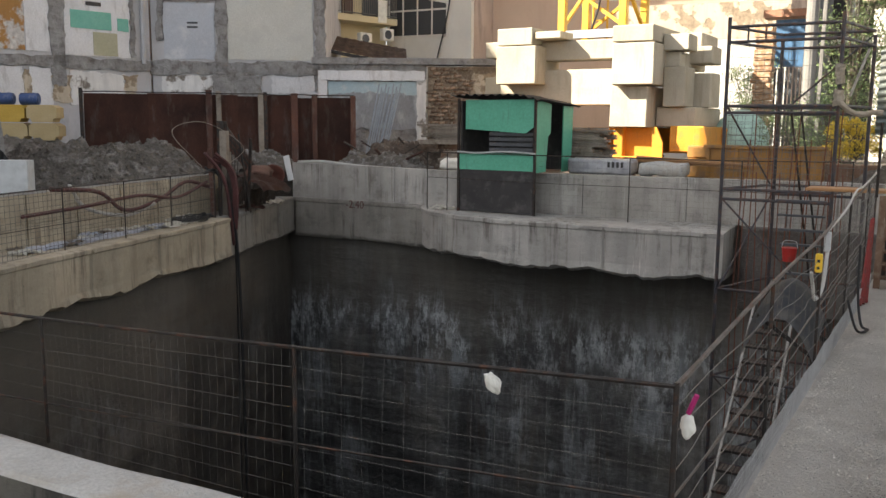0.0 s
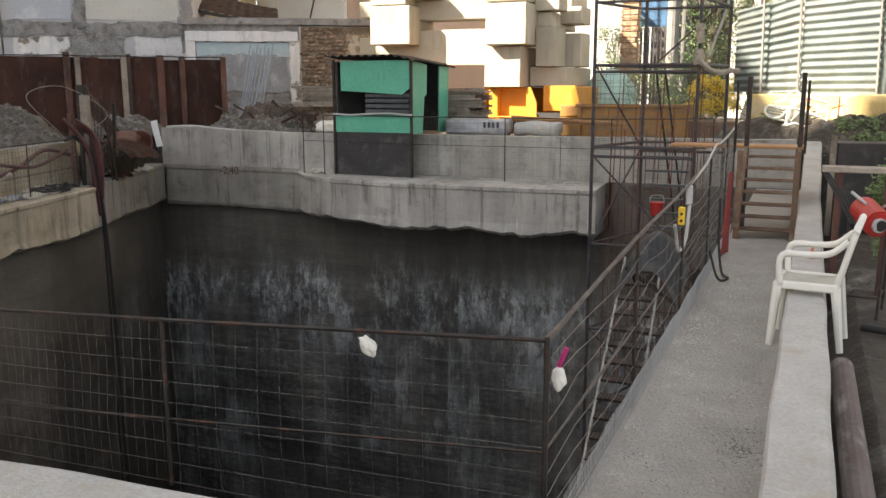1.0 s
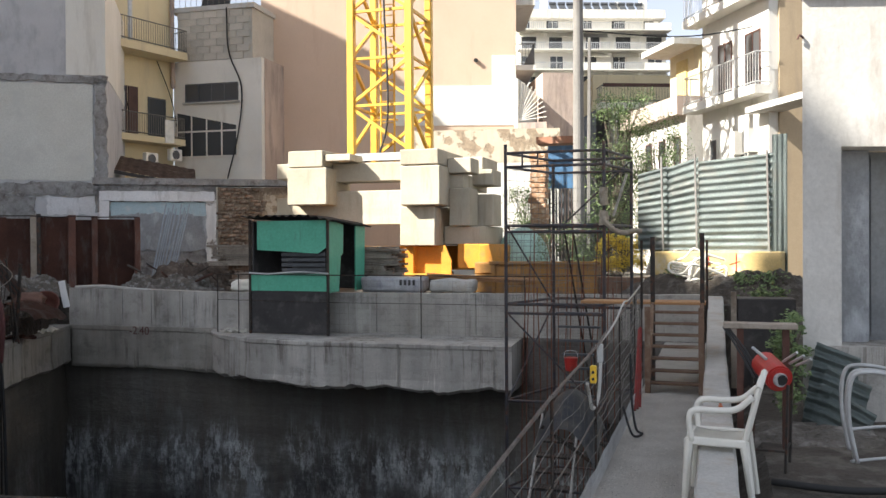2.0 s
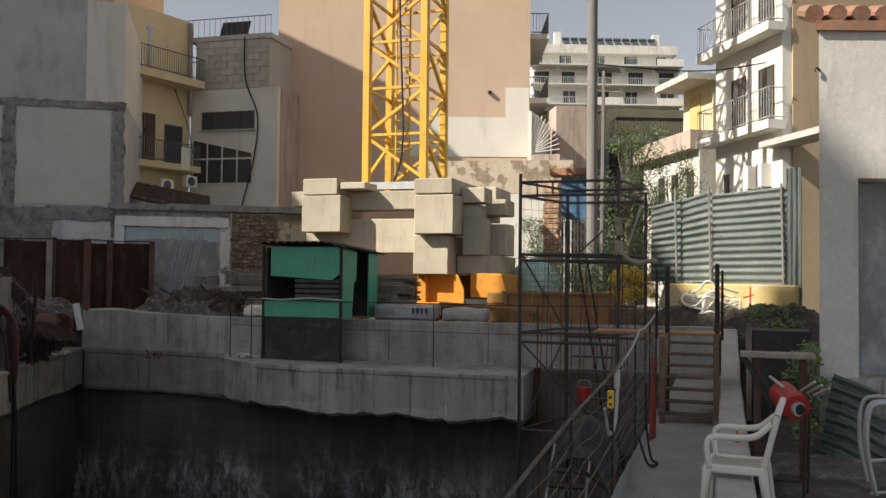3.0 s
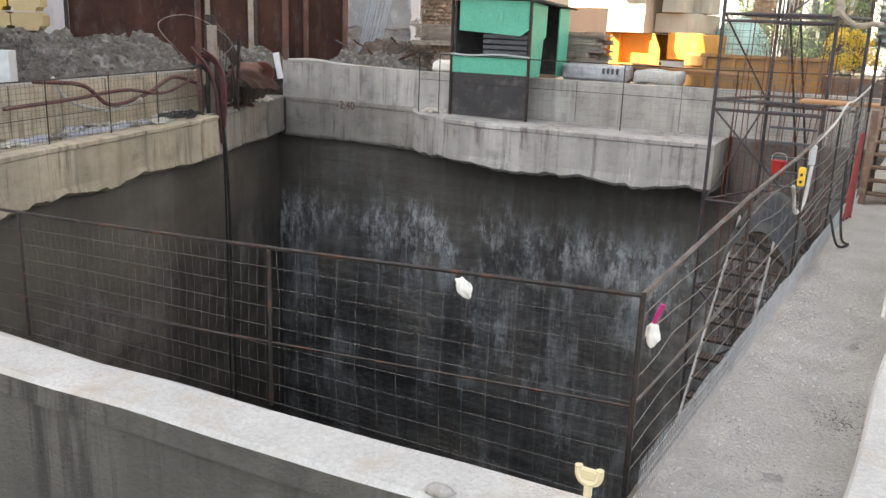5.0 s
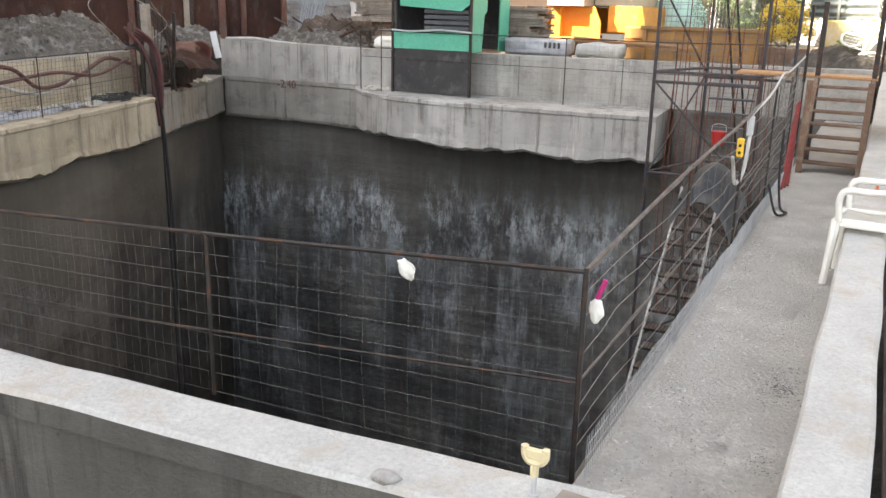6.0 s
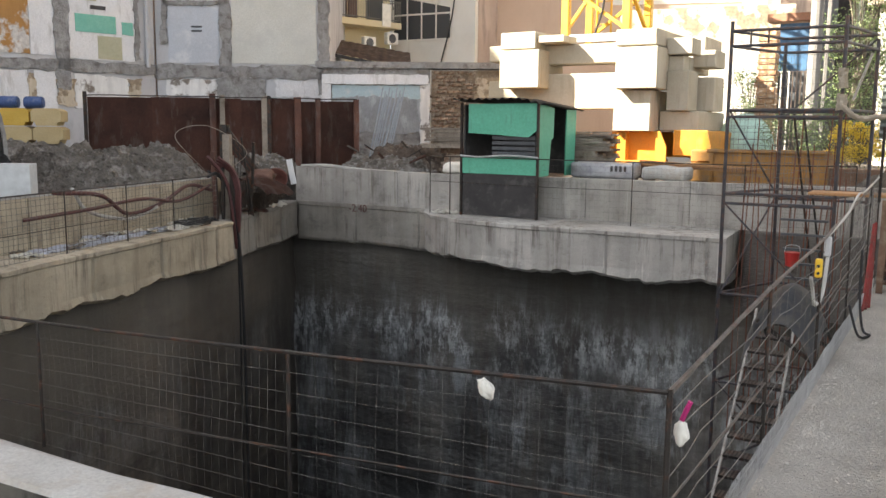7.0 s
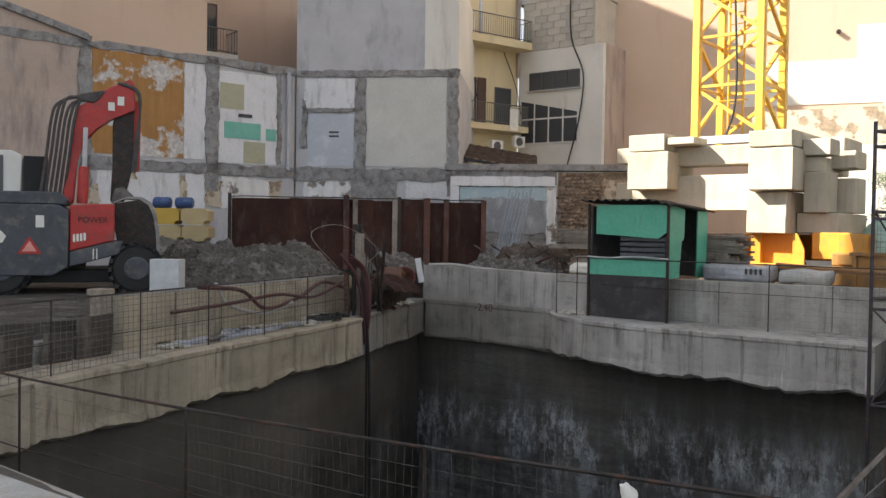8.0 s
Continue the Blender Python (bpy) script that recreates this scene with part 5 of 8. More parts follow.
bm = mesh()
rod(bm, BH @ Vector((3.4, -0.12, 8.4)), BH @ Vector((3.36, -0.12, 12.3)), 0.09, 8)
part("drain_pipe", bm, PLASTER_DULL, cream, "dull plastered drain pipe")
bm = mesh()
rod(bm, BH @ Vector((0.76, -0.8, 9.8)), BH @ Vector((0.76, -0.8, 11.4)), 0.09, 10), rod(bm, BH @ Vector((0.76, -0.8, 11.35)), BH @ Vector((0.76, -0.8, 11.55)), 0.14, 10, 0.05)
part("flue", bm, GALV, cream, "bright metal flue")
for a, b, c in (((0.5, -0.1, 9.9), (0.9, -0.14, 8.4), (1.2, -0.12, 7.2)), ((2.6, -0.1, 9.4), (3.2, -0.2, 8.0), (3.6, -0.14, 6.7))):
    bm = mesh()
    hose(bm, [BH @ Vector(a), BH @ Vector(b), BH @ Vector(c)], 0.02, 5)
    part("cable", bm, BLACK, cream)
balcony(cream, BH, 0.0, 3.35, 6.2, 0.9, 0.85, 0.25, PLASTER_CREAM)
balcony(cream, BH, -0.2, 3.4, 9.75, 1.0, 0.9, 0.3, PLASTER_CREAM)
opening(cream, BH, 0.5, 1.2, 6.25, 8.2, 1, 1, SHUTTER, 0.0, "shutter_door", False)
slab(cream, BH, 1.25, 1.7, 6.25, 8.2, SHUTTER, 0.05, "shutter", "brown wooden shutter")
opening(cream, BH, 2.2, 3.1, 6.3, 7.9, 1, 1, GREY_PAINT, 0.0, "window", False)
for u, z in ((1.35, 5.05), (2.55, 5.3)):
    bm = mesh()
    box(bm, u, u + 0.6, -0.95, -0.7, z, z + 0.48, BH, 0.03)
    unit = part("air_conditioner", bm, WHITE_PLASTIC, cream, "white air-conditioning unit")
    bm = mesh()
    bmesh.ops.create_cone(bm, cap_ends=True, segments=16, radius1=0.18, radius2=0.18, depth=0.03, matrix=BH @ Matrix.Translation((u + 0.26, -0.96, z + 0.24)) @ Matrix.Rotation(radians(90), 4, "X"))
    part("fan_grille", bm, GREY_PAINT, unit)
bm = mesh()
box(bm, 2.3, 2.75, -0.93, -0.9, 6.0, 6.9, BH)
part("towel", bm, CLOTH, cream, "white towel over the balcony rail")
shed = thing("shed_roof", "low tiled lean-to roof with a dark edge", "roof")
bm = mesh()
AW = [Vector((-20.1, 25.1, 4.6)), Vector((-17.7, 26.9, 4.05)), Vector((-19.0, 28.8, 4.8)), Vector((-21.4, 27.0, 5.3))]
sheet(bm, lambda u, v: AW[0].lerp(AW[1], u).lerp(AW[3].lerp(AW[2], u), v) + Vector((0, 0, 0.012 * math.sin(u * 60))), 60, 4)
bmesh.ops.solidify(bm, geom=bm.faces[:], thickness=0.05)
part("roof_tiles", bm, SHED_ROOF, shed)
bm = mesh()
bar(bm, (-20.1, 25.08, 4.52), (-17.65, 26.88, 3.98), 0.08, 0.12)
part("edge_board", bm, BLACK_BOARD, shed)
footprint(shed, "wall", [(-20.1, 25.3), (-17.8, 27.0), (-19.0, 28.6), (-21.3, 26.9)], 0.5, 4.0, PLASTER_WHITE)

# Remains of the demolished house: whitewashed room wall, then broken brick.
MD = frame_of((-17.55, 21.77), (-14.53, 23.63))
room = thing("ruined_wall", "remains of a whitewashed room wall with a pale blue band", "wall")
BLUE_BAND = surface("pale_blue_paint", (0.42, 0.55, 0.6), (0.5, 0.62, 0.66), 0.85, 2, 25, 0.1, stain=(0.6, 0.6, 0.58), amount=0.3)
wall_box(room, MD, -0.1, 3.3, 0.5, 3.75, 0.5, RENDER_ROUGH)
slab(room, MD, -0.1, 3.25, 3.25, 3.55, WHITEWASH, 0.12, "lintel", "whitewashed lintel", ragged=0.03)
slab(room, MD, -0.1, 0.18, 0.6, 3.25, WHITEWASH, 0.1, "jamb", ragged=0.02)
slab(room, MD, 0.2, 3.0, 2.8, 3.22, BLUE_BAND, 0.03, "painted_band", "pale blue painted band", ragged=0.04, seed=7)
slab(room, MD, 0.3, 3.05, 1.75, 2.85, RENDER_GREY, 0.035, ragged=0.12, seed=8)
slab(room, MD, 3.0, 3.3, 0.7, 3.3, PEEL_WHITE, 0.06, "jamb", ragged=0.05, seed=9)
wall_box(room, MD, -0.3, 5.6, 3.75, 3.95, 0.6, RENDER_ROUGH, "broken_coping", -0.12)
brick_wall = thing("brick_wall", "broken rubble and brick wall with plaster remains", "wall")
BWF = MD @ Matrix.Translation((3.45, 0.05, 0))
wall_box(brick_wall, BWF, -0.1, 2.5, 0.5, 3.7, 0.45, MORTAR, "core", 0.0)
slab(brick_wall, BWF, 1.3, 2.4, 2.4, 3.5, STONE, 0.06, "plaster_remnant", "yellowed plaster remnant", ragged=0.15, seed=3)


# ---- fence of rusty sheets, spoil heap, blocks ----
RF = frame_of((-19.42, 14.38), (-14.7, 19.59))
rusty = thing("sheet_fence", "fence of rusty brown steel sheets between posts", "fence")
for u0, u1, z in ((0.05, 1.62, 2.62), (1.6, 3.14, 2.64), (3.12, 3.9, 2.63), (3.88, 4.56, 2.6), (4.54, 5.42, 2.64), (5.4, 5.95, 2.58), (5.93, 6.98, 2.6)):
    bm = mesh()
    sheet(bm, lambda u, v: RF @ Vector((u0 + (u1 - u0) * u, 0.03 * ripple(u * 3 + u0, v * 2, 4, 1.2), 0.5 + (z - 0.5) * v)), 8, 6)
    bmesh.ops.solidify(bm, geom=bm.faces[:], thickness=0.012)
    part("steel_sheet", bm, RUST, rusty)
for u, w, z, material in ((0.0, 0.09, 2.75, STEEL_DARK), (3.15, 0.16, 2.75, RUST), (3.4, 0.13, 2.72, WOOD), (4.5, 0.14, 2.7, WOOD), (4.62, 0.1, 2.72, STEEL_DARK), (5.4, 0.18, 2.7, RUST), (5.95, 0.14, 2.68, RUST), (7.02, 0.14, 2.66, RUST)):
    bm = mesh()
    box(bm, u - w / 2, u + w / 2, -0.12, 0.0, 0.4, z, RF, 0.008)
    part("post", bm, material, rusty)
bm = mesh()
hose(bm, [RF @ Vector((0.02 + 0.5 * k, -0.14, 2.66 + 0.03 * ripple(k, 2, 5, 1.7))) for k in range(15)], 0.014, 6, 3)
part("top_bar", bm, STEEL_DARK, rusty, "dark wavy bar along the top")


def heap(name, centre, half, height, turn, material, label, category, seed, lumps=0.12, n=70):
    bm = mesh()
    m = Matrix.Translation((*centre, 0)) @ Matrix.Rotation(radians(turn), 4, "Z")

    def place(u, v):
        x, y = (2 * u - 1), (2 * v - 1)
        r = max(0.0, 1 - (abs(x) ** 3 + abs(y) ** 3) ** (1 / 3))
        z = height * min(1, r * 2.2) ** 0.7 * (0.8 + 0.35 * ripple(x * 3 + seed, y * 3, 0, 1)) + lumps * (ripple(x * half[0] * 3, y * half[1] * 3, seed, 1) + 0.6 * ripple(x * half[0] * 8, y * half[1] * 8, seed, 1) + 0.45 * abs(ripple(x * half[0] * 19, y * half[1] * 19, seed, 1))) * min(1, r * 5)
        p = m @ Vector((x * half[0], y * half[1], 0))
        return (p.x, p.y, ground_height(p.x, p.y) - 0.05 + max(0, z))
    sheet(bm, place, n, n)
    ob = part(name, bm, material)
    return tagged(ob, label, category, "", "stuff")


heap("spoil_heap", (-16.3, 12.4), (2.6, 1.7), 0.95, 58, SPOIL, "heap of grey clumpy excavated soil", "soil heap", 2.0, 0.13, 110)
heap("rubble_heap", (-13.0, 18.7), (1.6, 0.8), 0.5, 10, SPOIL, "grey rubble heap behind the retaining wall", "rubble", 5.0, n=40)
heap("rubble_heap", (-16.2, 17.4), (1.0, 0.7), 0.45, 30, SPOIL, "grey rubble heap at the rusty fence", "rubble", 8.0, n=40)


def clods(name, ground_object, count, big, material, label, category, seed):
    """Broken lumps strewn over a heap, joined into one stuff object."""
    rnd = random.Random(seed)
    spots = [v.co.copy() for v in ground_object.data.vertices if v.co.z > ground_height(v.co.x, v.co.y) + 0.05]
    verts, faces = [], []
    for _ in range(count):
        p, r = rnd.choice(spots), big * (0.2 + 0.8 * rnd.random() ** 3)
        turn, n = Euler((rnd.uniform(0, 6), rnd.uniform(0, 6), rnd.uniform(0, 6))).to_matrix(), len(verts)
        for q in ((-1, -1, -1), (-1, -1, 1), (-1, 1, -1), (-1, 1, 1), (1, -1, -1), (1, -1, 1), (1, 1, -1), (1, 1, 1)):
            verts.append(p + turn @ Vector([c * r * rnd.uniform(0.45, 1.0) for c in q]))
        faces += [tuple(n + i for i in f) for f in ((0, 1, 3, 2), (4, 6, 7, 5), (0, 4, 5, 1), (2, 3, 7, 6), (0, 2, 6, 4), (1, 5, 7, 3))]
    data = bpy.data.meshes.new(name)
    data.from_pydata(verts, [], faces)
    data.materials.append(material)
    return tagged(new(name, data), label, category, "", "stuff")


CLOD = surface("dry_clod", (0.16, 0.15, 0.135), (0.36, 0.345, 0.32), 0.95, 3.0, 14, 1.0, stain=(0.44, 0.43, 0.41), amount=0.4, distance=0.05, fleck=0.6)
clods("soil_clods", bpy.data.objects["spoil_heap"], 2600, 0.06, SPOIL, "grey clods and stones strewn over the soil heap", "clods", 3)
clods("rubble_stones", bpy.data.objects["rubble_heap"], 400, 0.06, CLOD, "grey stones strewn over the rubble heap", "stones", 4)
clods("rubble_stones", bpy.data.objects["rubble_heap.001"], 300, 0.06, CLOD, "grey stones strewn over the rubble heap", "stones", 5)
YELLOW_CONC = surface("yellow_concrete", (0.6, 0.38, 0.06), (0.68, 0.46, 0.1), 0.85, 2, 30, 0.2, jitter=0.12)
BEIGE_CONC = surface("beige_concrete", (0.52, 0.4, 0.2), (0.6, 0.48, 0.27), 0.85, 2, 30, 0.2, jitter=0.1)
BK = frame_of((-20.6, 12.8), (-19.1, 14.0))
for k, (u, z, material) in enumerate(((0.0, 1.42, BEIGE_CONC), (0.75, 1.42, BEIGE_CONC), (-0.05, 1.87, YELLOW_CONC), (0.72, 1.87, BEIGE_CONC), (-0.8, 1.42, YELLOW_CONC))):
    bm = mesh()
    prism(bm, [(0, 0.1), (0.08, 0.1), (0.12, 0.0), (0.6, 0.0), (0.64, 0.1), (0.72, 0.1), (0.72, 0.36), (0.6, 0.43), (0.1, 0.43), (0, 0.36)], 0.6, Matrix.Identity(4))
    ob = part("concrete_block", bm, material)
    ob.matrix_basis = BK @ Matrix.Translation((u, 0, z))
    tagged(ob, "yellowish cast concrete weight in a stack by the wall", "concrete block", "stacked weights")
DRUM_BLUE = surface("blue_plastic", (0.03, 0.07, 0.2), (0.05, 0.1, 0.27), 0.45, 3, 30, 0.05, stain=(0.2, 0.22, 0.26), amount=0.25)
for u in (0.13, 0.73):
    bm = mesh()
    bmesh.ops.create_cone(bm, cap_ends=True, segments=20, radius1=0.15, radius2=0.15, depth=0.46, matrix=Matrix.Rotation(radians(90), 4, "Y"))
    bmesh.ops.bevel(bm, geom=[e for e in bm.edges if len(e.link_faces) == 2 and e.calc_face_angle(0) > 1], offset=0.03, segments=2, affect="EDGES")
    can = part("drum", bm, DRUM_BLUE)
    can.matrix_basis = BK @ Matrix.Translation((u, 0.3, 2.3 + 0.148))
    tagged(can, "blue plastic drum lying on the stacked weights", "drum", "blue drums")
    bm = mesh()
    for x in (-0.1, 0.1):
        bmesh.ops.create_cone(bm, cap_ends=True, segments=20, radius1=0.157, radius2=0.157, depth=0.03, matrix=Matrix.Translation((x, 0, 0)) @ Matrix.Rotation(radians(90), 4, "Y"))
    part("rib", bm, DRUM_BLUE, can)
heap("spoil_bank", (-19.8, 13.5), (1.6, 1.0), 1.0, 40, SPOIL, "bank of grey soil under the stacked weights", "soil heap", 11.0, n=40)


# ---- low wall and clutter on the west side ----
LW = frame_of((-13.75, 13.5), (-11.55, 6.35))
low = thing("low_wall", "low board-marked concrete wall behind the west mesh fence", "wall")
for k in range(6):
    for i in range(4):
        bm = mesh()
        box(bm, 1.18 * k + 0.02, 1.18 * k + 1.165, -0.3 + 0.01 * ((k + i) % 2), 0.0, -0.1 + 0.225 * i, 0.12 + 0.225 * i, LW, 0.004)
        part("panel_board", bm, CONCRETE_WARM, low)
bm = mesh()
sheet(bm, lambda u, v: LW @ Vector((7.05 * u, -0.305 + 0.3 * v + 0.012 * ripple(u * 40, v, 1, 1.0), 0.799 + 0.018 * abs(ripple(u * 50, v * 3, 4, 1.0)))), 140, 4)
bmesh.ops.solidify(bm, geom=bm.faces[:], thickness=0.03)
part("capping", bm, CONCRETE_PALE, low, "pale dusty mortar capping")
bm = mesh()
box(bm, 7.08, 7.3, -0.42, -0.2, -0.1, 0.9, LW, 0.01), box(bm, 7.05, 7.33, -0.45, -0.17, 0.82, 0.91, LW, 0.01)
part("end_pier", bm, WOOD, low, "pale wooden end pier")
bm = mesh()
box(bm, 7.5, 10.5, -0.3, -0.05, -0.1, 0.3, LW, 0.01)
part("kerb", bm, CONCRETE, low, "grey low kerb")
WOOD_DARK = surface("dark_wet_wood", (0.05, 0.04, 0.034), (0.11, 0.09, 0.075), 0.85, 2.0, 25, 0.5, stain=(0.2, 0.18, 0.15), amount=0.3, streak=(1, 1, 0.3))
for k, (u, w, z, tilt) in enumerate(((7.36, 0.66, 0.62, 2), (8.1, 0.5, 0.42, -3), (8.75, 0.8, 0.5, 1), (9.7, 0.7, 0.56, -2))):
    bm = mesh()
    box(bm, 0, w, 0, 0.04, -0.02, z, bevel=0.006)
    ob = part("shutter_board", bm, WOOD_DARK)
    ob.matrix_basis = LW @ pose(u, 0.02, -0.02, -6, tilt, 0)
    tagged(ob, "dark wet formwork board leaning against the bank", "board", "leaning formwork boards")
HOSE_RED = plain("dark_red_hose", (0.075, 0.022, 0.02), 0.6, var=0.35)
TUB_RED = surface("rusty_red_steel", (0.14, 0.05, 0.036), (0.22, 0.085, 0.06), 0.7, 4, 30, 0.3, stain=(0.12, 0.06, 0.045), amount=0.4)
HOSE_WHITE = plain("white_conduit", (0.45, 0.44, 0.41), 0.5)
DARK_RED = surface("dark_red_paint", (0.22, 0.02, 0.02), (0.32, 0.035, 0.03), 0.6, 4, 30, 0.1, stain=(0.12, 0.05, 0.04))


def loose_hose(points, r, material, label):
    bm = mesh()
    hose(bm, points, r, 8, 8)
    return tagged(part("hose", bm, material, None, "", True), label, "hose")


loose_hose([(-11.9, 8.2, 0.86), (-12.1, 9.2, 0.75), (-12.2, 9.8, 0.4), (-12.5, 10.8, 0.5), (-12.9, 11.8, 0.75), (-13.1, 12.6, 0.6)], 0.035, HOSE_RED, "dark red hose draped along the low wall")
loose_hose([(-12.0, 8.6, 0.9), (-12.15, 9.0, 0.5), (-12.3, 9.9, 0.3), (-12.4, 10.6, 0.45)], 0.03, HOSE_WHITE, "white conduit looping along the low wall")
loose_hose([(-12.9, 12.3, 0.9), (-13.0, 12.7, 0.9), (-12.75, 12.85, 0.2), (-12.6, 12.9, -2.0), (-12.55, 12.9, -10.3)], 0.03, BLACK, "black hose hanging down into the excavation")
loose_hose([(-13.1, 12.5, 1.0), (-12.95, 12.9, 0.6), (-12.8, 13.0, -1.0), (-12.85, 13.0, -10.3)], 0.02, BLACK, "thin black hose hanging down into the excavation")
loose_hose([(-13.0, 12.4, 1.3), (-12.8, 12.7, 0.8), (-12.72, 12.8, 0.0), (-12.7, 12.85, -0.6)], 0.032, HOSE_RED, "thick dark red hose over the rim")
loose_hose([(-13.3, 12.6, 1.0), (-13.8, 12.3, 1.7), (-13.5, 12.9, 1.9), (-12.9, 13.4, 1.4), (-13.2, 13.2, 1.0)], 0.006, WOOD, "pale looped cable at the rim")
loose_hose([(-14.75, 17.3, 0.9), (-14.0, 17.35, 0.93), (-13.2, 17.3, 0.88), (-12.6, 17.35, 0.84)], 0.04, HOSE_WHITE, "pale conduit lying on the retaining wall")
for x, y, z, w, material in ((-13.05, 13.0, 1.75, 0.15, WOOD), (-13.32, 13.2, 1.95, 0.16, STEEL_DARK), (-12.85, 12.95, 1.0, 0.12, WOOD_DARK), (-13.15, 12.75, 1.4, 0.09, RUST), (-13.2, 13.25, 1.9, 0.05, STEEL_DARK), (-12.95, 12.75, 1.2, 0.06, STEEL_DARK), (-13.5, 13.6, 1.3, 0.08, WOOD)):
    bm = mesh()
    box(bm, -w / 2, w / 2, -w / 2, w / 2, 0.0, z, bevel=0.006)
    ob = part("stake", bm, material)
    ob.matrix_basis = pose(x, y, -0.02, 3 * ripple(x, y, 0, 9), 4 * ripple(y, x, 0, 9), 20)
    tagged(ob, "upright stake at the corner of the rim", "stake", "rim stakes")
rnd = random.Random(17)
for k in range(6):
    bm = mesh()
    x, y = rnd.uniform(-13.65, -12.85), rnd.uniform(12.75, 14.1)
    rod(bm, (x, y, 0.0), (x + rnd.uniform(-0.3, 0.2), y + rnd.uniform(-0.2, 0.3), rnd.uniform(0.35, 1.1) if k % 4 else rnd.uniform(1.1, 1.7)), rnd.choice((0.012, 0.02, 0.035)), 6)
    tagged(part("scrap_bar", bm, rnd.choice((RUST, STEEL_DARK, STEEL_DARK, WOOD_DARK))), "rusty scrap bar standing in the clutter at the rim", "steel bar", "rim scrap")
bm = mesh()
sheet(bm, lambda u, v: (-13.9 + 0.9 * u, 13.9 + 0.9 * v + 0.2 * u, 0.5 + 0.25 * math.sin(2.5 * u + 1) + 0.12 * ripple(u * 3, v * 3, 6, 1)), 10, 10)
bmesh.ops.solidify(bm, geom=bm.faces[:], thickness=0.03)
tagged(part("bent_sheet", bm, RUST), "bent rusty steel sheet lying at the rim", "steel sheet")
bm = mesh()
wires(bm, (-13.2, 13.3), (-14.6, 16.6), (0.1, 0.15), (0.75, 0.6), 8, 22, 0.006, 0.12)
for q in range(5):
    rod(bm, (-13.1 - 0.02 * q, 13.2 + 0.05 * q, 0.3), (-13.5 + 0.03 * q, 13.4 + 0.1 * q, 1.75 - 0.055 * q), 0.009, 5)
for q in range(3):
    rod(bm, (-13.15 - 0.05 * q, 13.2, 0.4 + 0.19 * q), (-13.45 + 0.02 * q, 14.5 - 0.05 * q, 0.35 + 0.1 * q), 0.008, 5)
tagged(part("bent_mesh", bm, STEEL_DARK), "bent rusty reinforcing mesh lying on the rim", "mesh")
for k in range(4):
    loose_hose([(-13.05 + 0.05 * k, 12.6, 1.1 + 0.06 * k), (-12.85 + 0.04 * k, 12.85, 1.0), (-12.72 + 0.035 * k, 12.9, 0.55), (-12.74 + 0.03 * k, 12.88, 0.1 - 0.12 * k), (-12.8 + 0.03 * k, 12.95, 0.3)], 0.028, HOSE_RED, "dark red hose bundled over the corner of the rim")
loose_hose([(-11.75, 7.6, 0.5), (-12.05, 9.0, 0.55), (-12.3, 10.2, 0.62), (-12.6, 11.3, 0.5), (-12.95, 12.4, 0.72)], 0.03, HOSE_RED, "dark red hose draped along the low wall")
for k in range(3):
    loose_hose([(-12.55 + 0.24 * math.cos(q * 0.9 + k), 11.55 + 0.4 * math.sin(q * 0.9 + k), 0.03 + 0.03 * k + 0.004 * q) for q in range(9)], 0.012, BLACK, "coil of dark cable lying on the concrete rim")
tub = thing("steel_tub", "rusty reddish steel tub lying on its side on the rim", "tub", "", pose(-13.95, 15.45, 0.6, 62, 10, 35) @ Matrix.Diagonal((0.8, 0.8, 0.8, 1)))
bm = mesh()
rings = [[bm.verts.new((r * math.cos(a), r * math.sin(a), z)) for a in (math.tau * j / 24 for j in range(24))] for r, z in ((0.0001, -0.2), (0.3, -0.2), (0.33, 0.22), (0.345, 0.24), (0.31, 0.23), (0.28, -0.17), (0.0001, -0.17))]
for a, b in zip(rings, rings[1:]):
    for j in range(24):
        bm.faces.new((a[j], a[(j + 1) % 24], b[(j + 1) % 24], b[j]))
part("shell", bm, TUB_RED, tub, "", True)
ribbed = thing("ribbed_panel", "dark ribbed formwork panel leaning over the rim clutter", "panel", "", pose(-14.62, 15.6, 0.62, 6, -40, 0))
bm = mesh()
box(bm, -0.15, 0.15, 0.0, 0.03, 0.0, 1.45)
part("sheet", bm, WOOD_DARK, ribbed)
for k in range(6):
    bm = mesh()
    box(bm, -0.145 + 0.053 * k, -0.125 + 0.053 * k, -0.03, 0.0, 0.0, 1.48 - 0.04 * k, bevel=0.004)
    part("rib", bm, STEEL_DARK if k % 2 else RUST, ribbed)
bm = mesh()
box(bm, -0.07, 0.07, -0.012, 0.012, 0.0, 0.6, bevel=0.004)
ob = part("board_offcut", bm, PEEL_WHITE)
ob.matrix_basis = pose(-13.62, 15.7, 0.55, -8, -12, 30)
tagged(ob, "pale peeling board offcut standing on the rim", "board")
lump("sack", (-13.75, 14.75, 0.75), (0.34, 0.3, 0.2), surface("brown_sacking", (0.1, 0.055, 0.04), (0.2, 0.11, 0.08), 0.9, 3, 30, 0.5), "slumped brown sack on the rim clutter", "sack", 9)
bm = mesh()
sheet(bm, lambda u, v: (-13.55 - 0.75 * u, 14.1 + 1.8 * u, 0.02 + 0.42 * v + 0.04 * ripple(u * 5, v * 2, 3, 1) - 0.1 * u), 14, 5)
bmesh.ops.solidify(bm, geom=bm.faces[:], thickness=0.03)
tagged(part("kick_board", bm, WOOD_DARK), "dark warped board standing behind the bent mesh", "board")
PLASTIC_BLUE = plain("blue_white_plastic", (0.55, 0.58, 0.65), 0.4, var=0.35)
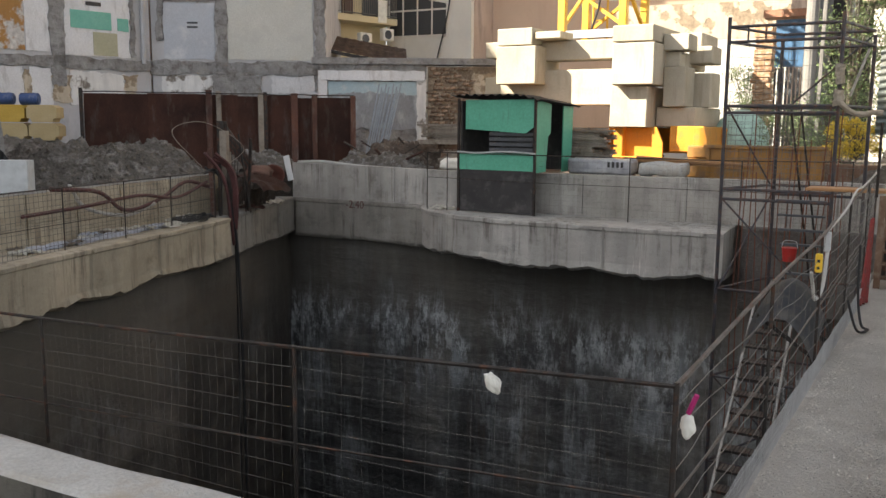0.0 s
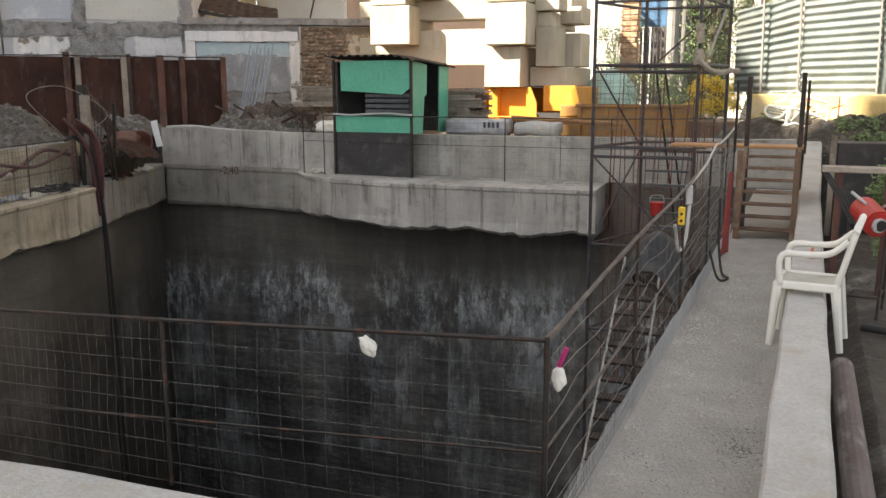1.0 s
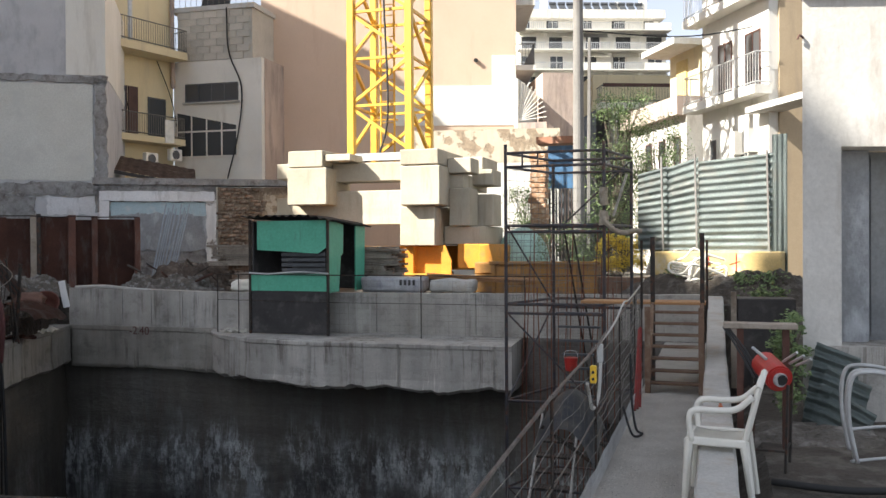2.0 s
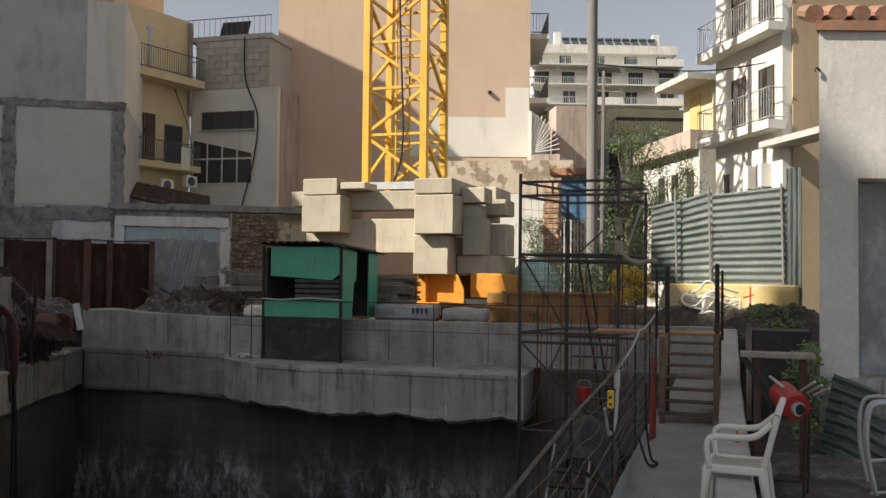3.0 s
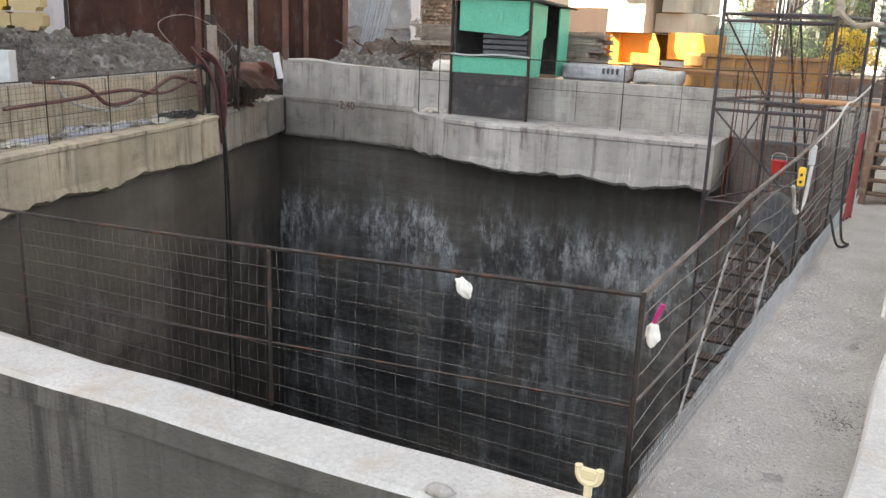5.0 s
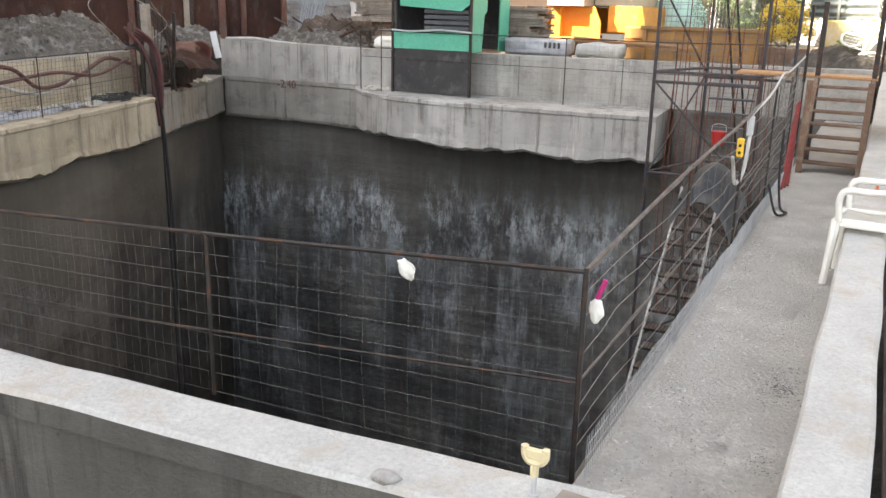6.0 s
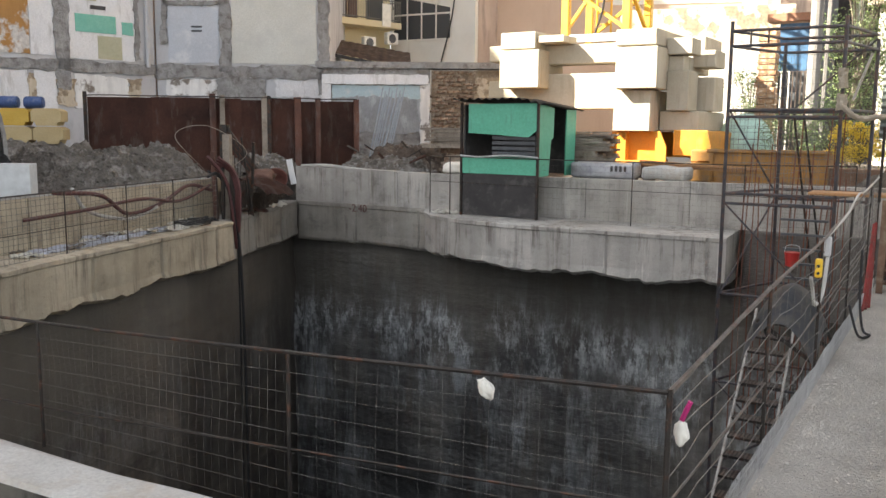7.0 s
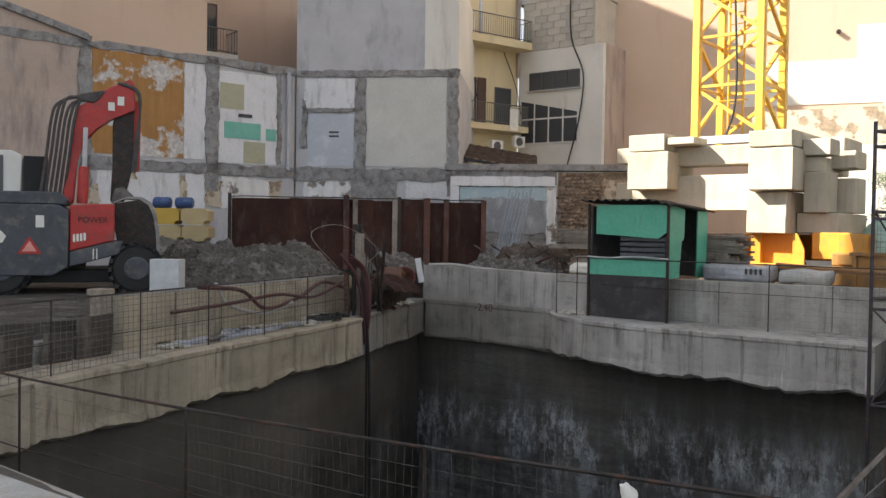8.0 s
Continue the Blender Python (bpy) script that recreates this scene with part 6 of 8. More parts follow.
for k, (x, y, sx, sy, turn, material) in enumerate(((-12.1, 9.6, 0.12, 1.3, 18, PLASTIC_BLUE), (-12.45, 11.2, 0.14, 0.6, 20, CLOTH), (-11.7, 8.3, 0.12, 0.9, 15, PLASTIC_BLUE), (-13.0, 12.2, 0.2, 0.3, 0, BLACK), (-13.6, 14.3, 0.3, 0.25, 30, RUST), (-14.2, 15.6, 0.2, 0.35, 10, CLOTH), (-9.9, 16.6, 0.2, 0.18, 10, CLOTH), (-10.2, 16.8, 0.2, 0.12, 40, CLOTH))):
    bm = mesh()
    sheet(bm, lambda u, v: ((2 * u - 1) * sx, (2 * v - 1) * sy, 0.06 + 0.07 * ripple(u * 4, v * 6 + k * 3, k, 1) - 0.05 * abs(2 * u - 1)), 10, 20)
    bmesh.ops.solidify(bm, geom=bm.faces[:], thickness=0.02)
    ob = part("debris", bm, material)
    ob.matrix_basis = pose(x, y, 0.0, 0, 0, turn)
    tagged(ob, "crumpled sheet of site debris lying on the concrete rim", "debris", "rim debris")

rnd = random.Random(63)
for k in range(16):
    t = rnd.random()
    x, y = -11.2 - 1.65 * t + rnd.uniform(-0.5, -0.1), 7.2 + 5.0 * t
    w = rnd.uniform(0.06, 0.16)
    bm = mesh()
    sheet(bm, lambda u, v: ((2 * u - 1) * w, (2 * v - 1) * w * 1.6, 0.035 + 0.07 * ripple(u * 5, v * 5 + k * 3, k, 1)), 7, 9)
    bmesh.ops.solidify(bm, geom=bm.faces[:], thickness=0.008)
    ob = part("crumpled_paper", bm, rnd.choice((CLOTH, CLOTH, PLASTIC_BLUE, WOOD)))
    ob.matrix_basis = pose(x, y, 0.012, 0, 0, rnd.uniform(0, 180))
    tagged(ob, "crumpled pale paper or film lying on the concrete rim", "litter", "rim litter")


# ---- plank stacks and reinforcing bars behind the booth ----
def plank_stack(centre, turn, length, rows, cols, seed):
    rnd = random.Random(seed)
    for j in range(rows):
        for i in range(cols):
            bm = mesh()
            a, b = -length / 2 + rnd.uniform(-0.25, 0.25), length / 2 + rnd.uniform(-0.35, 0.25)
            box(bm, a, b, 0.24 * i, 0.24 * i + 0.22, 0.056 * j, 0.056 * j + 0.05, bevel=0.004)
            ob = part("plank", bm, WOOD)
            ob.matrix_basis = Matrix.Translation(centre) @ Matrix.Rotation(radians(turn + rnd.uniform(-3, 3)), 4, "Z")
            tagged(ob, "weathered grey scaffold plank in a loose stack", "plank", "stacked planks")


PALE_BAR = surface("pale_steel_bar", (0.3, 0.34, 0.38), (0.42, 0.46, 0.5), 0.5, 6, 40, 0.1, metal=0.3)
plank_stack((-10.6, 18.6, 1.405), 12, 1.9, 9, 3, 1)
plank_stack((-8.0, 18.5, 1.185), 8, 2.0, 12, 3, 2)
plank_stack((-10.4, 18.0, 0.8), -20, 1.2, 8, 2, 3)
TIMBER = thing("timber_trestle", "low timber trestle under the plank stacks", "trestle")
for x, y in ((-11.2, 18.7), (-10.0, 18.9), (-8.8, 18.5), (-7.5, 18.6)):
    bm = mesh()
    box(bm, x - 0.08, x + 0.08, y, y + 0.7, 0.65, 1.2)
    part("bearer", bm, WOOD_BROWN, TIMBER)
bm = mesh()
box(bm, -11.4, -9.8, 18.75, 19.4, 1.28, 1.4), box(bm, -9.0, -7.3, 18.55, 19.2, 1.06, 1.18)
part("bearer", bm, WOOD_BROWN, TIMBER)
bm = mesh()
for k in range(10):
    x = -15.2 + 0.09 * k
    rod(bm, (x - 0.15, 21.0 - 0.02 * k, 0.7), (x - 0.22 + 0.12 * ripple(k, 0, 0, 2.3), 21.9, 3.1 - 0.1 * (k % 3)), 0.022, 5)
tagged(part("reinforcing_bars", bm, PALE_BAR), "bundle of pale steel bars leaning on the room wall", "steel bars", "", "stuff")
heap("scrap_heap", (-12.7, 19.3), (1.5, 0.9), 0.8, 8, RUBBLE_BROWN, "heap of brown rubble, rotten wood and bent bars behind the retaining wall", "scrap heap", 14.0, 0.16, 60)
rnd = random.Random(41)
for k in range(15):
    bm = mesh()
    x, y = rnd.uniform(-14.0, -11.4), rnd.uniform(18.3, 19.6)
    a = rnd.uniform(0, math.tau)
    reach, rise = rnd.uniform(0.5, 1.3), rnd.uniform(0.0, 0.45)
    hose(bm, [(x, y, 0.9), (x + 0.5 * reach * math.cos(a), y + 0.25 * math.sin(a), 1.0 + 0.5 * rise), (x + reach * math.cos(a), y + 0.5 * math.sin(a), 1.1 + rise * rnd.uniform(0.8, 1.2))], rnd.choice((0.012, 0.016, 0.03)), 5, 5)
    tagged(part("scrap_bar", bm, rnd.choice((RUST, STEEL_DARK, WOOD_DARK, WOOD_BROWN))), "bent rusty bar sticking out of the scrap heap", "steel bar", "scrap heap bars")
lump("cement_bag", (-10.35, 17.75, 0.95), (0.35, 0.22, 0.16), CLOTH, "white crumpled cement bag behind the retaining wall", "bag", 4)
def wrapped_pallet(at, size, turn, material, label, seed, print_bars=False):
    """A block of goods under crumpled film, with rounded edges and folds."""
    root = thing("wrapped_pallet", label, "pallet", "wrapped goods", pose(*at, 0, 0, turn))
    bm = mesh()
    box(bm, -size[0] / 2, size[0] / 2, -size[1] / 2, size[1] / 2, 0.02, size[2], bevel=0.05)
    bmesh.ops.subdivide_edges(bm, edges=[e for e in bm.edges if e.calc_length() > 0.2], cuts=7, use_grid_fill=True)
    for v in bm.verts:
        q = v.co.copy()
        v.co += Vector((0.02 * ripple(q.y + seed, q.z, q.x, 5), 0.05 * ripple(q.x + seed, q.z, q.y, 4) + 0.02 * ripple(q.x, q.z + seed, q.y, 11), 0.05 * ripple(q.x + seed, q.y, 1, 3)))
    part("film", bm, material, root, "", True)
    if print_bars:
        for k in range(4):
            bm = mesh()
            box(bm, 0.22 + 0.1 * k, 0.27 + 0.1 * k, -size[1] / 2 - 0.05, -size[1] / 2 - 0.035, 0.18, 0.3)
            part("print_bar", bm, BLACK_BOARD, root, "dark bar of print")
    for x in (-size[0] / 2 + 0.1, 0, size[0] / 2 - 0.1):
        bm = mesh()
        box(bm, x - 0.05, x + 0.05, -size[1] / 2 + 0.05, size[1] / 2 - 0.05, -0.1, 0.02)
        part("runner", bm, WOOD_BROWN, root)
    return root


FILM = surface("grey_plastic_film", (0.36, 0.36, 0.38), (0.56, 0.56, 0.57), 0.3, 3.0, 20, 0.4, stain=(0.25, 0.25, 0.28), amount=0.45)
wrapped_pallet((-6.78, 18.15, 0.82), (1.42, 0.6, 0.36), 2, FILM, "grey film-wrapped goods on a pallet behind the retaining wall", 3.0, True)
wrapped_pallet((-5.42, 18.2, 0.82), (0.98, 0.55, 0.3), -3, CONCRETE_PALE, "pale dusty slab pack on a pallet behind the retaining wall", 7.0)
skip = thing("steel_trough", "dull orange steel trough standing behind the retaining wall", "trough", "", Matrix.Translation((-3.7, 19.2, 0.72)))
bm = mesh()
box(bm, -1.1, 1.3, -0.03, 0.03, 0.05, 0.7), box(bm, -1.1, 1.3, 0.77, 0.83, 0.05, 0.7), box(bm, -1.1, -1.04, 0.03, 0.77, 0.05, 0.7), box(bm, 1.24, 1.3, 0.03, 0.77, 0.05, 0.7), box(bm, -1.04, 1.24, 0.03, 0.77, 0.05, 0.1)
part("trough_body", bm, ORANGE_DULL, skip)
for x in (-1.05, -0.45, 0.2, 0.8, 1.25):
    bm = mesh()
    box(bm, x - 0.04, x + 0.04, -0.09, -0.032, 0.0, 0.74, bevel=0.006)
    part("rib", bm, ORANGE_DULL, skip)
bm = mesh()
box(bm, -1.15, 1.35, -0.1, 0.05, 0.702, 0.78, bevel=0.01)
part("top_flange", bm, ORANGE_DULL, skip)
for k in range(3):
    bm = mesh()
    bar(bm, (-6.7 + 0.3 * k, 18.55 - 0.06 * k, 1.16 + 0.035 * k), (-3.9 + 0.2 * k, 18.6 - 0.06 * k, 1.04 + 0.035 * k), 0.14, 0.035)
    tagged(part("loose_board", bm, ORANGE_PLY), "loose orange board lying over the crates", "board", "loose boards")
bm = mesh()
box(bm, -4.2, -1.0, 19.3, 19.5, 0.7, 1.15, bevel=0.02)
tagged(part("timber_beam", bm, WOOD_BROWN), "brown timber beam on the ground", "beam")
bm = mesh()
bmesh.ops.create_icosphere(bm, subdivisions=3, radius=1, matrix=Matrix.Translation((-5.0, 23.4, 1.4)) @ Matrix.Diagonal((0.75, 0.7, 0.95, 1)))
PALE_GREEN = plain("pale_green_sheet", (0.42, 0.6, 0.52), 0.6)
tagged(part("covered_load", bm, PALE_GREEN, None, "", True), "rounded load under a pale green cover", "covered load")


# ---- excavator ----
HOSE_GREY = plain("dusty_rubber_hose", (0.07, 0.062, 0.058), 0.75, var=0.35)
CHEEK_STEEL = surface("dark_worn_steel", (0.07, 0.065, 0.06), (0.15, 0.14, 0.13), 0.6, 3, 25, 0.3, metal=0.2, stain=(0.2, 0.18, 0.16), amount=0.4)
digger = thing("excavator", "red and grey wheeled excavator with its bucket lowered", "excavator", "", frame_of((-16.01, 6.82), (-14.65, 9.15), 0.55))
def dig(name, bm, material, label="", parent=None, smooth=False):
    bm.transform(Matrix.Translation((0, 0, -0.55)))
    return part(name, bm, material, parent or digger, label, smooth)
def profile(outline, y0, y1):
    bm = mesh()
    prism(bm, outline, y1 - y0, Matrix.Translation((0, y0, 0)))
    bmesh.ops.bevel(bm, geom=bm.edges[:], offset=0.02, segments=1, affect="EDGES")
    return bm
dig("counterweight", profile([(-1.6, 1.0), (-1.5, 0.9), (0.9, 0.9), (1.16, 1.05), (1.17, 2.1), (1.0, 2.2), (-1.5, 2.2), (-1.6, 2.1)], -0.1, 2.2), GREY_PAINT, "dark grey counterweight")
dig("hood", profile([(-1.4, 2.205), (1.1, 2.205), (1.14, 2.3), (1.0, 2.44), (-1.3, 2.42)], 0.0, 2.0), GREY_PAINT, "grey engine hood")
dig("side_panel", profile([(1.18, 1.35), (1.95, 1.55), (1.95, 2.24), (1.18, 2.2)], -0.06, 0.9), RED_PAINT, "red side panel")
dig("skirt", profile([(1.18, 1.06), (2.05, 1.3), (2.1, 1.54), (1.96, 1.54), (1.18, 1.34)], -0.08, 1.0), GREY_PAINT, "grey skirt")
dig("chassis", profile([(-1.2, 0.75), (2.4, 0.75), (2.4, 1.0), (-1.2, 0.98)], 0.3, 1.9), BLACK, "dark chassis")
dig("turntable", profile([(-0.1, 0.9), (1.4, 0.9), (1.4, 1.1), (-0.1, 1.1)], 0.4, 1.7), STEEL_DARK)
for u in (0.05, 2.35):
    for y in (0.1, 1.75):
        bm = mesh()
        bmesh.ops.create_cone(bm, cap_ends=True, segments=28, radius1=0.47, radius2=0.47, depth=0.3, matrix=Matrix.Translation((u, y, 1.02)) @ Matrix.Rotation(radians(90), 4, "X"))
        bmesh.ops.bevel(bm, geom=[e for e in bm.edges if len(e.link_faces) == 2 and e.calc_face_angle(0) > 1], offset=0.06, segments=2, affect="EDGES")
        tyre = dig("wheel", bm, BLACK)
        for k in range(18):
            bm = mesh()
            a = k * math.tau / 18
            box(bm, -0.045, 0.045, -0.17, 0.17, 0.44, 0.5, Matrix.Translation((u, y, 1.02)) @ Matrix.Rotation(a, 4, "Y") @ Matrix.Rotation(radians(25), 4, "Z"))
            dig("tread_lug", bm, BLACK, "", tyre)
        bm = mesh()
        bmesh.ops.create_cone(bm, cap_ends=True, segments=20, radius1=0.24, radius2=0.2, depth=0.04, matrix=Matrix.Translation((u, y - 0.16, 1.02)) @ Matrix.Rotation(radians(90), 4, "X"))
        dig("rim", bm, GREY_PAINT, "", tyre)
dig("boom", profile([(1.0, 2.25), (1.21, 3.63), (1.26, 4.1), (1.66, 4.3), (1.97, 4.57), (2.22, 4.7), (2.31, 4.6), (2.32, 4.09), (1.88, 3.9), (1.6, 3.72), (1.36, 3.45), (1.27, 3.1), (1.2, 2.25)], 0.72, 1.08), RED_PAINT, "red two-piece boom")
stick = dig("stick", profile([(1.9, 3.8), (2.0, 4.3), (2.3, 4.3), (2.28, 3.0), (2.12, 2.3), (1.86, 2.3), (1.9, 3.0)], 0.8, 1.0), STEEL_DARK, "dark worn stick")
bm = mesh()
bar(bm, (2.3, 0.9, 4.3), (2.27, 0.9, 2.9), 0.07, 0.26)
dig("stick_edge", bm, RED_PAINT, "red edge plate", stick)
bm = mesh()
curve = [(1.95, 2.3), (2.2, 2.4), (2.45, 2.39), (2.63, 2.28), (2.72, 2.05), (2.77, 1.7), (2.79, 1.3), (2.76, 1.18)]
shell = [Vector((x, 0, z)) for x, z in curve]
inner = [Vector((x - 0.05 - 0.02 * i / 7, 0, z - 0.045)) for i, (x, z) in enumerate(curve)]
rows = [[bm.verts.new((p.x, y, p.z)) for p in shell + inner[::-1]] for y in (0.48, 0.75, 1.05, 1.32)]
for a, b in zip(rows, rows[1:]):
    for j in range(len(a)):
        bm.faces.new((a[j], a[(j + 1) % len(a)], b[(j + 1) % len(a)], b[j]))
bm.faces.new(rows[0]), bm.faces.new(rows[-1])
WORN_BUCKET = surface("worn_bucket", (0.26, 0.245, 0.23), (0.44, 0.42, 0.39), 0.5, 2, 25, 0.3, metal=0.25, stain=(0.14, 0.12, 0.1), amount=0.5)
bucket = dig("bucket", bm, WORN_BUCKET, "worn grey digging bucket")
# Dark plate colour stands in for the bucket's shaded side and inside.
for y in (0.5, 1.27):
    bm = mesh()
    prism(bm, [(1.95, 2.26), (2.42, 2.34), (2.6, 2.22), (2.68, 1.9), (2.71, 1.3), (2.3, 1.32), (2.0, 1.5), (1.9, 2.0)], 0.03, Matrix.Translation((0, y, 0)))
    dig("cheek_plate", bm, STEEL_DARK, "cheek plate coloured dark for the shaded bucket inside", bucket)
for y in (0.72, 1.05):
    bm = mesh()
    prism(bm, [(1.88, 2.28), (1.95, 2.55), (2.1, 2.6), (2.3, 2.41), (2.1, 2.34)], 0.05, Matrix.Translation((0, y, 0)))
    dig("ear", bm, CHEEK_STEEL, "", bucket)
for k in range(4):
    bm = mesh()
    bar(bm, (2.68, 0.55 + 0.22 * k, 1.28), (2.6, 0.55 + 0.22 * k, 1.08), 0.06, 0.04)
    dig("tooth", bm, STEEL_DARK, "", bucket)
bm = mesh()
rod(bm, (1.42, 0.64, 3.7), (1.4, 0.64, 2.9), 0.045, 10)
dig("piston_rod", bm, GALV, "bright piston rod")
for a, b, r in (((1.4, 0.64, 2.95), (1.36, 0.64, 2.25), 0.1), ((1.5, 0.9, 4.25), (1.95, 0.9, 4.52), 0.07)):
    bm = mesh()
    rod(bm, a, b, r, 12)
    dig("cylinder", bm, RED_PAINT, "red hydraulic cylinder")
for k in range(6):
    bm = mesh()
    x = 0.62 + 0.08 * k
    hose(bm, [(x, 0.66 + 0.03 * k, 2.3), (x + 0.12, 0.66, 3.2), (x + 0.2, 0.66, 3.85), (x + 0.32, 0.68, 4.15 + 0.05 * (k % 3)), (1.35 + 0.04 * k, 0.7, 4.32 - 0.02 * k), (1.75, 0.74, 4.42)], 0.03, 6)
    dig("hydraulic_hose", bm, HOSE_GREY)
for k in range(3):
    bm = mesh()
    hose(bm, [(2.0 + 0.05 * k, 0.7, 4.6), (2.34 + 0.02 * k, 0.7, 4.45), (2.4 + 0.03 * ripple(k, 1, 1, 3), 0.72, 4.0), (2.33, 0.74, 3.5 - 0.25 * k), (2.27, 0.76, 2.9)], 0.025, 6)
    dig("hydraulic_hose", bm, HOSE_GREY)
cab = dig("cab", profile([(-1.2, 2.3), (0.25, 2.3), (0.28, 3.15), (0.1, 3.25), (-1.2, 3.25)], 1.1, 2.1), WHITE_PLASTIC, "pale cab frame")
bm = mesh()
box(bm, -1.0, -0.05, 1.08, 1.1, 2.4, 3.15), box(bm, 0.27, 0.29, 1.2, 2.0, 2.45, 3.1)
dig("cab_window", bm, GLASS, "", cab)
bm = mesh()
box(bm, 0.3, 0.7, 1.1, 1.5, 2.4, 3.15)
dig("guard", bm, BLACK, "black guard frame")
bm = mesh()
prism(bm, [(0.32, 1.3), (0.72, 1.3), (0.52, 1.62)], 0.015, Matrix.Translation((0, -0.118, 0)))
sign = dig("warning_triangle", bm, RED_PAINT, "red warning triangle")
bm = mesh()
prism(bm, [(0.40, 1.345), (0.64, 1.345), (0.52, 1.54)], 0.006, Matrix.Translation((0, -0.125, 0)))
dig("triangle_centre", bm, plain("pale_red", (0.7, 0.3, 0.25), 0.4), "", sign)
bm = mesh()
prism(bm, [(-0.3, 1.5), (0.08, 1.5), (0.14, 1.62), (-0.02, 1.8), (-0.3, 1.8)], 0.008, Matrix.Translation((0, -0.11, 0)))
dig("maker_mark", bm, WHITE_PLASTIC, "plain white mark")
bm = mesh()
box(bm, 0.62, 0.76, -0.112, -0.1, 1.78, 2.0)
dig("notice_plate", bm, WHITE_PLASTIC, "small white plate")
for u, w, z0, z1 in ((1.88, 0.06, 4.06, 4.22), (2.05, 0.06, 4.17, 4.34)):
    bm = mesh()
    box(bm, u - w, u + w, 0.70, 0.712, z0, z1)
    dig("lettering_bar", bm, WHITE_PLASTIC, "white bar of lettering")
for k in range(4):
    bm = mesh()
    box(bm, 1.24 + 0.06 * k, 1.28 + 0.06 * k, -0.07, -0.061, 1.52 + 0.01 * k, 1.66 + 0.01 * k)
    dig("lettering_bar", bm, WHITE_PLASTIC, "white bar of lettering")
for k in range(2):
    bm = mesh()
    box(bm, 1.58 + 0.06 * k, 1.6 + 0.06 * k, -0.092, -0.081, 1.2, 1.4)
    dig("lettering_bar", bm, WHITE_PLASTIC, "white bar of lettering")
def lettering(text, size, m, material, parent=None, name="lettering", depth=0.002):
    data = bpy.data.curves.new(name, "FONT")
    data.body, data.size, data.extrude = text, size, depth
    data.materials.append(material)
    ob = new(name, data)
    ob.matrix_basis = m
    if parent:
        ob.parent = parent
    return ob
lettering("POWER", 0.15, pose(1.32, -0.066, 1.88 - 0.55, 90, 0, 0), BLACK, digger)
bm = mesh()
box(bm, -0.02, 0.5, -0.02, 0.3, 0.0, 0.68, bevel=0.01)
ob = part("metal_cabinet", bm, plain("light_grey_metal", (0.5, 0.52, 0.52), 0.5))
ob.matrix_basis = frame_of((-13.45, 8.3), (-13.05, 8.6), 0.58)
tagged(ob, "light grey metal cabinet standing by the wheel", "cabinet")


# ---- tin fence and the street side ----
def tin_sheet(name, m, w, z0, tops, waves, parent, along=False):
    """A corrugated sheet w wide from z0 to its two top corners; waves run across, or upright where along is set."""
    bm = mesh()
    n = waves * 6

    def place(u, v):
        z = z0 + (tops[0] + (tops[1] - tops[0]) * u - z0) * v
        wave = 0.02 * math.sin((u if along else v) * waves * math.tau)
        return m @ Vector((w * u, wave + 0.03 * ripple(u * 3, v * 3, w, 1), z))
    sheet(bm, place, n if along else 8, 6 if along else n)
    bmesh.ops.solidify(bm, geom=bm.faces[:], thickness=0.004)
    return part(name, bm, TIN, parent)


tin = thing("tin_fence", "fence of dented galvanised corrugated sheets", "fence")
TF = frame_of((-1.6, 19.9), (1.5, 18.8))
tin_sheet("corrugated_sheet", TF @ Matrix.Translation((0.0, 0.05, 0)), 0.72, 1.75, (3.45, 3.6), 12, tin)
tin_sheet("corrugated_sheet", TF @ Matrix.Translation((0.7, 0.0, 0)), 0.72, 1.75, (3.55, 3.75), 12, tin)
tin_sheet("corrugated_sheet", TF @ Matrix.Translation((1.45, -0.06, 0)), 1.62, 1.72, (3.64, 3.74), 13, tin)
tin_sheet("corrugated_sheet", TF @ Matrix.Translation((3.0, -0.1, 0)), 0.3, 1.2, (4.1, 4.1), 3, tin, True)
for u in (0.68, 1.44, 2.95):
    bm = mesh()
    bar(bm, TF @ Vector((u, -0.12, 1.2)), TF @ Vector((u - 0.05, -0.12, 3.8)), 0.035, 0.035)
    part("fence_post", bm, POLE_GREY, tin)
YELLOW_BEAM = surface("yellow_painted_concrete", (0.6, 0.44, 0.16), (0.68, 0.52, 0.24), 0.85, 1.5, 25, 0.3, stain=(0.55, 0.5, 0.4), amount=0.45)
kerb = thing("concrete_barrier", "yellowish concrete barrier with red sprayed marks under the tin fence", "barrier")
bm = mesh()
box(bm, 0.55, 3.25, -0.35, 0.15, 1.2, 1.72, TF, 0.03)
part("barrier_body", bm, YELLOW_BEAM, kerb)
SPRAY = plain("red_spray_paint", (0.5, 0.06, 0.03), 0.7)
SPRAY_FADED = plain("faded_spray_paint", (0.11, 0.05, 0.042), 0.85, var=0.3)
lettering("50", 0.3, TF @ Matrix.Translation((1.5, -0.354, 1.42)) @ Matrix.Rotation(radians(90), 4, "X"), SPRAY, kerb)
bm = mesh()
bar(bm, TF @ Vector((2.35, -0.356, 1.28)), TF @ Vector((2.35, -0.356, 1.68)), 0.03, 0.005), bar(bm, TF @ Vector((2.2, -0.356, 1.45)), TF @ Vector((2.42, -0.356, 1.52)), 0.03, 0.005)
part("spray_mark", bm, SPRAY, kerb)
lettering("-2.40", 0.27, pose(-13.1, 17.15, -0.18, 90, 0, 0), SPRAY_FADED, bpy.data.objects["wall_back_low"])
heap("earth_bank", (0.3, 18.6), (2.4, 1.1), 0.65, -15, SOIL, "bank of dark earth and rubble under the barrier", "soil bank", 21.0, n=44)


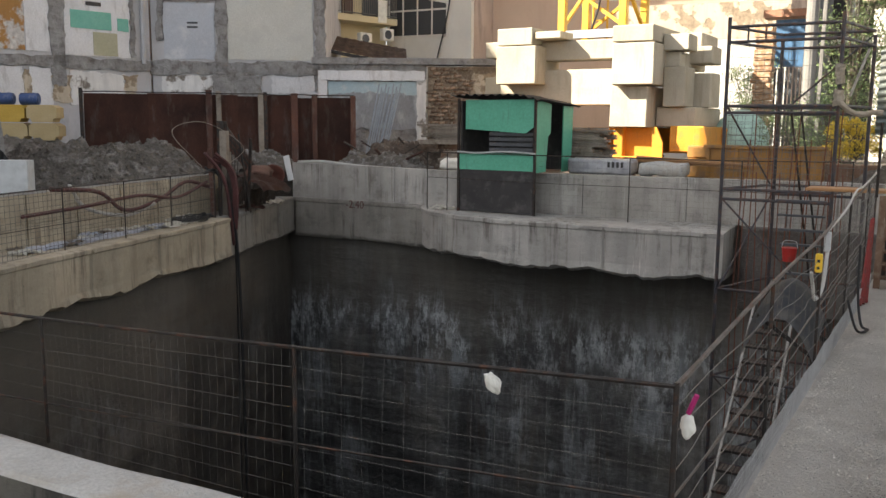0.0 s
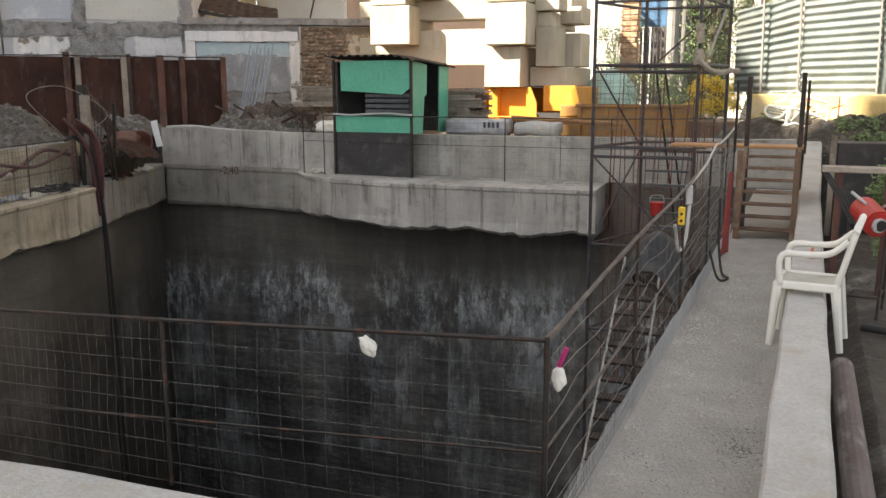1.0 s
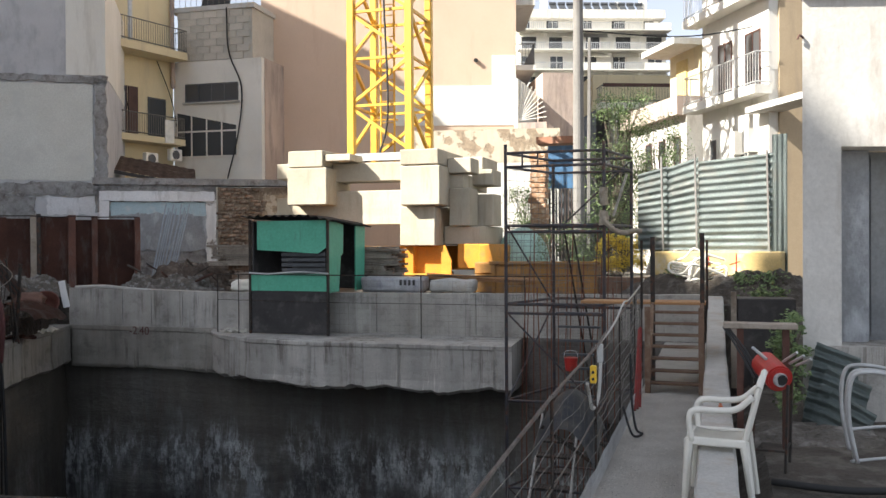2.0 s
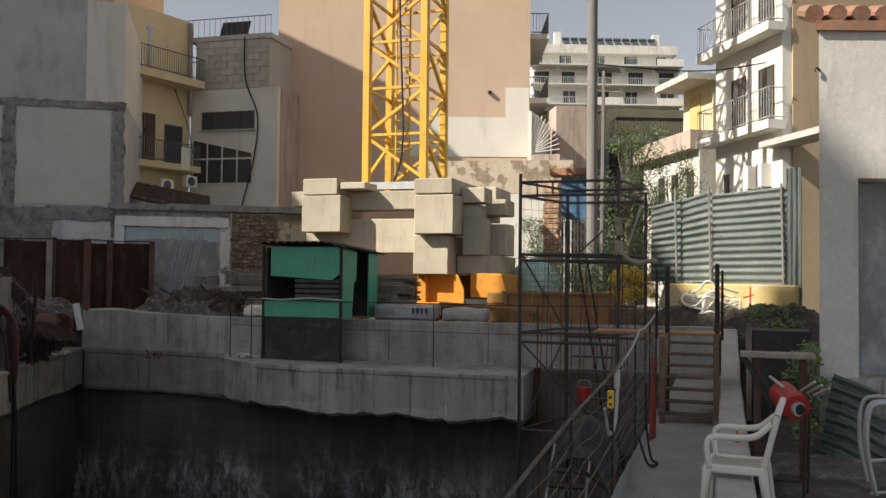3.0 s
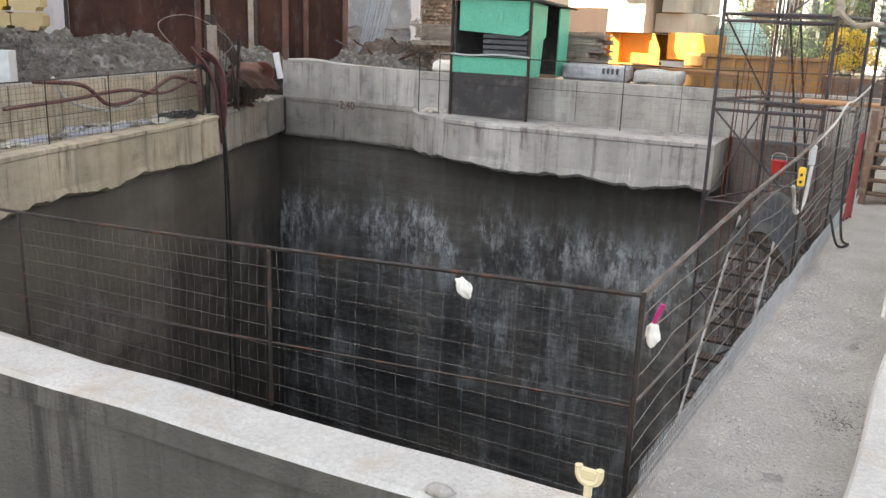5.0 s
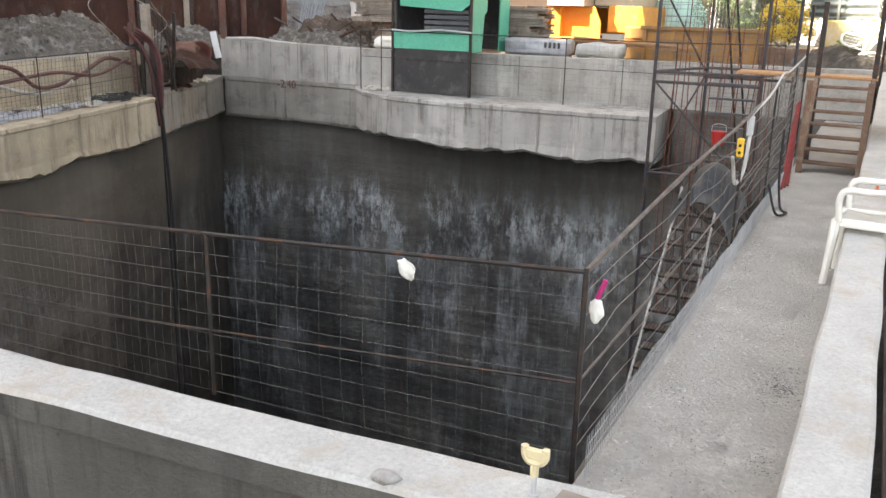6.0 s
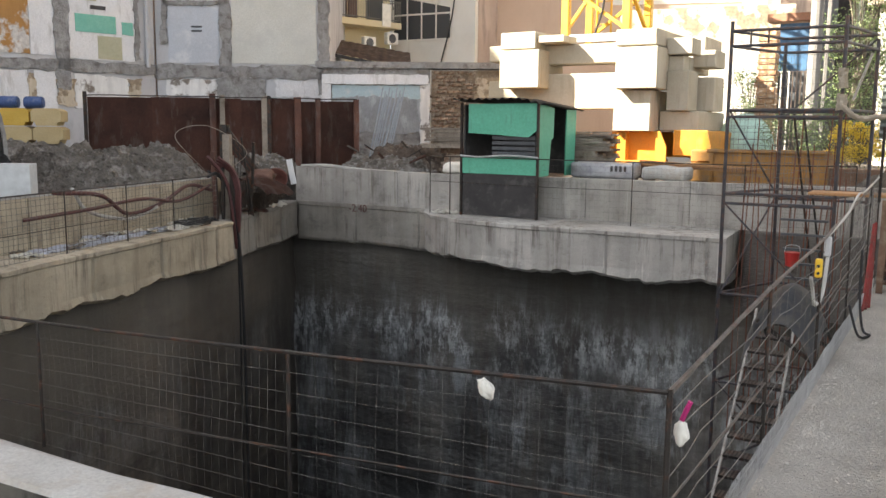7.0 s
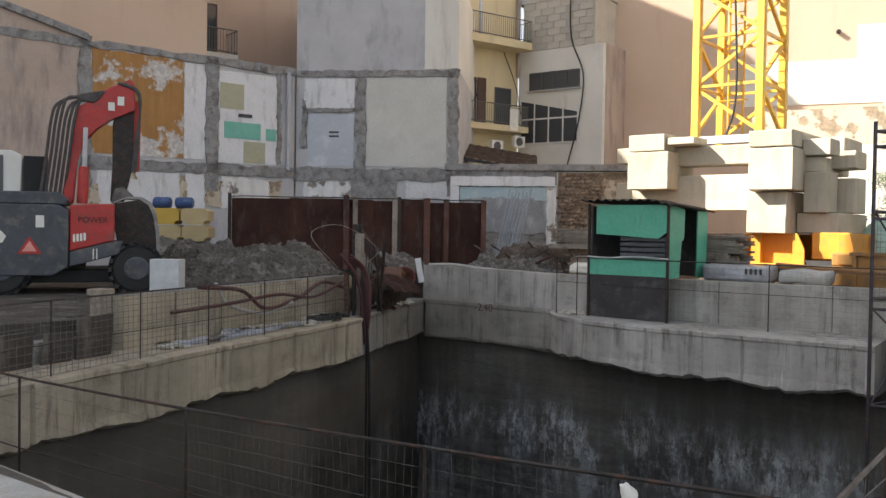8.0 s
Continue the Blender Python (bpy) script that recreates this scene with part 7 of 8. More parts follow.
def plant(name, at, size, count, leaf, material, label, category, seed, trunk=True, shape=1.0):
    """A shrub or tree: stems, and a crown of many small folded leaves in uneven clumps."""
    rnd = random.Random(seed)
    root = thing(name, label, category, "", Matrix.Translation(at))
    clumps = []
    for _ in range(54):
        a, r, h = rnd.uniform(0, math.tau), rnd.uniform(0, 0.95) ** 0.7, rnd.uniform(0.18, 1.0)
        clumps.append((Vector((math.cos(a) * r * size[0], math.sin(a) * r * size[1], h * size[2])), rnd.uniform(0.2, 0.42) * min(size[0], size[1]) * (1.25 - 0.6 * h * shape)))
    bm = mesh()
    for c, r in clumps:
        hose(bm, [(0, 0, -0.05), (c.x * 0.12, c.y * 0.12, c.z * 0.45), (c.x * 0.5, c.y * 0.5, c.z * 0.8), tuple(c)], 0.005 * size[2] ** 0.5, 5, 3)
    if trunk:
        rod(bm, (0, 0, -0.1), (0, 0, size[2] * 0.5), 0.03 * size[2], 8, 0.015 * size[2])
    part("stem", bm, BARK, root)
    bm = mesh()
    leaf *= 0.72
    for k in range(int(count * 1.5)):
        c, r = clumps[int(len(clumps) * rnd.random() ** 1.4)]
        d = Vector((rnd.gauss(0, 1), rnd.gauss(0, 1), rnd.gauss(0, 0.8)))
        p = c + d.normalized() * r * rnd.uniform(0.1, 1.0) ** 0.6 * 1.5
        way = Vector((rnd.gauss(0, 1), rnd.gauss(0, 1), rnd.gauss(0, 0.7))).normalized()
        side = way.orthogonal().normalized() * leaf * 0.24
        fold = way.cross(side) * 0.25
        a, b = p - way * leaf * 0.5, p + way * leaf * 0.5
        vs = [bm.verts.new(q) for q in (a, p + side + fold, b, p - side + fold)]
        bm.faces.new((vs[0], vs[1], vs[2])), bm.faces.new((vs[0], vs[2], vs[3]))
    part("leaves", bm, material, root)
    return root


plant("tree", (-3.0, 28.4, 0.7), (1.3, 1.3, 6.0), 5200, 0.11, LEAF, "young green tree behind the utility pole", "tree", 1)
plant("tree", (-1.7, 28.6, 0.7), (1.1, 1.1, 5.2), 4200, 0.11, LEAF, "young green tree beside the street houses", "tree", 2)
plant("shrub", (-2.6, 21.4, 0.7), (0.8, 0.7, 2.0), 2200, 0.075, LEAF, "green shrub growing behind the scaffold", "shrub", 3, False)
plant("shrub", (-1.15, 20.5, 0.8), (0.6, 0.6, 2.6), 1800, 0.08, LEAF, "thin green shrub against the tin fence", "shrub", 4, False)
plant("shrub", (-3.6, 22.6, 0.7), (0.9, 0.7, 1.7), 2000, 0.075, LEAF, "green shrub growing behind the scaffold", "shrub", 5, False)
plant("shrub", (-5.2, 24.9, 0.7), (0.8, 0.7, 3.0), 2600, 0.09, LEAF, "green shrub beside the crane ballast", "shrub", 6, False)
# Yellow foliage stands in for an unidentified bright yellow object.
plant("shrub", (-1.95, 20.4, 1.2), (0.75, 0.4, 0.85), 2600, 0.08, LEAF_YELLOW, "yellow-leaved bush standing in for an unidentified yellow object by the barrier", "shrub", 7, False)
plant("shrub", (0.9, 17.9, 0.85), (0.55, 0.4, 0.42), 450, 0.12, LEAF, "low green weeds on the earth bank", "weeds", 8, False)
plant("shrub", (0.75, 13.0, 0.95), (0.4, 0.25, 0.3), 260, 0.1, LEAF, "low green weeds behind the dark planter", "weeds", 9, False)
plant("climber", (0.82, 9.75, 0.0), (0.17, 0.4, 1.15), 1700, 0.07, LEAF, "dark green ivy growing at the house corner", "ivy", 10, False, 0.2)
plant("shrub", (-0.4, 19.1, 1.0), (0.5, 0.4, 0.5), 600, 0.12, LEAF, "low green weeds on the earth bank", "weeds", 11, False)

pole = thing("utility_pole", "tall tapered concrete utility pole with cables", "pole", "", Matrix.Translation((-3.54, 24.1, 0.6)))
bm = mesh()
rod(bm, (0, 0, 0), (0, 0, 12.0), 0.17, 14, 0.12)
part("shaft", bm, POLE_GREY, pole)
for k in range(2):
    bm = mesh()
    rod(bm, (0.22 + 0.05 * k, 0.0, 0), (0.3 + 0.03 * k, 0, 7.0), 0.03, 6)
    part("cable_pipe", bm, POLE_GREY, pole)
bm = mesh()
hose(bm, [(0.1, 0, 7.2), (3.0, 2.5, 7.4), (6.0, 4.6, 8.2)], 0.02, 5)
part("cable", bm, BLACK, pole)

gate = thing("gate", "blue-painted street gate between old walls", "gate")
bm = mesh()
box(bm, -4.6, -3.7, 25.1, 25.15, 3.5, 4.75)
part("upper_panel", bm, plain("blue_paint", (0.05, 0.12, 0.22), 0.5, var=0.35), gate)
for k in range(9):
    bm = mesh()
    box(bm, -4.58 + 0.1 * k, -4.52 + 0.1 * k, 25.1, 25.13, 0.7, 3.48)
    part("bar", bm, GREY_PAINT, gate)
bm = mesh()
box(bm, -4.9, -3.6, 24.9, 25.6, 4.8, 5.0)
part("canopy", bm, TILE_ROOF, gate, "faded red canopy over the gate")
pillar = thing("brick_pillar", "worn orange brick pillar beside the gate", "pillar")
for k in range(26):
    bm = mesh()
    a = 0.09 * ripple(k, 0, 0, 1.9)
    box(bm, -4.85 + a, -4.4 + a, 23.7, 24.15, 0.7 + 0.145 * k, 0.7 + 0.145 * k + 0.13, bevel=0.012)
    part("brick_course", bm, surface("orange_brick", (0.36, 0.19, 0.1), (0.55, 0.34, 0.19), 0.9, 6, 20, 0.9, stain=(0.56, 0.47, 0.36), amount=0.55, jitter=0.25, distance=0.05) if k == 0 else bpy.data.materials["orange_brick"], pillar)

# Far block at the end of the street: storeys with balconies, awnings and rooftop solar heaters.
FA = frame_of((-28.0, 128.6), (-7.0, 136.3))
far = thing("apartment_block", "distant white apartment block with stacked balconies and solar heaters", "apartment block")
wall_box(far, FA, 0.0, 22.4, 0.0, 33.9, 16.0, PLASTER_WHITE)
wall_box(far, FA, 0.6, 21.9, 33.9, 36.6, 15.0, PLASTER_WHITE, "penthouse", 2.2)
wall_box(far, FA, -0.3, 22.5, 36.2, 37.5, 15.5, PLASTER_OLD, "roof_slab", 0.6)
for u, h in ((3.7, 2.6), (15.2, 1.8), (19.3, 2.4)):
    wall_box(far, FA, u, u + 1.0, 37.5, 37.5 + h, 4.0, PLASTER_WHITE, "chimney", 3.0)
rnd = random.Random(77)
for k in range(7):
    z = 33.9 - 3.0 * k
    wall_box(far, FA, -0.6, 22.7, z - 0.18, z, 0.1, PLASTER_WHITE, "balcony", -2.0)
    for a, b in ((-0.4, 3.6), (4.0, 8.6), (9.2, 13.4), (13.9, 18.2), (18.6, 22.6)):
        if rnd.random() < 0.55:
            wall_box(far, FA, a, b, z, z + 0.95, -1.88, PLASTER_WHITE, "balcony_front", -2.0)
        else:
            bm = mesh()
            for q in range(int((b - a) / 0.3)):
                box(bm, a + 0.3 * q, a + 0.3 * q + 0.06, -2.0, -1.95, z, z + 0.95, FA)
            box(bm, a, b, -2.02, -1.93, z + 0.9, z + 0.98, FA)
            part("railing", bm, GALV, far)
        u = a + rnd.uniform(0.2, 0.9)
        opening(far, FA, u, u + rnd.uniform(1.6, 2.4), z + 0.05, z + 2.3, 2, 1, GREY_PAINT if k % 2 else WHITE_PLASTIC, 0.0 if k else 2.2, "window", False, 0.08)
        if k and rnd.random() < 0.55:
            bm = mesh()
            reach = rnd.uniform(1.2, 2.1)
            c0, c1 = FA @ Vector((a + 0.1, -0.05, z + 2.75)), FA @ Vector((b - 0.1, -0.05, z + 2.75))
            d0, d1 = FA @ Vector((a + 0.1, -reach, z + 1.9)), FA @ Vector((b - 0.1, -reach, z + 1.9))
            sheet(bm, lambda p, q: (c0.lerp(c1, p)).lerp(d0.lerp(d1, p), q) - Vector((0, 0, 0.25 * math.sin(3.1 * q))), 6, 5)
            bmesh.ops.solidify(bm, geom=bm.faces[:], thickness=0.05)
            part("awning", bm, rnd.choice((CLOTH, CLOTH, AWNING_GREY)), far)
for k in range(11):
    bm = mesh()
    u = 5.0 + 1.35 * k
    prism(bm, [(0, 0), (1.0, 0), (1.0, 0.1), (0.0, 0.1)], 1.8, FA @ Matrix.Translation((u, 1.5, 37.55)) @ Matrix.Rotation(radians(38), 4, "X"))
    heater = part("solar_heater", bm, GLASS, far)
    bm = mesh()
    rod(bm, FA @ Vector((u - 0.05, 3.1, 39.0)), FA @ Vector((u + 1.05, 3.1, 39.0)), 0.28, 10)
    part("tank", bm, GREY_PAINT, heater)
MB = frame_of((-5.44, 42.5), (-1.4, 44.1))
midb = thing("apartment_house", "street house with a white balustrade over a veranda whose shade is painted black", "house")
# Black wall colour stands in for the shade inside the veranda.
wall_box(midb, MB, 0.0, 4.3, 0.3, 8.4, 8.0, BLACK_BOARD)
wall_box(midb, MB, 0.0, 4.3, 8.4, 10.2, 8.0, PLASTER_CREAM, "upper_wall", 0.6)
balcony(midb, MB, 0.0, 4.4, 8.6, 1.0, 0.8, 0.3, PLASTER_WHITE, 0.14)
balcony(midb, MB, 0.0, 4.4, 5.8, 1.0, 0.8, 0.3, PLASTER_WHITE, 0.14)
wall_box(midb, MB, 0.1, 4.4, 9.35, 9.5, -0.9, SHUTTER, "handrail", -1.02)
for u in (0.6, 2.0, 3.3):
    slab(midb, MB, u, u + 0.25, 5.9, 8.3, PLASTER_WHITE, 0.9, "column")
BG = frame_of((-6.75, 35.6), (-5.3, 36.25))
beige = thing("house", "narrow beige plastered house behind the stone wall", "house")
wall_box(beige, BG, 0.0, 1.6, 0.3, 9.0, 5.0, PLASTER_DULL)
fan = thing("fan_screen", "white fan-shaped screen on the gable", "screen")
bm = mesh()
box(bm, -7.25, -7.1, 32.4, 36.2, 6.3, 8.2)
part("side_wall", bm, PLASTER_WHITE, fan)
bm = mesh()
box(bm, -7.2, -6.0, 32.4, 36.0, 0.6, 6.5)
part("base_wall", bm, PLASTER_DULL, fan)
for k in range(12):
    bm = mesh()
    a = radians(5 + 8.0 * k)
    bar(bm, (-7.15, 32.5, 6.6), (-7.15 + 1.1 * math.cos(a), 32.7, 6.6 + 1.5 * math.sin(a)), 0.05, 0.03)
    part("blade", bm, WHITE_PLASTIC, fan)


# ---- things by the walkway ----
def garden_chair():
    root = thing("garden_chair", "white plastic garden chair straddling the parapet", "chair", "plastic chairs")
    bm = mesh()
    sheet(bm, lambda u, v: (-0.23 + 0.46 * u, -0.22 + 0.44 * v, 0.47 - 0.025 * math.sin(u * math.pi) + 0.0), 10, 8)
    bmesh.ops.solidify(bm, geom=bm.faces[:], thickness=0.03)
    seat = part("seat", bm, WHITE_PLASTIC, root, "", True)
    bm = mesh()
    box(bm, -0.25, -0.2, -0.22, 0.22, 0.4, 0.47, bevel=0.01), box(bm, -0.21, 0.22, -0.235, -0.2, 0.41, 0.47, bevel=0.01), box(bm, -0.21, 0.22, 0.2, 0.235, 0.41, 0.47, bevel=0.01)
    part("apron", bm, WHITE_PLASTIC, root)
    for x, y, dx, dy in ((-0.22, -0.21, -0.03, -0.04), (-0.22, 0.21, -0.03, 0.04), (0.2, -0.2, 0.07, -0.03), (0.2, 0.2, 0.07, 0.03)):
        bm = mesh()
        rod(bm, (x + dx, y + dy, 0.0), (x, y, 0.45), 0.026, 8, 0.04)
        part("leg", bm, WHITE_PLASTIC, root)
    for y in (-0.25, 0.25):
        bm = mesh()
        hose(bm, [(-0.2, y * 0.92, 0.44), (-0.215, y, 0.6), (-0.17, y, 0.665), (0.0, y, 0.67), (0.15, y, 0.69), (0.27, y * 0.95, 0.78)], 0.024, 8, 5)
        part("armrest", bm, WHITE_PLASTIC, root, "", True)
    for y in (-0.2, 0.2):
        bm = mesh()
        hose(bm, [(0.2, y, 0.44), (0.26, y, 0.65), (0.32, y * 0.85, 0.86)], 0.022, 8, 4)
        part("back_post", bm, WHITE_PLASTIC, root)
    for k in range(4):
        bm = mesh()
        y = -0.12 + 0.08 * k
        bar(bm, (0.21, y, 0.46), (0.315, y, 0.87), 0.012, 0.045)
        part("back_slat", bm, WHITE_PLASTIC, root)
    bm = mesh()
    hose(bm, [(0.31, -0.19, 0.83), (0.335, -0.1, 0.905), (0.34, 0.0, 0.92), (0.335, 0.1, 0.905), (0.31, 0.19, 0.83)], 0.026, 8, 5)
    part("back_top", bm, WHITE_PLASTIC, root)
    return root


chair = garden_chair()
chair.matrix_basis = pose(0.11, 6.86, 0.0, 0, 0, -6) @ Matrix.Diagonal((0.92, 0.92, 1.04, 1))
for place, label in ((pose(-0.5, 18.75, 1.1, 70, 20, 30), "white plastic garden chair tipped over on the earth bank"), (pose(0.15, 18.5, 1.25, -60, 40, 130), "white plastic garden chair upside down on the earth bank")):
    other = copy_thing(chair, place)
    other["label"] = label

reel = thing("hose_reel", "red steel drum on thin legs beside the parapet", "drum", "", Matrix.Translation((0.53, 7.9, 0.0)))
def ree(name, bm, material, label="", smooth=False):
    bm.transform(Matrix.Translation((-0.52, -7.9, 0)))
    return part(name, bm, material, reel, label, smooth)
bm = mesh()
rod(bm, (0.47, 8.06, 0.865), (0.58, 7.72, 0.78), 0.112, 24)
bmesh.ops.bevel(bm, geom=[e for e in bm.edges if e.calc_face_angle(0) > 1], offset=0.015, segments=2, affect="EDGES")
ree("drum", bm, RED_PAINT)
bm = mesh()
rod(bm, (0.58, 7.74, 0.785), (0.597, 7.69, 0.775), 0.045, 12)
ree("hub", bm, BLACK)
bm = mesh()
rod(bm, (0.575, 7.72, 0.78), (0.59, 7.695, 0.776), 0.06, 12)
ree("hub_ring", bm, GALV)
for k in range(3):
    bm = mesh()
    rod(bm, (0.62 + 0.05 * k, 7.95 - 0.04 * k, 0.9 - 0.01 * k), (0.72 + 0.05 * k, 7.8 - 0.04 * k, 1.0 - 0.02 * k), 0.012, 8)
    ree("handle", bm, GALV, "bright metal handle")
bm = mesh()
rod(bm, (0.38, 8.05, 1.0), (0.48, 7.85, 0.93), 0.014, 8)
ree("handle", bm, GALV, "bright metal handle")
for x, y in ((0.36, 7.72), (0.62, 7.7), (0.36, 8.15), (0.68, 8.05)):
    bm = mesh()
    rod(bm, (x, y, 0.0), (x + 0.02, y, 0.74), 0.012, 6)
    ree("leg", bm, STEEL_DARK)
for z in (0.18,):
    for a, b in (((0.36, 7.72), (0.62, 7.7)), ((0.62, 7.7), (0.68, 8.05)), ((0.36, 8.15), (0.36, 7.72))):
        bm = mesh()
        rod(bm, (*a, z), (*b, z), 0.01, 6)
        ree("stretcher", bm, STEEL_DARK)

stand = thing("board_stand", "grey board on a rusty stand behind the parapet", "stand", "", Matrix.Translation((0.4, 8.6, 0)))
bm = mesh()
box(bm, -0.25, 0.4, -0.1, 0.1, 1.12, 1.17, bevel=0.006)
part("board", bm, WOOD, stand)
for x in (-0.1, 0.3):
    bm = mesh()
    box(bm, x - 0.03, x + 0.03, -0.05, 0.05, 0.0, 1.12)
    part("leg", bm, RUST, stand)
for k in range(3):
    bm = mesh()
    hose(bm, [(-0.25 + 0.02 * k, -0.05, 1.13), (-0.12 + 0.03 * k, -0.4, 0.95), (0.0 + 0.03 * k, -0.7, 0.75)], 0.01, 5)
    part("strap", bm, BLACK, stand)
planter = thing("planter", "dark steel planter box with a timber corner post", "planter", "", Matrix.Translation((0.72, 12.3, 0)))
bm = mesh()
box(bm, -0.36, 0.38, 0.0, 0.5, -0.05, 1.16, bevel=0.012)
part("box", bm, BLACK_BOARD, planter)
bm = mesh()
box(bm, -0.44, -0.37, -0.04, 0.05, -0.05, 1.25)
part("corner_post", bm, WOOD, planter)
lean = thing("leaning_tin", "corrugated sheets leaning against the house corner", "tin sheet")
for k in range(3):
    m = Matrix.Translation((0.92 + 0.05 * k, 9.66 - 0.1 * k, 0.0)) @ Matrix.Rotation(radians(10 - 6 * k), 4, "Z") @ Matrix.Rotation(radians(-14), 4, "X") @ Matrix.Rotation(radians(14 + 5 * k), 4, "Y")
    tin_sheet("corrugated_sheet", m, 0.46, 0.02, (0.92 - 0.22 * k, 0.86 - 0.22 * k), 8 - 2 * k, lean)
frame_chair = thing("tube_frame", "galvanised bent tube frame of a chair", "tube frame", "", Matrix.Translation((1.4, 8.2, 0)))
for y in (0.0, 0.12, 0.45):
    bm = mesh()
    hose(bm, [(-0.15, y, 0.0), (-0.22, y, 0.4), (-0.2, y, 0.72), (-0.08, y, 0.8), (0.25, y, 0.76), (0.6, y, 0.7)], 0.018, 8)
    part("tube", bm, GALV, frame_chair, "", True)
for z in (0.3, 0.02):
    bm = mesh()
    hose(bm, [(-0.2, 0.0, z), (0.1, 0.2, z), (0.6, 0.45, z)], 0.015, 8)
    part("cross_tube", bm, GALV, frame_chair)
bm = mesh()
box(bm, 0.1, 0.4, -0.05, -0.03, 0.3, 0.42)
part("white_plate", bm, WHITE_PLASTIC, frame_chair)
bm = mesh()
rod(bm, (0.36, 3.0, 0.07), (0.33, 6.05, 0.07), 0.07, 14)
tagged(part("steel_pipe", bm, surface("weathered_pipe", (0.12, 0.085, 0.075), (0.22, 0.18, 0.165), 0.75, 2.0, 30, 0.3, stain=(0.34, 0.31, 0.29), amount=0.5, streak=(2, 0.6, 2))), "rusty steel pipe lying along the parapet", "pipe")
loose_hose([(0.5, 7.3, 0.03), (1.0, 7.2, 0.03), (1.6, 7.3, 0.03), (2.4, 7.1, 0.03)], 0.03, BLACK, "black hose lying on the earth")
heap("rubble_patch", (1.0, 9.3), (0.7, 0.7), 0.16, 0, SPOIL, "pale rubble on the earth by the house", "rubble", 31.0, 0.05, 30)
bm = mesh()
rod(bm, (0.12, 8.15, 0.39), (0.12, 8.15, 0.46), 0.02, 8), rod(bm, (0.12, 8.15, 0.455), (0.115, 8.15, 0.53), 0.012, 8)
tagged(part("anchor_bolt", bm, plain("orange_plastic", (0.6, 0.2, 0.1), 0.5)), "small orange-capped bolt on the parapet", "bolt")

prop = thing("prop_head", "cream U-shaped prop head on a threaded rod", "prop head", "", Matrix.Translation((-0.742, 2.43, 0.385)) @ Matrix.Diagonal((0.84, 0.84, 0.84, 1)))
bm = mesh()
rod(bm, (0, 0, 0.0), (0, 0, 0.015), 0.025, 10), rod(bm, (0, 0, 0.01), (0, 0, 0.1), 0.011, 8)
part("threaded_rod", bm, GALV, prop)
CREAM_PLASTIC = plain("cream_plastic", (0.62, 0.53, 0.32), 0.5)
bm = mesh()
rod(bm, (0, 0, 0.085), (0, 0, 0.14), 0.016, 10)
hose(bm, [(-0.042, 0, 0.205), (-0.04, 0, 0.17), (-0.02, 0, 0.145), (0.02, 0, 0.145), (0.04, 0, 0.17), (0.042, 0, 0.205)], 0.016, 8)
box(bm, -0.05, 0.05, -0.012, 0.012, 0.155, 0.2, bevel=0.006)
part("cradle", bm, CREAM_PLASTIC, prop)
bm = mesh()
box(bm, 0.0, 0.62, -0.06, 0.06, 0.0, 0.03, bevel=0.004)
ob = part("plank_offcut", bm, WOOD)
ob.matrix_basis = frame_of((-0.66, 2.4), (-0.1, 2.36), 0.393)
tagged(ob, "short timber plank lying on the parapet corner", "plank")
lump("stone", (-1.2, 2.28, 0.4), (0.05, 0.04, 0.02), CONCRETE, "small stone lying on the near parapet", "stone", 6, 2)
for k in range(12):
    bm = mesh()
    rod(bm, (-3.6, 1.15 + 0.035 * (k % 6), -0.86 + 0.035 * (k // 6)), (-0.9, 1.45 + 0.03 * (k % 6), -0.86 + 0.035 * (k // 6)), 0.012, 6)
    tagged(part("reinforcing_bar", bm, RUSTY_BAR), "rusty reinforcing bar lying under the near parapet", "steel bar", "bars under the parapet")
loose_hose([(-1.75, 1.5, -0.83), (-1.7, 1.6, -0.6), (-1.5, 1.65, -0.55), (-1.35, 1.6, -0.8)], 0.008, HOSE_WHITE, "pale plastic loop by the reinforcing bars")

YELLOW = plain("yellow_plastic", (0.75, 0.48, 0.03), 0.4)
remote = thing("cable_switch", "yellow hand switch hanging on the walkway rail", "switch", "", Matrix.Translation((-0.81, 6.62, 0.92)) @ Matrix.Diagonal((0.8, 0.8, 0.85, 1)))
bm = mesh()
box(bm, -0.03, 0.03, -0.025, 0.025, -0.07, 0.09, bevel=0.01)
part("switch_body", bm, YELLOW, remote)
for z in (-0.03, 0.03):
    bm = mesh()
    rod(bm, (0.0, -0.03, z), (0.0, -0.02, z), 0.014, 8)
    part("button", bm, BLACK, remote)
bm = mesh()
box(bm, -0.86, -0.8, 7.1, 7.17, 0.95, 1.1, bevel=0.008)
tagged(part("junction_box", bm, GALV), "grey junction box fixed to the walkway rail", "junction box")
loose_hose([(-0.82, 7.15, 0.98), (-0.82, 7.0, 0.7), (-0.85, 6.85, 0.62), (-0.86, 6.75, 0.75), (-0.86, 6.65, 0.85)], 0.014, HOSE_WHITE, "white conduit hanging below the junction box")
loose_hose([(-0.83, 7.15, 1.1), (-0.82, 8.2, 1.18), (-0.8, 8.8, 1.32), (-0.84, 9.8, 1.29), (-0.84, 11.2, 1.36), (-0.86, 12.2, 1.42)], 0.01, HOSE_WHITE, "white conduit running along the walkway rail")
loose_hose([(-0.78, 9.3, 0.75), (-0.76, 9.2, 0.3), (-0.7, 9.0, 0.03), (-0.62, 8.8, 0.02), (-0.7, 8.6, 0.05), (-0.8, 8.7, 0.3)], 0.012, BLACK, "black cable loop hanging to the walkway")
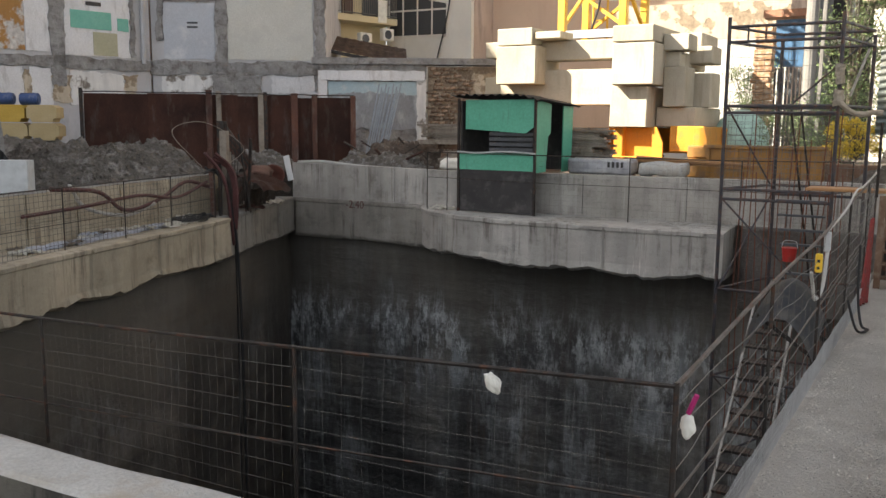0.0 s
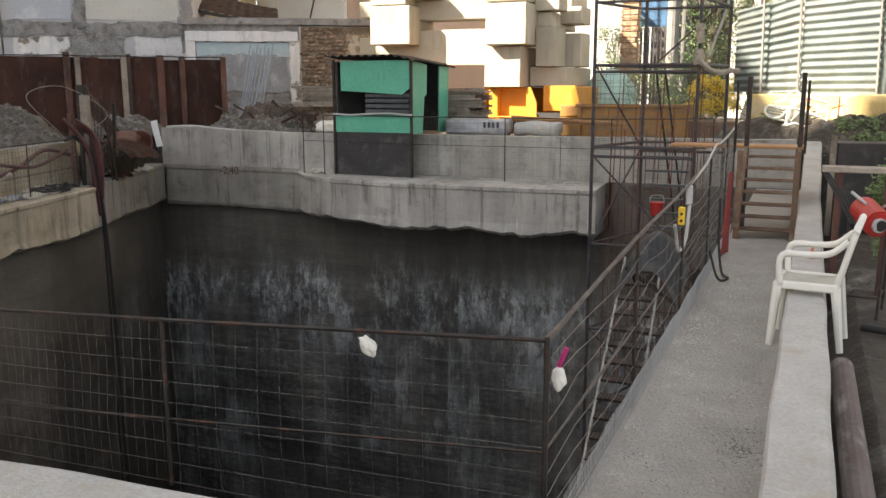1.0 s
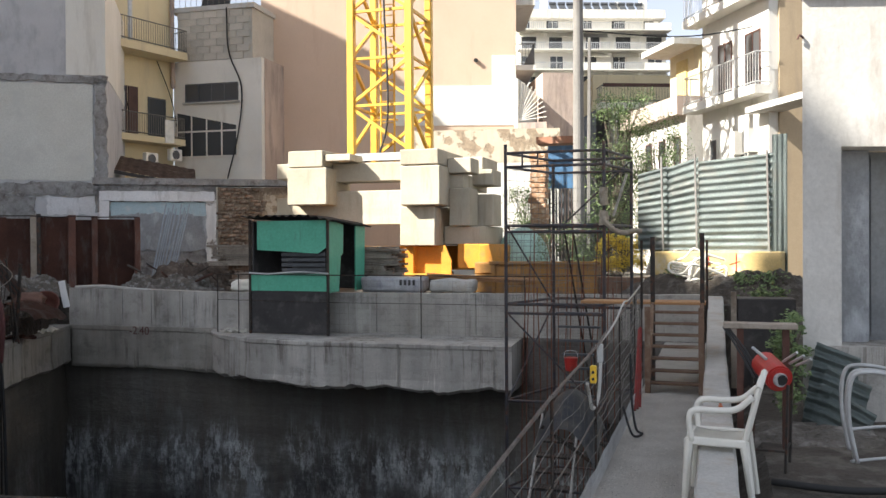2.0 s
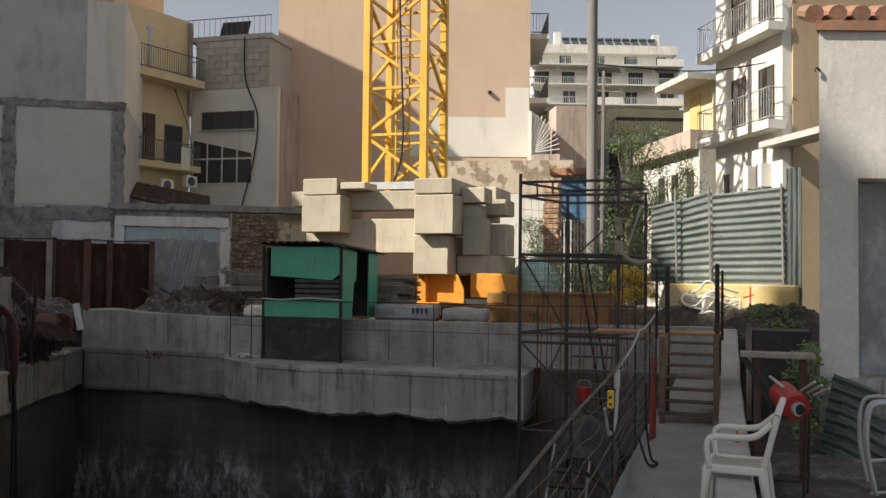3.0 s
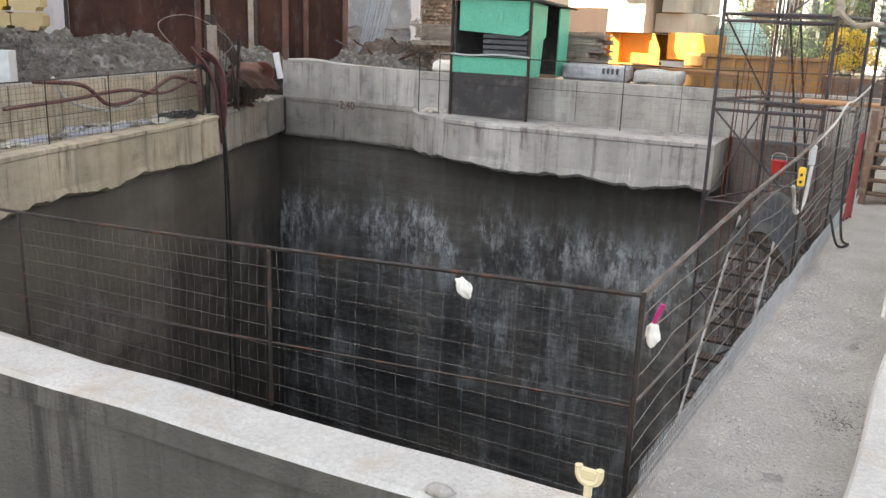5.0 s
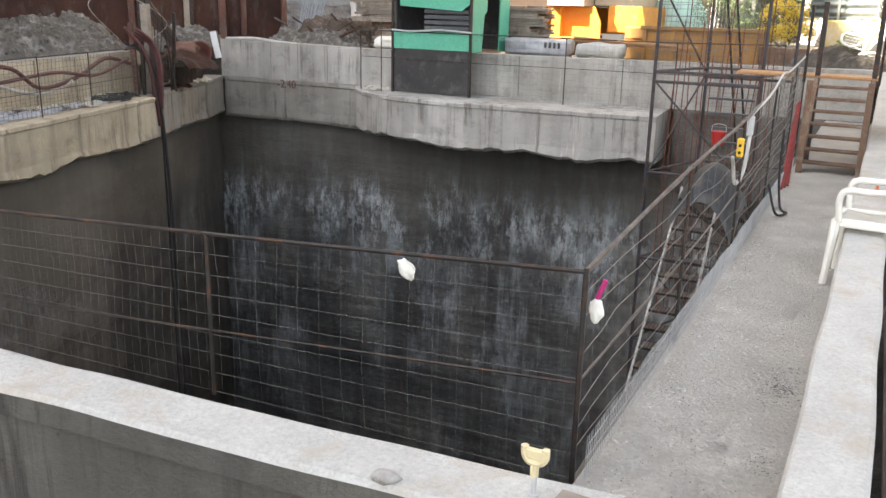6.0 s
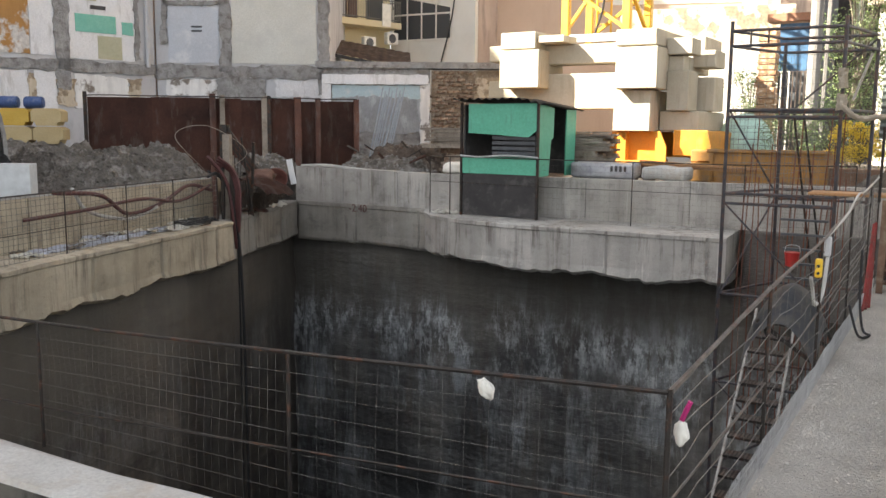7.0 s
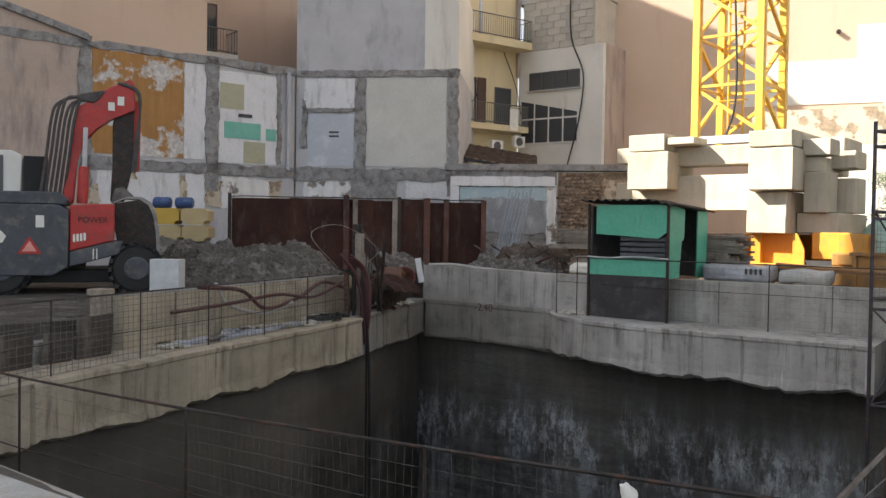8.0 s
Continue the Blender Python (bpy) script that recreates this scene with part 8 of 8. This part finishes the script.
# Curved shell on brackets stands in for a grey machine under its cover.
grey_machine = thing("wheelbarrow_tray", "curved grey cover of an unidentified machine beside the walkway rail", "tray", "", Matrix.Translation((-1.15, 7.7, 0.0)))
bm = mesh()
sheet(bm, lambda u, v: ((2 * u - 1) * 0.28, (2 * v - 1) * 0.5, 0.62 - 0.35 * (2 * u - 1) ** 2 - 0.25 * (2 * v - 1) ** 2), 12, 12)
bmesh.ops.solidify(bm, geom=bm.faces[:], thickness=0.01)
part("tray", bm, GREY_PAINT, grey_machine, "", True)
for y in (-0.35, 0.35):
    bm = mesh()
    bar(bm, (-0.2, y, 0.35), (0.33, y, 0.0), 0.03, 0.03)
    part("bracket", bm, STEEL_DARK, grey_machine)
bucket_red = thing("bucket", "red plastic bucket hanging on the scaffold", "bucket", "", Matrix.Translation((-2.06, 13.35, -0.06)) @ Matrix.Diagonal((0.78, 0.78, 0.78, 1)))
bm = mesh()
rod(bm, (0, 0, 0.0), (0, 0, 0.26), 0.11, 16, 0.14)
part("pail", bm, RED_PAINT, bucket_red)
bm = mesh()
hose(bm, [(-0.14, 0, 0.25), (-0.1, 0.02, 0.38), (0.1, 0.02, 0.38), (0.14, 0, 0.25)], 0.006, 5)
part("bail", bm, GALV, bucket_red)
for k in range(3):
    bm = mesh()
    rod(bm, (-0.8 + 0.02 * k, 10.0 + 0.12 * k, 0.02), (-0.82, 10.9 + 0.1 * k, 0.85), 0.018, 6)
    tagged(part("red_bar", bm, DARK_RED), "red-painted steel bar leaning on the walkway rail", "bar", "red bars")

# Grit, chips and a tar stain on the walkway: many small flat-faced chips, each joined set one stuff object.
def walk_level(x, y):
    return 0.006 * ripple((x + 0.84) / 0.82 * 3, (y - 2.5) / 9.6 * 30, 1, 1.2)


def chips(name, spots, material, label, category, flat=0.6):
    verts, faces = [], []
    for x, y, r, a in spots:
        z, n = walk_level(x, y), len(verts)
        c, d = math.cos(a), math.sin(a)
        for u, w, h in ((-1, -0.7, -0.3), (1, -0.8, -0.3), (0.8, 0.7, -0.3), (-0.9, 0.8, -0.3), (-0.5, -0.4, flat), (0.6, -0.3, flat), (0.3, 0.4, flat)):
            verts.append((x + r * (u * c - w * d), y + r * (u * d + w * c), z + r * h))
        faces += [(n, n + 1, n + 5, n + 4), (n + 1, n + 2, n + 6, n + 5), (n + 2, n + 3, n + 6), (n + 3, n, n + 4, n + 6), (n + 4, n + 5, n + 6)]
    data = bpy.data.meshes.new(name)
    data.from_pydata(verts, [], faces)
    data.materials.append(material)
    return tagged(new(name, data), label, category, "", "stuff")


PALE_CHIP = plain("pale_chips", (0.76, 0.73, 0.67), 0.9, var=0.25)
rnd = random.Random(5)
spots = []
for k in range(5200):
    x = -0.82 + abs(rnd.gauss(0, 0.14)) if rnd.random() < 0.6 else rnd.uniform(-0.82, -0.07)
    if x < -0.07:
        spots.append((x, rnd.uniform(2.6, 11.2), 0.0015 + 0.0065 * rnd.random() ** 4, rnd.uniform(0, 6.28)))
chips("grit", spots, PALE_CHIP, "pale grit and chips scattered on the walkway", "grit")
spots = [(min(-0.07, rnd.gauss(-0.2, 0.055)), rnd.gauss(4.64, 0.13), 0.0015 + 0.0075 * rnd.random() ** 2, rnd.uniform(0, 6.28)) for k in range(520)]
spots += [(min(-0.07, rnd.gauss(-0.22, 0.07)), rnd.gauss(3.75, 0.1), 0.0012 + 0.004 * rnd.random() ** 2, rnd.uniform(0, 6.28)) for k in range(240)]
spots += [(rnd.uniform(-0.8, -0.08), rnd.uniform(2.7, 7.5), 0.001 + 0.006 * rnd.random() ** 4, rnd.uniform(0, 6.28)) for k in range(1500)]
spots += [(min(-0.07, -0.78 + abs(rnd.gauss(0, 0.16))), rnd.uniform(2.7, 9.5), 0.001 + 0.005 * rnd.random() ** 3, rnd.uniform(0, 6.28)) for k in range(1500)]
TAR = plain("tar_flakes", (0.09, 0.086, 0.08), 0.7, var=0.25)
chips("tar_splash", spots, TAR, "dark tar splashes and flakes on the walkway", "stain", 0.15)

# ---- small masonry pieces ----
upper = bpy.data.objects["upper_storey"]
bm = mesh()
box(bm, -0.295, 0.295, -0.05, 0.0, -0.142, 0.142, bevel=0.008)
proto = part("block", bm, BLOCKWORK, upper)
block_mesh = proto.data
proto.matrix_basis = WH @ Matrix.Translation((0.5, 0.02, 9.65))
for j in range(7):
    for i in range(6):
        if i == j == 0:
            continue
        u = 0.5 + 0.6 * i - (0.3 if j % 2 else 0)
        if u > 3.35 or u < 0.45:
            continue
        ob = new("block", block_mesh)
        ob.parent = upper
        ob.matrix_basis = WH @ Matrix.Translation((u, 0.02 - 0.015 * ripple(i, j, 0, 1.7), 9.65 + 0.29 * j))
stone_meshes = []
for k in range(4):
    bm = mesh()
    bmesh.ops.create_cube(bm, size=1, matrix=Matrix.Diagonal((0.23 + 0.02 * k, 0.12, 0.105, 1)))
    bmesh.ops.bevel(bm, geom=bm.edges[:], offset=0.02, segments=1, affect="EDGES")
    for v in bm.verts:
        v.co += 0.02 * Vector((ripple(v.co.x * 9, v.co.y * 9, k * 3.1, 1), ripple(v.co.y * 9, v.co.z * 9, k, 1), ripple(v.co.z * 9, v.co.x * 9, k, 1)))
    ob = part("stone", bm, BRICK_OLD, brick_wall)
    ob.matrix_basis = BWF @ Matrix.Translation((0.1 + 0.26 * k, 0.0, 0.75))
    stone_meshes.append(ob.data)
for j in range(1, 25):
    for i in range(9):
        u = 0.05 + 0.27 * i + (0.13 if j % 2 else 0)
        if u > 2.35 or (u > 1.3 and j > 14) or ripple(i * 1.3, j * 1.7, 3, 2.9) > 0.32:
            continue
        ob = new("stone", stone_meshes[(i * 3 + j) % 4])
        ob.parent = brick_wall
        grow = Matrix.Diagonal((0.75 + 0.3 * abs(ripple(i, j, 5, 2.7)), 1, 0.7 + 0.35 * abs(ripple(j, i, 9, 3.1)), 1))
        ob.matrix_basis = BWF @ Matrix.Translation((u + 0.14 * ripple(j, i, 1, 3.7), 0.06 * ripple(i, j, 2, 2.3), 0.75 + 0.12 * j + 0.05 * ripple(i, j, 8, 2.1))) @ Matrix.Rotation(0.4 * ripple(j, i, 4, 1.9), 4, "Y") @ grow
